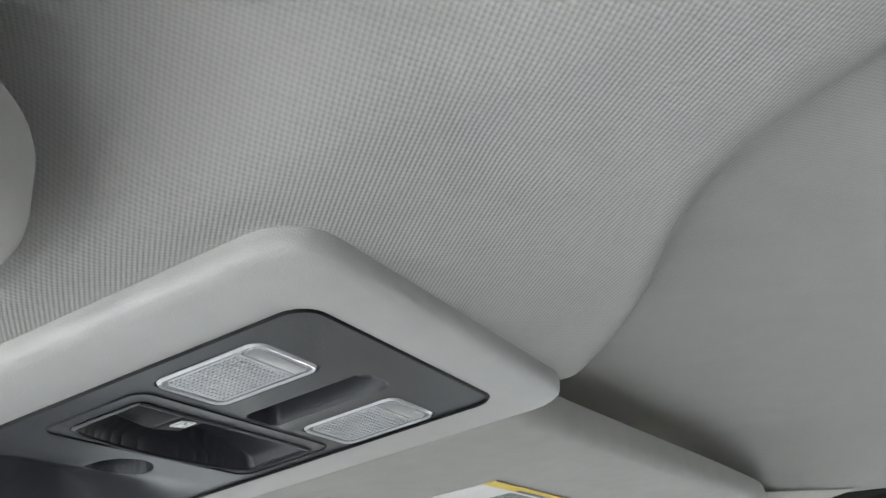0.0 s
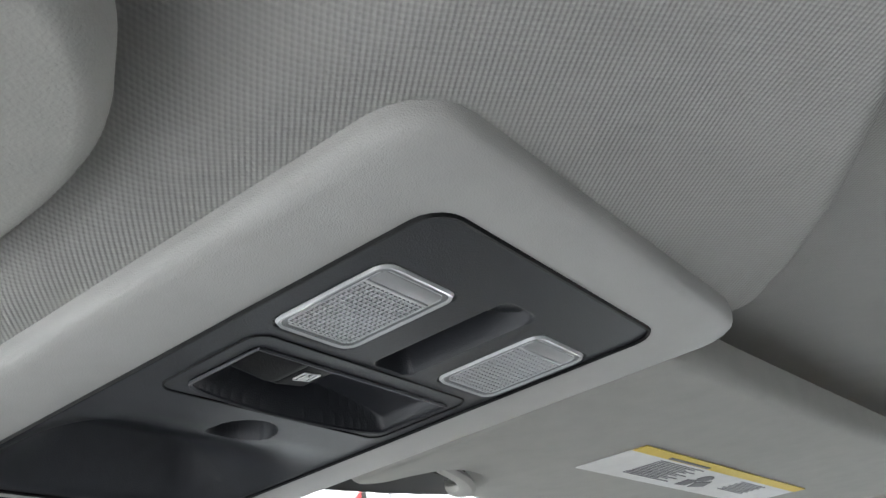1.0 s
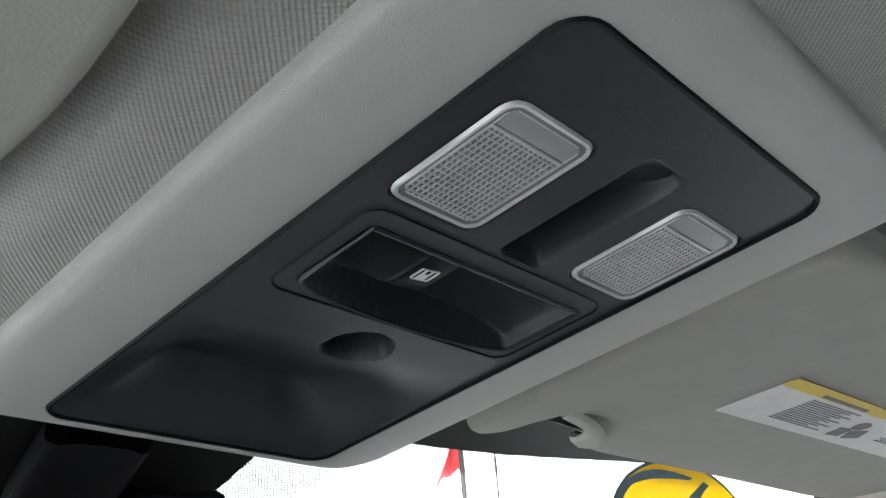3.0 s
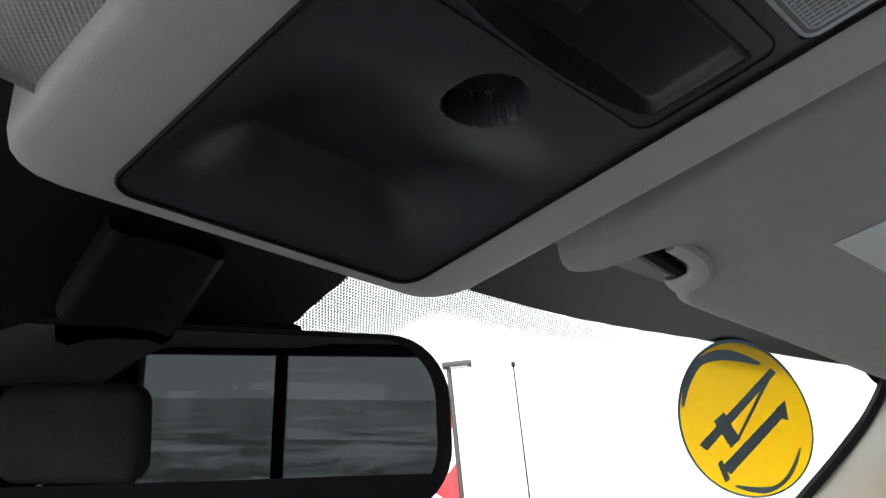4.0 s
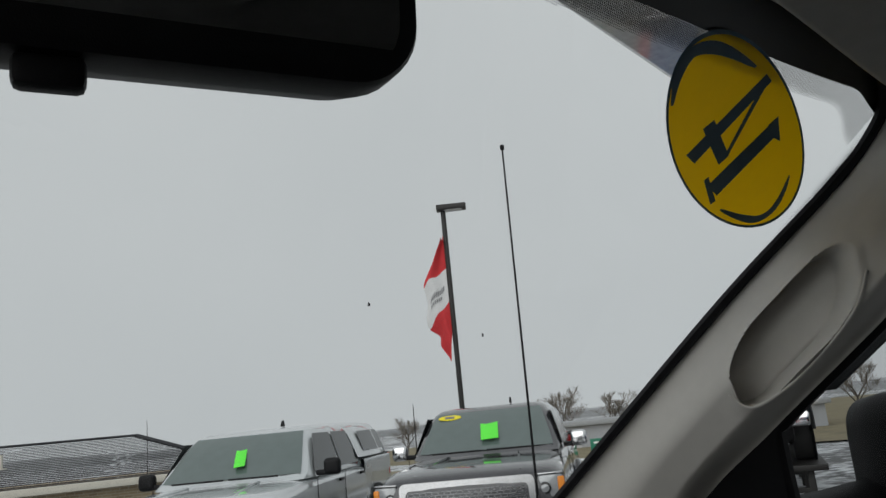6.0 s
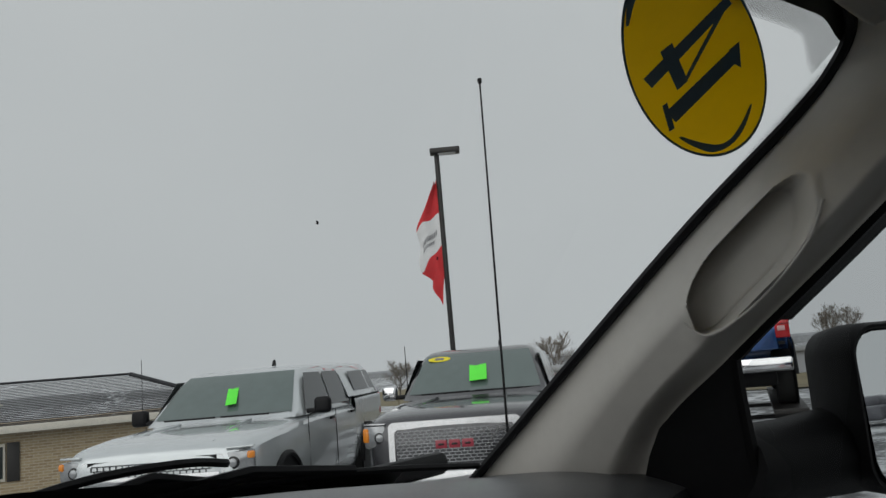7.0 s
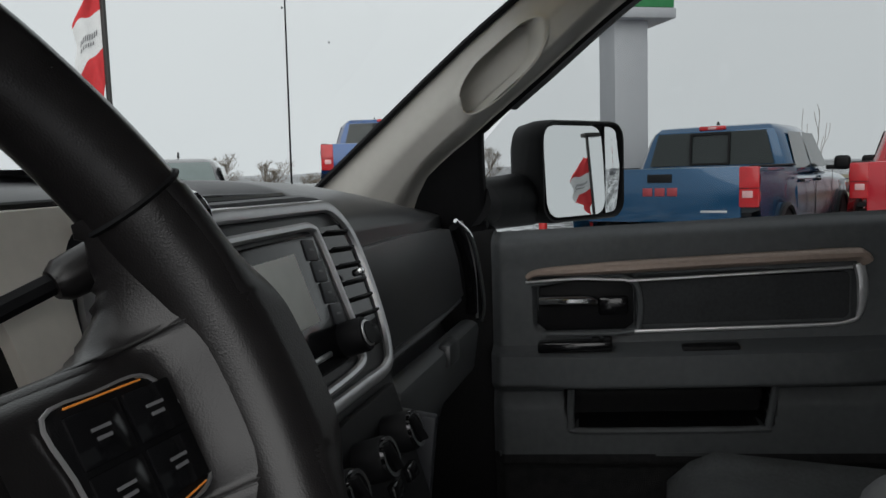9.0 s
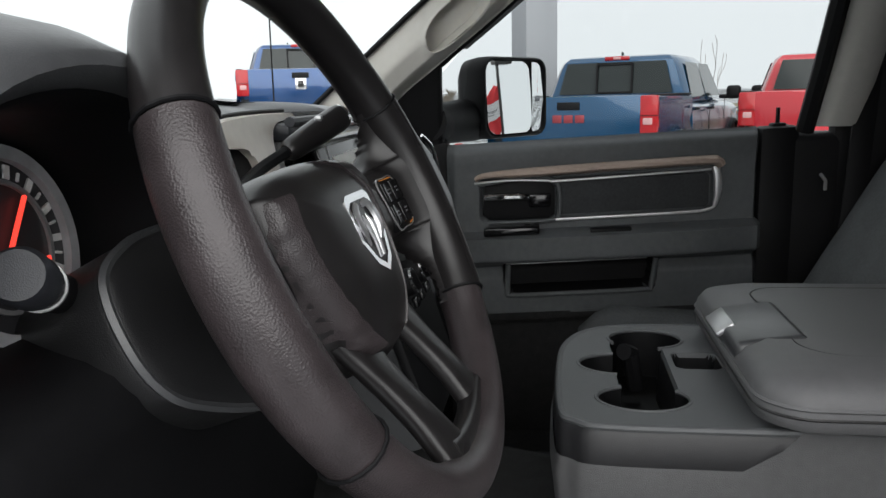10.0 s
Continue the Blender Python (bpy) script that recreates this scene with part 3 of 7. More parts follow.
# ---- sun visors ----
def visor_outline(side):
    if side > 0:
        back = [(0.124, -0.15), (0.121, -0.19), (0.120, -0.215), (0.128, -0.229), (0.15, -0.236), (0.20, -0.2455), (0.30, -0.265), (0.48, -0.300), (0.60, -0.318), (0.63, -0.30), (0.635, -0.20)]
    else:
        back = [(0.139, -0.10), (0.142, -0.138), (0.147, -0.168), (0.155, -0.190), (0.168, -0.207), (0.187, -0.221), (0.22, -0.233), (0.30, -0.245), (0.48, -0.262), (0.60, -0.27), (0.63, -0.25), (0.635, -0.20)]
    return back + [(0.62, -0.09), (0.60, -0.068), (0.40, -0.040), (0.275, -0.022),
            (0.252, -0.022), (0.240, -0.030), (0.232, -0.050), (0.215, -0.058), (0.190, -0.054), (0.182, -0.035), (0.178, -0.012), (0.166, 0.001), (0.153, -0.003), (0.148, -0.02)] + ([(0.139, -0.08)] if side > 0 else [(0.141, -0.06)])


def visor(side, label):
    v = thing("sun_visor", label, "sun visor", "sun visors of the cab")
    pts = [(p.x, p.y) for p in closed_spline([(x, y, 0) for x, y in visor_outline(side)], 140)]
    pts = [(side * x, y) for x, y in pts]
    m = Matrix.Translation((0, 0, 1.877)) @ pose(0, 0, 0, -4.0, 3.4, 0) if side > 0 else Matrix.Translation((0, 0, 1.886)) @ pose(0, 0, 0, -1.5, -1.5, 0)
    def inset(d):
        out, k = [], len(pts)
        for i in range(k):
            (x0, y0), (x1, y1) = pts[i - 3], pts[(i + 3) % k]
            t = Vector((x1 - x0, y1 - y0)).normalized()
            out.append((pts[i][0] + d * t.y * -side, pts[i][1] + d * t.x * side))
        return out

    rings = [[(x, y, z) for x, y in inset(d)] for d, z in ((0.0, 0.022), (0.0, 0.008), (0.0006, 0.0045), (0.002, 0.002), (0.0045, 0.0003), (0.007, 0.0))]
    bm = grid(rings, closed=True, cap=True)
    part("pad", bm, CLOTH_SMOOTH, v, "grey cloth pad with a rounded edge", matrix=m, smooth=60)
    part("hinge_rod", tube([(side * 0.18, -0.03, 0.012), (side * 0.26, -0.033, 0.012)], 0.005, 8), BLACK, v, matrix=m)
    return v, m


visor_r, VM = visor(1, "grey cloth sun visor folded up with a warning label")
visor(-1, "grey cloth sun visor folded up against the headliner")
clip = thing("visor_clip", "grey plastic visor clip under the headliner", "clip")
part("hook", tube(spline([(0.186, -0.05, 1.873), (0.200, -0.056, 1.866), (0.214, -0.05, 1.862), (0.222, -0.036, 1.863), (0.230, -0.03, 1.868)], 14), 0.0065, 8, flat=0.6), CLOTH_SMOOTH, clip)
part("mount", box((0.055, 0.03, 0.05), (0.208, -0.04, 1.906), 0.008), BLACK, clip, "dark clip base")
card = thing("warning_label", "white airbag warning label with a yellow header on the visor", "label")
LB = VM @ pose(0.380, -0.160, -0.0008, 180, 0, -9.2) @ Matrix.Diagonal((1.14, 0.93, 1, 1))
part("sheet", box((0.235, 0.058, 0.0006), (0, 0.0, 0)), WHITE, card, matrix=LB, smooth=0)
part("header", box((0.235, 0.011, 0.0008), (0, 0.0235, 0.0002)), YELLOW, card, "yellow header strip", matrix=LB, smooth=0)
bm = box((0.05, 0.003, 0.0004), (-0.055, 0.021, 0.0008))
for k in range(13):
    w = 0.055 - 0.008 * (k % 3)
    bm = box((w, 0.0008, 0.0004), (-0.08 + w / 2, 0.0135 - 0.0026 * k, 0.0005), bm=bm)
for k in range(9):
    bm = box((0.04 - 0.006 * (k % 2), 0.0008, 0.0004), (0.055, 0.012 - 0.0027 * k, 0.0005), bm=bm)
bm = cyl(0.007, 0.0004, (-0.003, 0.002, 0.0005), n=10, bm=bm)
bm = box((0.014, 0.014, 0.0004), (0.008, -0.01, 0.0005), rot=(0, 0, 30), bm=bm)
bm = box((0.012, 0.014, 0.0004), (-0.008, -0.012, 0.0005), rot=(0, 0, 10), bm=bm)
part("print", bm, INK, card, "grey printed bars and pictogram", matrix=LB, smooth=0)

# ---- inner mirror ----
RV = pose(0.0, 0.105, 1.795, 6, 0, -25)
rear_mirror = thing("rear_view_mirror", "black rear-view mirror on a stalk behind the windscreen", "mirror")
half = [(x, z) for x, z in rrect(-0.130, -0.041, 0.124, 0.040, 0.03, 8)]
bm = grid([[(x * s, y, z * s) for x, z in half] for s, y in ((0.93, -0.008), (0.985, -0.010), (1.0, -0.006), (1.0, 0.008), (0.94, 0.022), (0.7, 0.034), (0.3, 0.038))], closed=True, cap=True)
part("housing", bm, BLACK, rear_mirror, "black plastic housing", matrix=RV, smooth=50)
bm = grid([[(x * s, -0.0085, z * s) for x, z in half] for s in (0.0001, 0.5, 0.93)], closed=True)
part("mirror_pane", bm, MIRROR_DIM, rear_mirror, "dim reflecting mirror pane", matrix=RV @ pose(0, 0, 0, 1.2, 0, 0), smooth=0)
part("tab", box((0.024, 0.012, 0.012), (-0.0165, -0.002, -0.047), 0.003), BLACK, rear_mirror, matrix=RV)
bm = box((0.07, 0.018, 0.02), (0.02, 0.006, 0.036), 0.006)
part("top_hump", bm, BLACK, rear_mirror, matrix=RV)
part("stalk", tube([(0.0, 0.125, 1.80), (0.0, 0.13, 1.84), (0.0, 0.105, 1.875)], 0.012, 10), BLACK, rear_mirror)
rows = []
for k in range(9):
    f = -0.08 + 1.10 * k / 8
    a, b = Vector((-0.058, 0.094, 1.832)).lerp(Vector((-0.056, 0.067, 1.855)), f), Vector((-0.008, 0.093, 1.834)).lerp(Vector((-0.005, 0.067, 1.856)), f)
    o = Vector((-0.35, -0.62, -0.70))
    rows.append([a.lerp(b, t) + o * d for t, d in ((0.0, -0.02), (0.0, 0.0), (0.03, 0.006), (0.14, 0.009), (0.30, 0.006), (0.5, 0.0055), (0.8, 0.007), (0.92, 0.010), (0.985, 0.007), (1.0, 0.0), (1.0, -0.02))])
part("mount_cover", grid(rows), BLACK, rear_mirror, "dark grey cover over the mirror mount", smooth=60)

# ---- dashboard ----
dash = thing("dashboard", "dark charcoal grained dashboard under the windscreen", "dashboard")


def dash_profile(x):
    d = 0.010 * smooth(0.1, 0.45, abs(x)) + 0.045 * smooth(0.28, 0.80, abs(x)) - 0.032
    e = 0.10 * smooth(0.55, 0.80, abs(x))
    d -= 0.009 * smooth(0.12, -0.1, x) * smooth(-0.62, -0.45, x)
    pts = [(0.66, 1.425), (0.52, 1.462), (0.42, 1.474), (0.33, 1.480), (0.26, 1.477), (0.21, 1.466), (0.183, 1.450), (0.175, 1.441), (0.174, 1.434), (0.172, 1.40), (0.168, 1.34), (0.162, 1.300), (0.158, 1.288), (0.166, 1.280), (0.185, 1.262), (0.180, 1.235), (0.165, 1.20), (0.170, 1.12), (0.22, 0.98), (0.32, 0.86), (0.45, 0.80)]
    c = 0.085 * smooth(-0.20, -0.165, x) * smooth(0.15, 0.115, x)
    pts = [(y + c * smooth(0.34, 0.25, y) * smooth(1.42, 1.44, z), z) for y, z in pts]
    return [(x, y + e * 0.35 * smooth(0.5, 0.2, y), z - d * smooth(1.42, 1.475, z)) for y, z in pts]


rows = []
for i in range(61):
    x = 0.79 * (2 * i / 60 - 1)
    rows.append([p for p in spline(dash_profile(x), 64)])
part("pad", grid(rows), DASH_M, dash, "grained charcoal top pad and facia", smooth=60)
# seam across the glove box lid
gl = [(0.255, 1.427), (0.40, 1.428), (0.60, 1.424), (0.665, 1.418), (0.705, 1.36), (0.72, 1.30), (0.60, 1.292), (0.34, 1.292)]
glove = part("glove_box", prism([(x, z) for x, z in gl], 0, 0.012, 0.003), DASH_M, dash, "charcoal glove box lid", matrix=Matrix(((1, 0, 0, 0), (0, 0.06, -1, 0.087), (0, 1, 0, 0), (0, 0, 0, 1))))
# real ledge; its lighter grey paints the highlight along it
part("shelf_lip", tube([(0.27, 0.160, 1.283), (0.5, 0.156, 1.288), (0.72, 0.166, 1.292)], 0.009, 10, flat=0.7), TRAYGREY, dash, "ledge under the glove box lid, paler for its highlight")
bm = box((0.44, 0.035, 0.09), (0.50, 0.148, 1.215), 0.012, (8, 0, 0))
part("lower_glove_box", bm, TRAYGREY, dash, "charcoal lower glove box")
part("pull", box((0.06, 0.02, 0.035), (0.52, 0.13, 1.247), 0.006), DASH_M, glove)
# end vent by the door
vent = part("side_vent", tube(spline([(0.695, 0.158, 1.430), (0.728, 0.140, 1.40), (0.744, 0.130, 1.34), (0.749, 0.125, 1.28), (0.744, 0.130, 1.25)], 20), 0.0042, 8), CHROME, dash, "silver-edged side air vent")
part("vent_cavity", tube(spline([(0.725, 0.168, 1.418), (0.75, 0.158, 1.38), (0.762, 0.15, 1.32), (0.765, 0.15, 1.26)], 16), 0.010, 8), GLOSSBLACK, vent)
part("vent_rim", tube(spline([(0.735, 0.158, 1.425), (0.765, 0.15, 1.39), (0.776, 0.145, 1.33), (0.775, 0.143, 1.25)], 16), 0.003, 6), SATIN, vent)

# centre stack; local x right, y up the slope, z towards the seats
ST = Matrix(((1, 0, 0, -0.02), (0, 0.32, -0.947, 0.147), (0, 0.947, 0.32, 1.482), (0, 0, 0, 1)))
stack = thing("centre_stack", "dark centre console stack with a switched-off screen and vents", "console")
out = [(-0.104, 0.0), (-0.104, 0.006), (0.135, 0.006), (0.150, 0.002), (0.168, -0.012), (0.180, -0.035), (0.183, -0.10), (0.172, -0.152), (0.15, -0.18), (0.135, -0.30), (0.12, -0.40), (-0.12, -0.40), (-0.135, -0.30), (-0.14, -0.172), (-0.104, -0.168)]
part("body", prism(out, -0.14, 0.0, 0.010, seg=3), DASH_M, stack, "charcoal plastic body", matrix=ST, smooth=50)
part("side_body", prism([(-0.178, -0.004), (-0.10, 0.003), (-0.10, -0.19), (-0.17, -0.185), (-0.180, -0.10)], -0.14, -0.036, 0.008), DASH_M, stack, "charcoal plastic vent housing", matrix=ST, smooth=50)
def set_back(x):
    """The driver's end of the stack lies deeper."""
    return -0.030 * smooth(-0.085, -0.165, x)


rim_right = [(0.0, 0.001), (0.10, 0.0), (0.140, -0.002), (0.165, -0.017), (0.178, -0.040), (0.181, -0.08), (0.178, -0.115), (0.168, -0.148), (0.145, -0.165), (0.08, -0.166)]
rim_left = [(0.0, -0.166), (-0.08, -0.166), (-0.145, -0.164), (-0.164, -0.148), (-0.172, -0.115), (-0.175, -0.08), (-0.173, -0.040), (-0.160, -0.016), (-0.138, -0.002), (-0.08, 0.001)]
rim_full = closed_spline([(x, y, 0.004 + set_back(x)) for x, y in rim_right + rim_left], 110)
part("outer_rim", tube(rim_full, 0.0062, 8, closed=True, flat=0.7), SATIN, stack, "satin silver curved rim", matrix=ST)
inner_rim = spline([(-0.098, -0.135, 0.002), (-0.103, -0.08, 0.002), (-0.097, -0.030, 0.003), (-0.085, -0.019, 0.004), (0.05, -0.017, 0.004), (0.088, -0.018, 0.004), (0.098, -0.030, 0.004), (0.104, -0.08, 0.004), (0.107, -0.12, 0.004), (0.103, -0.138, 0.004), (0.085, -0.150, 0.004), (-0.02, -0.153, 0.004), (-0.085, -0.150, 0.003), (-0.098, -0.135, 0.002)], 80)
part("inner_rim", tube(inner_rim, 0.0042, 8), SATIN, stack, "satin silver inner rim", matrix=ST)
bm = grid([[(x, y, 0.0032 + set_back(x) - 0.004) for x in (-0.168, -0.15, -0.13, -0.108)] for y in (-0.012, -0.05, -0.10, -0.152)])
cav_l = part("air_vent", bm, GLOSSBLACK, stack, "black driver's side air vent", matrix=ST, smooth=0)
for k in range(6):
    part("louvre", box((0.052, 0.0035, 0.014), (-0.138, -0.026 - 0.0165 * k, 0.002 + set_back(-0.138)), 0.0012, (30, -20, 3)), BLACK, cav_l, matrix=ST)
unit = part("screen_unit", prism([(-0.13, -0.026), (0.085, -0.023), (0.092, -0.032), (0.100, -0.12), (0.094, -0.140), (-0.13, -0.140)], -0.002, 0.006, 0.003), GLOSSBLACK, stack, "gloss black infotainment surround", matrix=ST)
part("screen", prism([(-0.085, -0.040), (0.036, -0.038), (0.040, -0.098), (-0.085, -0.100)], 0.0055, 0.0075, 0.001), SCREEN, unit, "blank touch screen with pale painted glare", matrix=ST)
for k in range(4):
    part("button", box((0.021, 0.0185, 0.002), (0.069 + 0.003 * k, -0.038 - 0.020 * k, 0.0062), 0.0008, (0, 0, -6)), SLATE, unit, matrix=ST)
    part("mark", box((0.008, 0.0022, 0.001), (0.069 + 0.003 * k, -0.038 - 0.020 * k, 0.0072), rot=(0, 0, -6)), INK, unit, matrix=ST)
knob = part("volume_knob", cyl(0.0155, 0.026, (0.073, -0.122, 0.016), n=32, bevel=0.003), BLACK, stack, "black ribbed volume knob with a silver ring", matrix=ST)
part("knob_ring", cyl(0.0118, 0.003, (0.073, -0.122, 0.029), n=32, bevel=0.001), SATIN, knob, matrix=ST)
part("knob_cap", cyl(0.0100, 0.003, (0.073, -0.122, 0.0300), n=32), BLACK, knob, matrix=ST)
part("slot_bar", box((0.06, 0.005, 0.004), (0.01, -0.126, 0.006), 0.002), SATIN, stack, matrix=ST)
bm = grid([[(x0 + dx, y, 0.0032) for dx in (0.0, 0.052)] for x0, y in ((0.108, -0.020), (0.112, -0.04), (0.116, -0.08), (0.115, -0.118))])
cav = part("air_vent", bm, GLOSSBLACK, stack, "black centre air vent", matrix=ST, smooth=0)
for k in range(6):
    part("louvre", box((0.050, 0.0028, 0.008), (0.138 + 0.0015 * k, -0.028 - 0.0165 * k, 0.0045), 0.001, (-25, 0, -3)), BLACK, cav, matrix=ST)
part("vent_tab", box((0.010, 0.007, 0.012), (0.134, -0.070, 0.015), 0.003), CHROME, cav, "silver vent tab", matrix=ST)
part("vent_switch", box((0.022, 0.018, 0.006), (0.142, -0.132, 0.005), 0.004), BLACK, stack, matrix=ST)
low = part("lower_panel", prism([(-0.12, -0.178), (0.13, -0.178), (0.115, -0.39), (-0.11, -0.39)], 0.0, 0.014, 0.005), BLACK, stack, "black heater control panel", matrix=ST)
for x, y in ((0.072, -0.213), (0.004, -0.213), (-0.064, -0.213)):
    kn = part("heater_knob", cyl(0.0175, 0.028, (x, y, 0.026), n=28, bevel=0.003), BLACK, low, "black heater knob with a chrome face", matrix=ST)
    part("knob_face", ring([(x + 0.016 * math.cos(2 * math.pi * i / 28), y + 0.016 * math.sin(2 * math.pi * i / 28)) for i in range(28)], [(x + 0.0125 * math.cos(2 * math.pi * i / 28), y + 0.0125 * math.sin(2 * math.pi * i / 28)) for i in range(28)], 0.0395, 0.0425), CHROME, kn, matrix=ST)
    part("knob_pointer", box((0.004, 0.028, 0.008), (x, y, 0.043), 0.0015, (0, 0, 25)), BLACK, kn, matrix=ST)
for k in range(5):
    part("toggle", box((0.022, 0.014, 0.008), (-0.08 + 0.042 * k, -0.252, 0.016), 0.002), GLOSSBLACK, low, matrix=ST)
part("side_cheek", box((0.012, 0.09, 0.22), (0.135, 0.10, 1.18), 0.004, (8, -6, 0)), SLATE, stack, "charcoal side edge")
# bin in the top of the stack
bm = grid([[(x, y, z) for y, z in ((0.183, 1.4925), (0.188, 1.479), (0.235, 1.480), (0.248, 1.4965))] for x in [-0.15 + 0.25 * k / 8 for k in range(9)]])
binn = part("top_bin", bm, BLACK, stack, "shallow black storage bin on top")
part("bin_rim", loop(rrect(-0.16, 0.178, 0.11, 0.252, 0.012), 1.4945, 0.003), SLATE, binn)
bm = box((0.33, 0.15, 0.02), (-0.02, 0.225, 1.4815), 0.008, (3, 0, 0))
part("top_plate", bm, SLATE, stack, "charcoal top plate")
part("top_lip", tube([(-0.18, 0.152, 1.489), (0.08, 0.152, 1.489), (0.115, 0.153, 1.486)], 0.006, 8), SLATE, stack)

# pale trim beside the stack
TRM = Matrix(((1, 0, 0, 0), (0, 0.25, -1, -0.19), (0, 1, 0, 0), (0, 0, 0, 1)))
trim_line = [(-0.329, 1.487), (-0.324, 1.4925), (-0.305, 1.4952), (-0.25, 1.4978), (-0.19, 1.4990), (-0.126, 1.4982), (-0.119, 1.4945), (-0.125, 1.4915), (-0.165, 1.4905), (-0.190, 1.4855), (-0.204, 1.473), (-0.209, 1.452),
             (-0.208, 1.40), (-0.198, 1.34), (-0.238, 1.335), (-0.250, 1.39), (-0.257, 1.435), (-0.266, 1.457), (-0.282, 1.4675), (-0.318, 1.4705), (-0.327, 1.4745)]
part("pale_trim", prism([(p.x, p.y) for p in closed_spline([(x, z, 0) for x, z in trim_line], 90)], 0.0, 0.016, 0.0035, seg=3), TAUPE, dash, "pale metallic trim panel", matrix=TRM, smooth=50)
part("trim_recess", prism([(-0.327, 1.4715), (-0.282, 1.4675), (-0.266, 1.457), (-0.256, 1.43), (-0.250, 1.39), (-0.29, 1.39), (-0.325, 1.45)], 0, 0.008, 0.001), BLACK, dash, "black pocket under the trim", matrix=TRM)
# thin black bar drawn as the shadow of the lip above the trim
part("trim_shadow_gap", tube(spline([(-0.334, 0.172, 1.484), (-0.328, 0.176, 1.4955), (-0.25, 0.178, 1.5005), (-0.12, 0.180, 1.501)], 20), 0.0022, 6), BLACK, dash)

# instrument cluster
cluster = thing("instrument_cluster", "black hooded instrument cluster with pale ringed dials", "instrument cluster")
rows = []
for k in range(25):
    q = math.pi * k / 24
    cx, cz = -0.663 - 0.118 * math.cos(q), 1.40 + 0.120 * max(0, math.sin(q)) ** 0.55
    rows.append([(cx, 0.083 + 0.02 * (1 - math.sin(q)), cz), (cx * 1.0, 0.086 + 0.02 * (1 - math.sin(q)), cz - 0.003), (cx + 0.006 * math.cos(q), 0.11, cz - 0.010), (cx + 0.012 * math.cos(q), 0.17, cz - 0.02)])
part("hood_lining", grid(rows), BLACK, cluster, "black inner hood", smooth=60)
rows = [[(-0.663 - 0.127 * math.cos(math.pi * k / 24) * f, y, 1.40 + (0.132 + dz) * math.sin(math.pi * k / 24) ** 0.55) for y, dz, f in ((0.084, -0.012, 0.945), (0.074, -0.008, 0.96), (0.069, -0.002, 0.98), (0.072, 0.005, 1.0), (0.10, 0.018, 1.015), (0.15, 0.030, 1.02), (0.21, 0.036, 1.02), (0.30, 0.016, 1.0), (0.40, -0.06, 1.0))] for k in range(25)]
part("hood", grid(rows), DASH_M, cluster, "grained charcoal hood", smooth=60)
part("face", box((0.25, 0.01, 0.15), (-0.663, 0.172, 1.450), 0.003, (-8, 0, 0)), DIAL, cluster, "black dial board")
m = pose(-0.630, 0.158, 1.440, 82, 0, 0)
dial = part("dial", cyl(0.050, 0.006, (0, 0, 0), n=48, bevel=0.001), DIAL, cluster, "dark dial with a pale number ring", matrix=m)
circ = lambda r: [(r * math.cos(2 * math.pi * i / 64), r * math.sin(2 * math.pi * i / 64)) for i in range(64)]
part("number_ring", ring(circ(0.054), circ(0.0465), 0.003, 0.008), mat("pale_ring", (0.55, 0.55, 0.57), 0.35, metal=0.3), dial, "pale silver ring", matrix=m)
part("inner_ring", ring(circ(0.036), circ(0.0335), 0.003, 0.005), SATIN, dial, matrix=m)
bm = bmesh.new()
for k in range(22):
    q = radians(-40 + 260 * k / 21)
    bm = box((0.0075 if k % 2 else 0.005, 0.0042 if k % 2 else 0.0015, 0.0012), (0.0405 * math.cos(q), 0.0405 * math.sin(q), 0.0042), rot=(0, 0, math.degrees(q)), bm=bm)
part("dial_marks", bm, WHITE, dial, "white scale marks", matrix=m, smooth=0)
q = radians(52)
part("needle", box((0.034, 0.0018, 0.002), (0.014 * math.cos(q), 0.014 * math.sin(q), 0.0068), rot=(0, 0, 52)), NEEDLE, dial, "red needle", matrix=m)
part("warning_light", box((0.008, 0.003, 0.001), (0.026, -0.012, 0.005), bm=box((0.004, 0.004, 0.001), (0.018, -0.020, 0.005))), NEEDLE, dial, "small red warning light", matrix=m, smooth=0)

# knee panel and column
knee = part("knee_panel", box((0.62, 0.10, 0.42), (-0.50, 0.165, 1.185), 0.03, (12, 0, 0), seg=3), BLACK, dash, "black knee panel under the wheel")
part("panel_line", box((0.6, 0.004, 0.003), (-0.5, 0.098, 1.33), 0.001), GLOSSBLACK, knee)
part("release_lever", box((0.05, 0.03, 0.07), (-0.60, 0.05, 1.13), 0.01, (20, 0, 15)), BLACK, knee, "black release lever")
part("brake_lever", tube(spline([(-0.70, 0.08, 1.20), (-0.715, 0.05, 1.14), (-0.69, 0.04, 1.07), (-0.63, 0.04, 1.05)], 16), 0.008, 8), SLATE, knee)

WH = pose(-0.495, 0.0, 1.432, 65.4, 0, -3.0)
wheel = thing("steering_wheel", "worn black leather-wrapped steering wheel with a chrome emblem", "steering wheel")


def rim_arc(a0, a1, n, r=0.0165):
    rows = []
    for k in range(n + 1):
        q = radians(a0 + (a1 - a0) * k / n)
        thick = r * (1 + 0.10 * smooth(0.75, 1.0, abs(math.cos(q))))
        rows.append([((0.181 + thick * math.cos(w)) * math.cos(q), (0.181 + thick * math.cos(w)) * math.sin(q), thick * 1.12 * math.sin(w)) for w in [2 * math.pi * j / 18 for j in range(18)]])
    return grid(rows, closed=True)


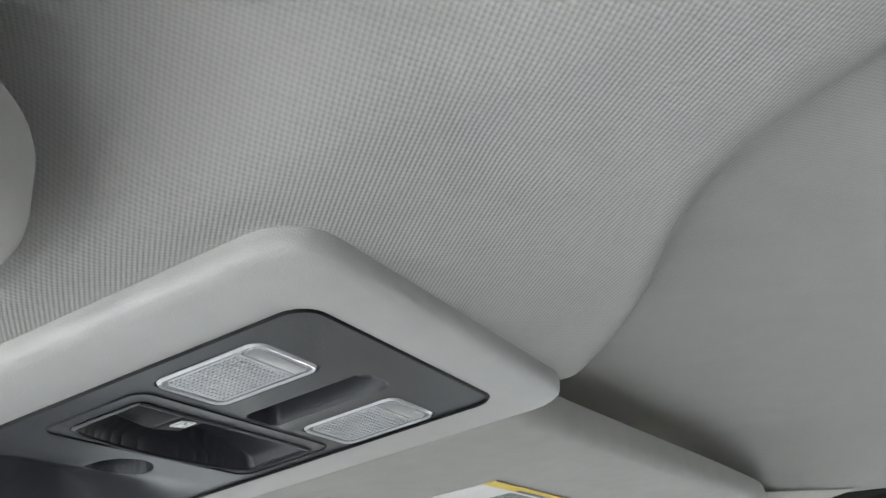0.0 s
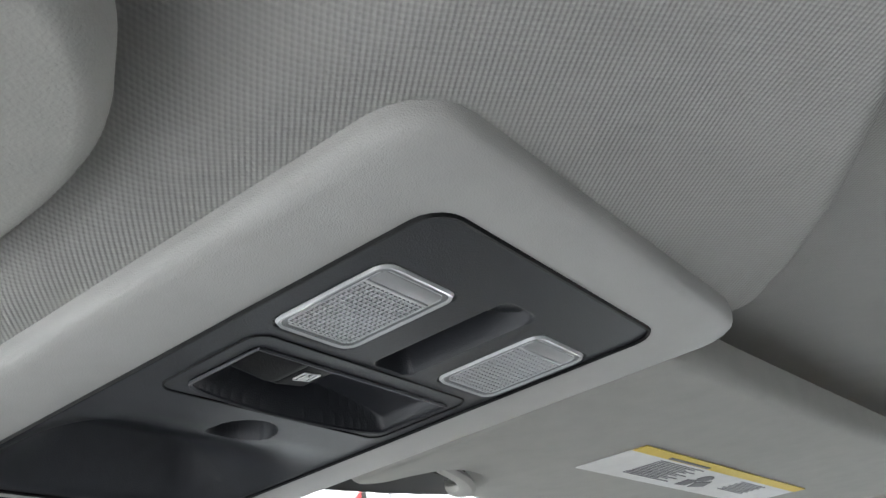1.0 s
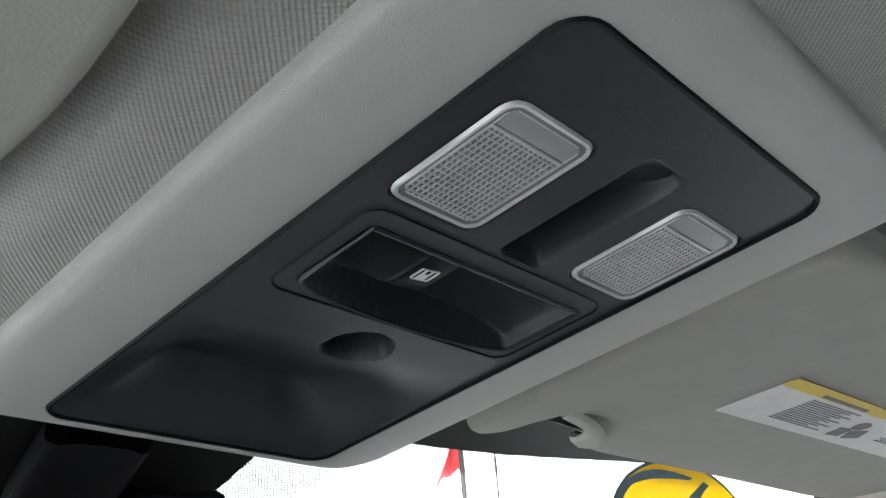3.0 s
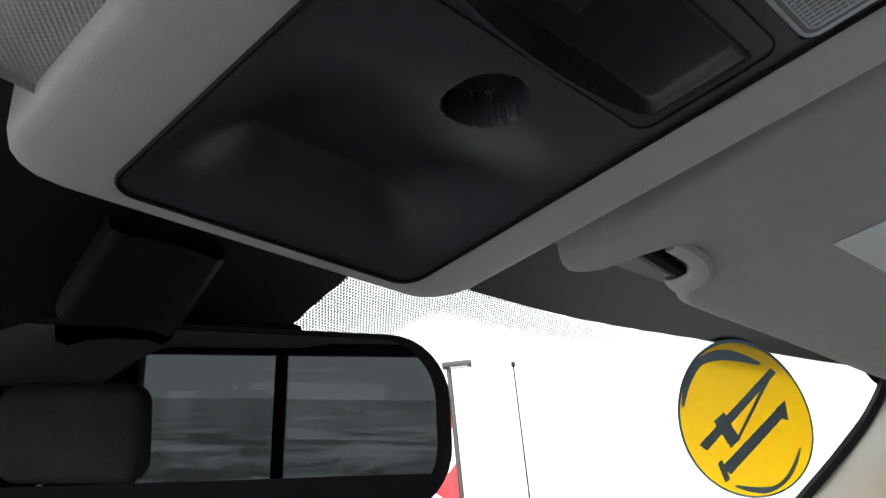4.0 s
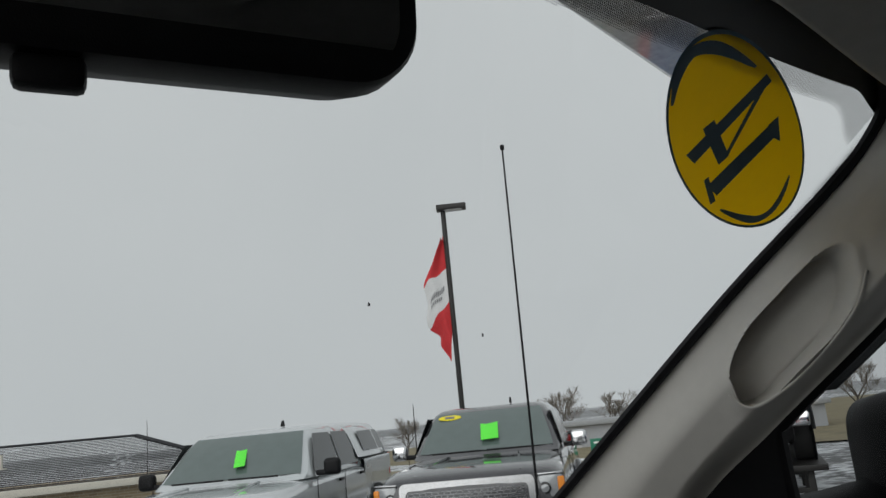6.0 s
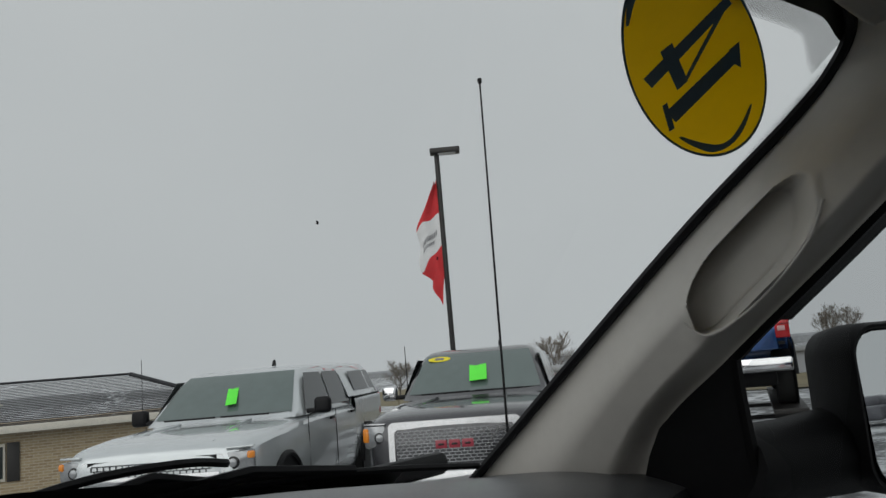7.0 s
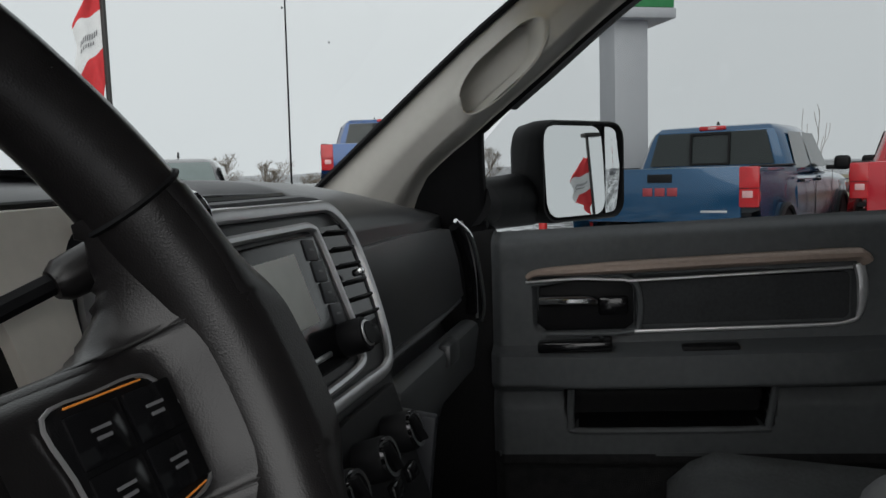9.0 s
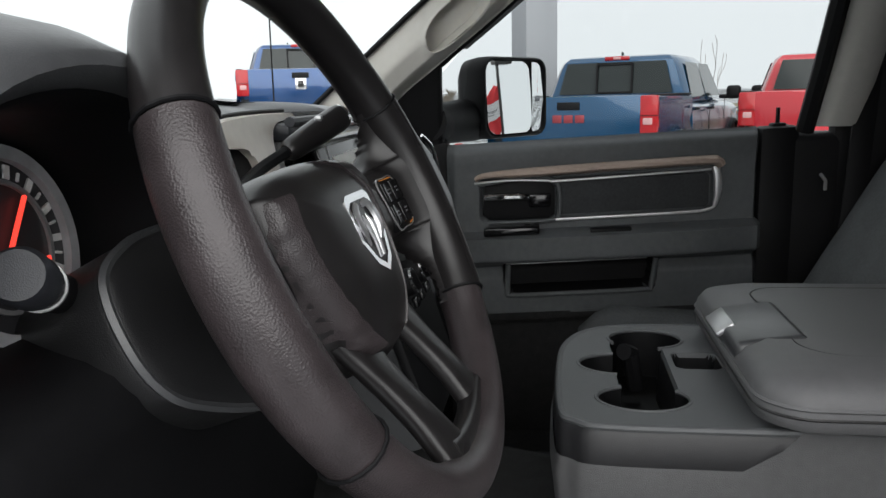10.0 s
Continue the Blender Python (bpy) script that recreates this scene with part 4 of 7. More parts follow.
for a0, a1, n in ((26, 154, 44), (154.5, 212, 22), (212.5, 327.5, 40), (328, 385.5, 22)):
    part("rim", rim_arc(a0, a1, n), LEATHER if 100 < a0 < 300 else LEATHER_S, wheel, "black grained leather rim section", matrix=WH, smooth=80)
for q in (26, 154, 212, 328):
    a = radians(q)
    part("rim_seam", tube([((0.181 + 0.0182 * math.cos(w)) * math.cos(a), (0.181 + 0.0182 * math.cos(w)) * math.sin(a), 0.0203 * math.sin(w)) for w in [2 * math.pi * j / 18 for j in range(18)]], 0.0012, 5, closed=True), BLACK, wheel, matrix=WH)
HB = WH @ pose(-0.004, -0.002, -0.020) @ Matrix.Diagonal((1.06, 0.86, 1.0, 1))
padline = [(-0.088, 0.046), (-0.06, 0.060), (0.0, 0.064), (0.06, 0.060), (0.088, 0.046), (0.086, 0.010), (0.072, -0.045), (0.05, -0.088), (0.02, -0.102), (-0.02, -0.102), (-0.05, -0.088), (-0.072, -0.045), (-0.086, 0.010)]
padring = [(p.x, p.y) for p in spline([(x, y, 0) for x, y in padline + padline[:1]], 60)[:-1]]
bm = grid([[(x * s, y * s, z) for x, y in padring] for s, z in ((0.90, -0.055), (1.0, -0.026), (0.995, -0.010), (0.97, 0.001), (0.90, 0.010), (0.72, 0.018), (0.4, 0.0225), (0.08, 0.0235))], closed=True, cap=True)
hub = part("airbag_cover", bm, LEATHER_S, wheel, "smooth black airbag cover", matrix=HB, smooth=60)
def cover_z(x, y):
    """Height of the airbag cover over a place in the wheel's plane."""
    q = math.atan2(y, x)
    near = min(padring, key=lambda p: abs((math.atan2(p[1], p[0]) - q + math.pi) % (2 * math.pi) - math.pi))
    f = math.hypot(x, y) / math.hypot(*near)
    steps_ = ((0.0, 0.0235), (0.4, 0.0225), (0.72, 0.018), (0.90, 0.010), (0.97, 0.001), (1.0, -0.015))
    for (f0, z0), (f1, z1) in zip(steps_, steps_[1:]):
        if f <= f1:
            return z0 + (z1 - z0) * (f - f0) / (f1 - f0)
    return -0.015


line = spline([(0.006, 0.0600, 0), (0.030, 0.047, 0), (0.049, 0.018, 0), (0.053, -0.018, 0), (0.046, -0.055, 0), (0.030, -0.090, 0)], 26)
band = [[(p.x + d, p.y, cover_z(p.x + d, p.y) + h) for d, h in ((-0.0048, -0.001), (-0.0036, 0.0016), (-0.0020, 0.0008), (0.0020, 0.0008), (0.0036, 0.0016), (0.0048, -0.001))] for p in line]
part("cover_band", grid(band), LEATHER, hub, "raised stitched band on the cover", matrix=HB, smooth=50)
line = spline([(-0.074, 0.040, 0), (-0.0765, 0.015, 0), (-0.073, -0.015, 0), (-0.064, -0.045, 0), (-0.050, -0.072, 0), (-0.034, -0.088, 0)], 26)
band = [[(p.x + d, p.y, cover_z(p.x + d, p.y) + h) for d, h in ((-0.0090, -0.004), (-0.0065, 0.0038), (-0.003, 0.0034), (0.003, 0.0034), (0.0065, 0.0038), (0.0090, -0.004))] for p in line]
part("cover_band", grid(band), LEATHER, hub, "raised stitched band on the cover", matrix=HB, smooth=50)
shield = [(-0.024, 0.030), (-0.018, 0.034), (0.018, 0.034), (0.024, 0.030), (0.025, -0.004), (0.014, -0.024), (0.0, -0.033), (-0.014, -0.024), (-0.025, -0.004)]
EM = HB @ pose(0.011, -0.010, 0.0212)
emb = part("emblem", ring(shield, [(x * 0.80, y * 0.82) for x, y in shield], -0.004, 0.0022), CHROME, hub, "chrome shield emblem", matrix=EM, smooth=0)
part("emblem_field", prism([(x * 0.82, y * 0.84) for x, y in shield], -0.004, 0.0012), GLOSSBLACK, emb, matrix=EM)
bm = bmesh.new()
for s in (-1, 1):
    horn = spline([(s * 0.0035, 0.0225, 0.002), (s * 0.0110, 0.0235, 0.004), (s * 0.0165, 0.015, 0.0045), (s * 0.0165, 0.002, 0.0045), (s * 0.0125, -0.008, 0.002)], 16)
    bm = tube(horn, [0.0016 + 0.0030 * math.sin(math.pi * (k + 1) / 18) for k in range(16)], 6, bm=bm, flat=0.6)
    bm = tube([(s * 0.0035, 0.016, 0.002), (s * 0.0052, 0.007, 0.004), (s * 0.0036, -0.006, 0.004), (s * 0.0030, -0.020, 0.002)], [0.0012, 0.0036, 0.0026, 0.0026], 8, bm=bm, flat=0.7)
part("emblem_relief", bm, mat("dull_chrome", (0.70, 0.70, 0.72), 0.30, metal=0.8, spot=0.05), emb, "curled chrome relief", matrix=EM @ Matrix.Diagonal((1, 1, 0.75, 1)))
def plate(path, widths, thick, n=14):
    """A flat rounded bar in the wheel's plane."""
    pts, rows = [Vector(p) for p in path], []
    for k, p in enumerate(pts):
        d = (pts[min(k + 1, len(pts) - 1)] - pts[max(k - 1, 0)]).normalized()
        o = Vector((-d.y, d.x, 0)).normalized()
        rows.append([p + o * widths[k] * math.copysign(abs(math.cos(w)) ** 0.6, math.cos(w)) + Vector((0, 0, thick * math.copysign(abs(math.sin(w)) ** 0.6, math.sin(w)))) for w in [2 * math.pi * j / n for j in range(n)]])
    return grid(rows, closed=True, cap=True)


for s in (-1, 1):
    path = [(s * (0.060 + 0.014 * k), 0.002 + 0.0006 * k, (-0.0275 if s > 0 else -0.036) + (0.0004 if s > 0 else 0.0028) * k) for k in range(9)]
    sp = part("spoke", plate(path, [0.040, 0.036, 0.030, 0.028, 0.028, 0.028, 0.028, 0.028, 0.028] if s > 0 else [0.040, 0.037, 0.034, 0.033, 0.033, 0.034, 0.036, 0.041, 0.048], 0.012 if s > 0 else 0.009), LEATHER_S if s > 0 else BLACK, wheel, "black side spoke", matrix=WH, smooth=60)
    pad = [(p.x, p.y) for p in closed_spline([(0.099, 0.0195), (0.120, 0.0212), (0.141, 0.0212), (0.150, 0.0125), (0.1562, -0.003), (0.1545, -0.016), (0.146, -0.0225), (0.122, -0.0225), (0.105, -0.0215), (0.101, 0.0)], 40)]
    PZ = WH @ pose(0, 0, -0.0095 if s > 0 else -0.023)
    kp = part("button_pad", prism([(s * x, y) for x, y in pad], -0.006, 0.002, 0.002), BLACK, sp, "black cruise button pad", matrix=PZ)
    if s > 0:
        part("pad_rim", loop(pad, 0.0015, 0.0008), SATIN, kp, "thin silver edge", matrix=PZ)
        # thin bars that glow faintly amber along the pad's upper and lower edge
        for pts_l in ([(0.106, 0.0199, 0.0026), (0.139, 0.0199, 0.0026)], [(0.136, -0.0215, 0.0026), (0.148, -0.0200, 0.0026)]):
            part("lit_line", tube(pts_l, 0.0004, 5), ORANGE_GLOW, kp, "thin glowing amber line", matrix=PZ)
    for i in range(2):
        for j in range(2):
            kb = part("button", box((0.0225, 0.0170, 0.002), (s * (0.1155 + 0.0245 * i), 0.0090 - 0.0190 * j, 0.0022), 0.0007), GLOSSBLACK if s > 0 else BLACK, kp, matrix=PZ)
            if s < 0:
                continue
            bm = box((0.008, 0.0011, 0.0006), (s * (0.1155 + 0.0245 * i), 0.0108 - 0.0190 * j, 0.0033))
            bm = box((0.006, 0.0012, 0.0006), (s * (0.1155 + 0.0245 * i), 0.0078 - 0.0190 * j, 0.0033), bm=bm)
            part("button_mark", bm, INK, kb, "small pale symbol", matrix=PZ, smooth=0)
    x0, x1 = (0.048, 0.062) if s > 0 else (-0.045, -0.031)
    legs = spline([(x0 + (x1 - x0) * f, y, z) for f, y, z in ((0, -0.060, -0.026), (0.2, -0.095, -0.016), (0.5, -0.130, -0.006), (1, -0.166, 0.001))], 12)
    part("lower_spoke", plate(legs, [0.024, 0.021, 0.019, 0.017, 0.0155, 0.015, 0.015, 0.0155, 0.017, 0.019, 0.022, 0.028], 0.008), LEATHER_S, wheel, "smooth black lower spoke", matrix=WH, smooth=60)
part("spoke_bridge", plate(spline([(-0.040, -0.158, 0.0), (-0.005, -0.1625, 0.0), (0.030, -0.1615, 0.0), (0.072, -0.152, 0.0)], 14), [0.009] * 14, 0.008), LEATHER_S, wheel, "smooth foot joining the lower spokes", matrix=WH, smooth=60)


def flare_depth(x, y):
    """How far a place of the wheel's plane lies inside rim and side spoke, blended."""
    r = math.hypot(x, y)
    d_rim = abs(r - 0.181) - 0.0167 * (1 + 0.10 * smooth(0.75, 1.0, x / r))
    d_bar = abs(y - 0.002) - (0.0285 + 0.05 * max(0.0, x - 0.08))
    h = max(0.034 - abs(d_rim - d_bar), 0.0) / 0.034
    return -(min(d_rim, d_bar) - h * h * 0.034 / 4)


rows = []
for k in range(87):
    y = -0.0945 + 0.002 * k
    out = math.sqrt(0.1985 ** 2 - y * y)
    x_in = out - 0.004
    while x_in > 0.082 and flare_depth(x_in - 0.0005, y) > 0.0:
        x_in -= 0.0005
    row = []
    for j in range(25):
        x = out + (x_in - out) * j / 24
        e = min(1.0, max(0.0, flare_depth(x, y)) / 0.0181)
        fall = 0.030 * smooth(0.180, 0.148, math.hypot(x, y))
        row.append((x, y, 0.0181 * 1.12 * math.sqrt(1 - (1 - e) ** 2) + 0.0004 - fall))
    xe, ye, ze = row[-1]
    deep = 0.003 + 0.011 * smooth(0.075, 0.050, abs(ye))
    rows.append(row + [(xe + 0.001, ye, ze - deep * 0.45), (xe + 0.006, ye, ze - deep)])
part("thumb_rest", grid(rows), LEATHER_S, wheel, "smooth flared thumb rest", matrix=WH, smooth=70)
part("hub_back", cyl(0.052, 0.05, (0, -0.018, -0.052), n=28, r2=0.058, bevel=0.01), BLACK, wheel, matrix=WH)
column = thing("steering_column", "black steering column shroud behind the wheel", "steering column")
shroud_line = [(p.x, p.y) for p in closed_spline([(-0.085, 0.047), (-0.120, 0.043), (-0.146, 0.030), (-0.153, 0.0), (-0.146, -0.030), (-0.120, -0.052), (-0.05, -0.080), (0.04, -0.086), (0.075, -0.05), (0.078, 0.0), (0.055, 0.035), (0.0, 0.046)], 60)]
rows = [[(x * f - 0.01, y * f, z) for x, y in shroud_line] for f, z in ((0.5, -0.070), (0.93, -0.076), (0.985, -0.079), (1.0, -0.085), (1.0, -0.10), (0.96, -0.15), (0.80, -0.20), (0.66, -0.30))]
part("shroud", grid(rows, closed=True, cap=True), mat("column_grey_plastic", (0.018, 0.018, 0.019), 0.38, spot=0.08, scale=25, bump=0.00012, bscale=1200, voronoi=True), column, "dark grey plastic shroud", matrix=WH, smooth=50)
# a bar lighter than the shroud paints the highlight along its edge
part("shroud_edge", loop([(x * 0.99 - 0.01, y * 0.99) for x, y in shroud_line], -0.080, 0.0030), DASH_M, column, "rounded edge, paler to draw its highlight", matrix=WH)
lever = part("gear_lever", tube(spline([(-0.43, 0.11, 1.425), (-0.36, 0.142, 1.432), (-0.29, 0.148, 1.447), (-0.249, 0.134, 1.462)], 14), 0.006, 8), BLACK, column, "black column gear lever")
g0, g1 = Vector((-0.2487, 0.1332, 1.4617)), Vector((-0.173, 0.0964, 1.4945))
part("lever_grip", tube([g0.lerp(g1, f) for f in (0.0, 0.06, 0.3, 0.6, 0.9, 0.97)], [0.008, 0.0115, 0.0128, 0.0140, 0.0146, 0.0138], 16), LEATHER_S, lever, "thick black grip")
part("lever_cap", tube([g0.lerp(g1, f) for f in (0.96, 1.0, 1.03)], [0.0141, 0.0130, 0.009], 16), CHROME, lever, "chrome end cap")
part("lever_button", box((0.008, 0.008, 0.006), tuple(g0.lerp(g1, 0.62) + Vector((-0.008, 0.0, 0.011))), 0.002), SATIN, lever)
stalk = part("indicator_stalk", tube([(-0.57, 0.150, 1.395), (-0.66, 0.112, 1.425), (-0.690, 0.097, 1.436)], [0.010, 0.0105, 0.0115], 16), BLACK, column, "black indicator stalk")
part("stalk_knob", tube([(-0.692, 0.096, 1.4367), (-0.694, 0.095, 1.4374), (-0.715, 0.0845, 1.4452), (-0.719, 0.0825, 1.4467)], [0.0105, 0.0125, 0.0125, 0.0105], 24), SLATE, stalk, "grey stalk end knob")
part("stalk_ring", tube([(-0.678, 0.103, 1.4315), (-0.681, 0.1015, 1.4326)], 0.0122, 20), SATIN, stalk)

# ---- passenger door ----
DM = Matrix(((0.0698, 0, -0.9976, 0.78), (-0.9976, 0, -0.0698, -0.13), (0.04, 1, 0, 0), (0, 0, 0, 1)))
door = tagged(new("door_1"), "charcoal plastic passenger door panel with armrest and map pocket", "door", kind="structure")


def door_h(a, b):
    h = -0.03 * smooth(1.385, 1.412, b) ** 2
    h += 0.004 * smooth(1.34, 1.38, b)
    arm = smooth(1.128, 1.150, b) * (1 - smooth(1.200, 1.212, b))
    h += 0.062 * arm * (0.55 + 0.45 * smooth(-0.24, -0.05, a)) * (1 - 0.4 * smooth(0.3, 0.44, a))
    low = 1 - smooth(1.10, 1.135, b)
    h += 0.016 * low
    h -= 0.085 * inside(a, b, -0.118 + 0.3 * (1.145 - b) * 0.4, 1.066, 0.228 - 0.15 * (1.145 - b), 1.138, 0.012, 0.006)
    h -= 0.012 * smooth(1.005, 0.99, b)
    h -= 0.02 * smooth(-0.225, -0.245, a) + 0.02 * smooth(0.437, 0.448, a)
    h -= 0.010 * inside(a, b, 0.005, 1.236, 0.345, 1.322, 0.01, 0.006)
    h -= 0.016 * inside(a, b, -0.165, 1.236, -0.005, 1.326, 0.012, 0.006)
    return h


bm = field(-0.245, 0.66, 0.449, 1.412, 0.004, door_h)
well = bm.copy()
lower = bm.copy()


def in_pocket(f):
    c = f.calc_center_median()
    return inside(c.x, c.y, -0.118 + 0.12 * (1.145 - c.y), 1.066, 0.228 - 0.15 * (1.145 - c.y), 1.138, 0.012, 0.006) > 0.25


bmesh.ops.delete(bm, geom=[f for f in bm.faces if in_pocket(f) or f.calc_center_median().y < 1.02], context="FACES")
bmesh.ops.delete(lower, geom=[f for f in lower.faces if f.calc_center_median().y >= 1.02], context="FACES")
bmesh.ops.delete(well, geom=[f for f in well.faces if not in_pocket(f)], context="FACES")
part("panel", bm, DOOR_M, door, "charcoal moulded door card", matrix=DM, smooth=50)
part("lower_card", lower, CARPET, door, "black carpeted lower door", matrix=DM, smooth=50)
part("card_edge", tube([(-0.235, 1.0195, 0.006), (0.1, 1.0195, 0.012), (0.425, 1.0195, 0.006)], 0.006, 6), DOOR_M, door, matrix=DM)
# the hollow's faces are coloured near-black to deepen their shade
part("map_pocket", well, BLACK, door, "open map pocket, hollow blackened as shade", matrix=DM, smooth=50)
pk = [(-0.108, 1.135), (-0.109, 1.075), (-0.10, 1.062), (0.0, 1.0605), (0.20, 1.062), (0.214, 1.070), (0.224, 1.135)]
part("pocket_lip", tube(spline([(a, b, 0.015) for a, b in pk], 40), 0.0065, 8), DOOR_M, door, "rounded lip of the map pocket", matrix=DM)
part("pod_border", tube(spline([(-0.172, 1.318, 0.003), (-0.06, 1.332, 0.006), (-0.012, 1.324, 0.006), (0.008, 1.300, 0.005), (0.008, 1.246, 0.005), (-0.015, 1.230, 0.005), (-0.15, 1.231, 0.003)], 40), 0.0045, 8), DOOR_M, door, "raised border round the handle recess", matrix=DM)
part("insert", prism(rrect(0.006, 1.243, 0.338, 1.318, 0.008), -0.009, 0.004, 0.003), mat("door_cloth", (0.05, 0.052, 0.055), 0.9, spot=0.12, scale=60, bump=0.0004, bscale=1200, spec=0.15), door, "dark cloth insert", matrix=DM)
sw = spline([(-0.18, 1.331, 0.006), (-0.16, 1.340, 0.008), (-0.08, 1.342, 0.010), (0.1, 1.345, 0.010), (0.32, 1.347, 0.010), (0.352, 1.344, 0.009), (0.361, 1.333, 0.008)], 44)
part("trim_bar", tube(sw, [0.006 + 0.005 * smooth(4, 18, k) for k in range(44)], 10, flat=1.2), WOODISH, door, "brown satin trim bar", matrix=DM)
part("silver_line", tube(spline([(-0.183, 1.324, 0.008), (-0.10, 1.327, 0.010), (-0.02, 1.322, 0.010), (0.02, 1.320, 0.010), (0.34, 1.326, 0.010)], 24), 0.0028, 6), SATIN, door, matrix=DM)
part("silver_frame", tube(spline([(0.350, 1.332, 0.008), (0.356, 1.30, 0.009), (0.353, 1.255, 0.009), (0.335, 1.237, 0.009), (0.25, 1.233, 0.009), (0.0, 1.232, 0.009)], 40), [0.009] * 12 + [0.008 - 0.0045 * min(1, k / 8) for k in range(28)], 8, flat=0.6), SATIN, door, "silver frame round the insert", matrix=DM)
pod = part("handle_pod", prism([(-0.16, 1.322), (-0.06, 1.33), (-0.012, 1.318), (0.003, 1.300), (0.003, 1.246), (-0.015, 1.234), (-0.15, 1.236), (-0.165, 1.25)], -0.016, -0.004, 0.004), BLACK, door, "black handle recess", matrix=DM)
hd = part("door_handle", tube(spline([(-0.158, 1.291, 0.006), (-0.12, 1.291, 0.014), (-0.08, 1.290, 0.014), (-0.066, 1.287, 0.008)], 14), 0.0088, 10, flat=1.3), CHROME, pod, "chrome door handle", matrix=DM)
part("handle_base", box((0.05, 0.032, 0.016), (-0.035, 1.277, 0.0), 0.005), GLOSSBLACK, pod, matrix=DM)
sp = part("switch_plate", box((0.125, 0.018, 0.03), (-0.10, 1.2145, 0.028), 0.004), GLOSSBLACK, door, "gloss black window switch plate", matrix=DM)
for a in (-0.065, -0.045):
    part("switch", box((0.014, 0.008, 0.014), (a, 1.226, 0.034), 0.003), BLACK, sp, matrix=DM)
bd = part("badge_plate", prism(rrect(0.095, 1.168, 0.205, 1.185, 0.004), 0.046, 0.0505, 0.001), DOOR_M, door, "raised badge plate", matrix=DM)
part("badge_bar", box((0.10, 0.006, 0.002), (0.15, 1.1765, 0.051)), BLACK, bd, matrix=DM)
part("grab_cup", box((0.09, 0.012, 0.03), (0.12, 1.206, 0.03), 0.004), BLACK, door, matrix=DM)
part("rear_edge", box((0.085, 0.72, 0.07), (0.489, 1.05, -0.035), 0.012), BLACK, door, "black door edge", matrix=DM)
part("lock_pin", cyl(0.0045, 0.05, (0.490, 1.425, -0.03), (90, 0, 0), n=12, bevel=0.001), BLACK, door, "black lock pin", matrix=DM)
part("lock_collar", box((0.03, 0.012, 0.03), (0.490, 1.411, -0.03), 0.004), BLACK, door, matrix=DM)
part("belt_seal", box((0.66, 0.012, 0.012), (0.09, 1.405, -0.042), 0.004), BLACK, door, "black window seal", matrix=DM)
part("outer_skin", box((0.72, 0.72, 0.02), (0.10, 0.99, -0.085), 0.006), mat("white_door_paint", (0.65, 0.65, 0.65), 0.25, coat=0.6), door, "white painted outer skin", matrix=DM)

# window glass, frame and mirror sail


def side_x(z):
    return 0.83 - 0.34 * (z - 1.37)


win = tagged(new("window_1"), "lowered-sill passenger side window, clear and closed", "window", kind="structure")
bm = grid([[(side_x(z) + 0.012, yf + (-0.69 - yf) * k / 4, z) for k in range(5)] for z, yf in ((1.38, 0.13), (1.56, 0.125), (1.60, 0.085), (1.66, 0.012), (1.76, -0.125), (1.83, -0.25), (1.87, -0.40))])
gp = part("window_pane", bm, PANE_T, win, "clear side glass", smooth=0)
gp.visible_shadow = False
fr = spline([(0.80, 0.13, 1.395), (0.752, 0.125, 1.56), (0.742, 0.110, 1.585), (0.715, 0.02, 1.652), (0.684, -0.12, 1.757), (0.664, -0.25, 1.832), (0.655, -0.38, 1.865), (0.655, -0.55, 1.87)], 60)
part("window_frame", tube([p + Vector((0.010, 0.004, 0.004)) for p in fr], 0.010, 8), BLACK, win, "black upper window frame")
part("window_frame", tube([(0.795, -0.660, 1.42), (0.745, -0.674, 1.56), (0.705, -0.685, 1.68), (0.66, -0.70, 1.85)], 0.019, 8), BLACK, win, "black rear window frame")
part("roof_rail", tube([p + Vector((0.03, 0.0, 0.035)) for p in fr[20:]] + [(0.69, -0.9, 1.91)], 0.035, 10), BLACK, win)
bm = grid([[(0.79, 0.275, 1.40), (0.80, 0.135, 1.40)], [(0.775, 0.245, 1.47), (0.775, 0.132, 1.48)], [(0.758, 0.205, 1.535), (0.752, 0.128, 1.56)], [(0.745, 0.14, 1.58), (0.744, 0.122, 1.583)]])
part("mirror_sail", bm, BLACK, win, "black triangular mirror sail")
bp = thing("centre_pillar", "pale grey centre pillar trim beside the dark door opening", "pillar")
bp["kind"] = "structure"
rows = [[(0.775 - 0.34 * (z - 1.44) + dx, y + (z - 1.44) * -0.13, z) for y, dx in ((-0.672, 0.03), (-0.684, -0.015), (-0.71, -0.024), (-0.75, -0.02), (-0.775, 0.02))] for z in (1.43, 1.55, 1.7, 1.85, 1.92)]
part("upper_trim", grid(rows), PILLAR_M, bp, "pale grey upper trim", smooth=60)
part("lower_trim", box((0.09, 0.26, 0.80), (0.862, -0.70, 1.015), 0.02, seg=3), BLACK, bp, "black lower trim")
part("belt_anchor", box((0.02, 0.035, 0.05), (0.765, -0.745, 1.64), 0.008), BEIGE, bp)
part("seat_belt", box((0.006, 0.045, 0.62), (0.745, -0.755, 1.33), 0.002, (6, 8, 0)), BLACK, bp, "black seat belt strap")
part("belt_bolt", tube([(0.77, -0.69, 1.33), (0.765, -0.70, 1.315), (0.765, -0.70, 1.295)], 0.004, 6), SATIN, bp)

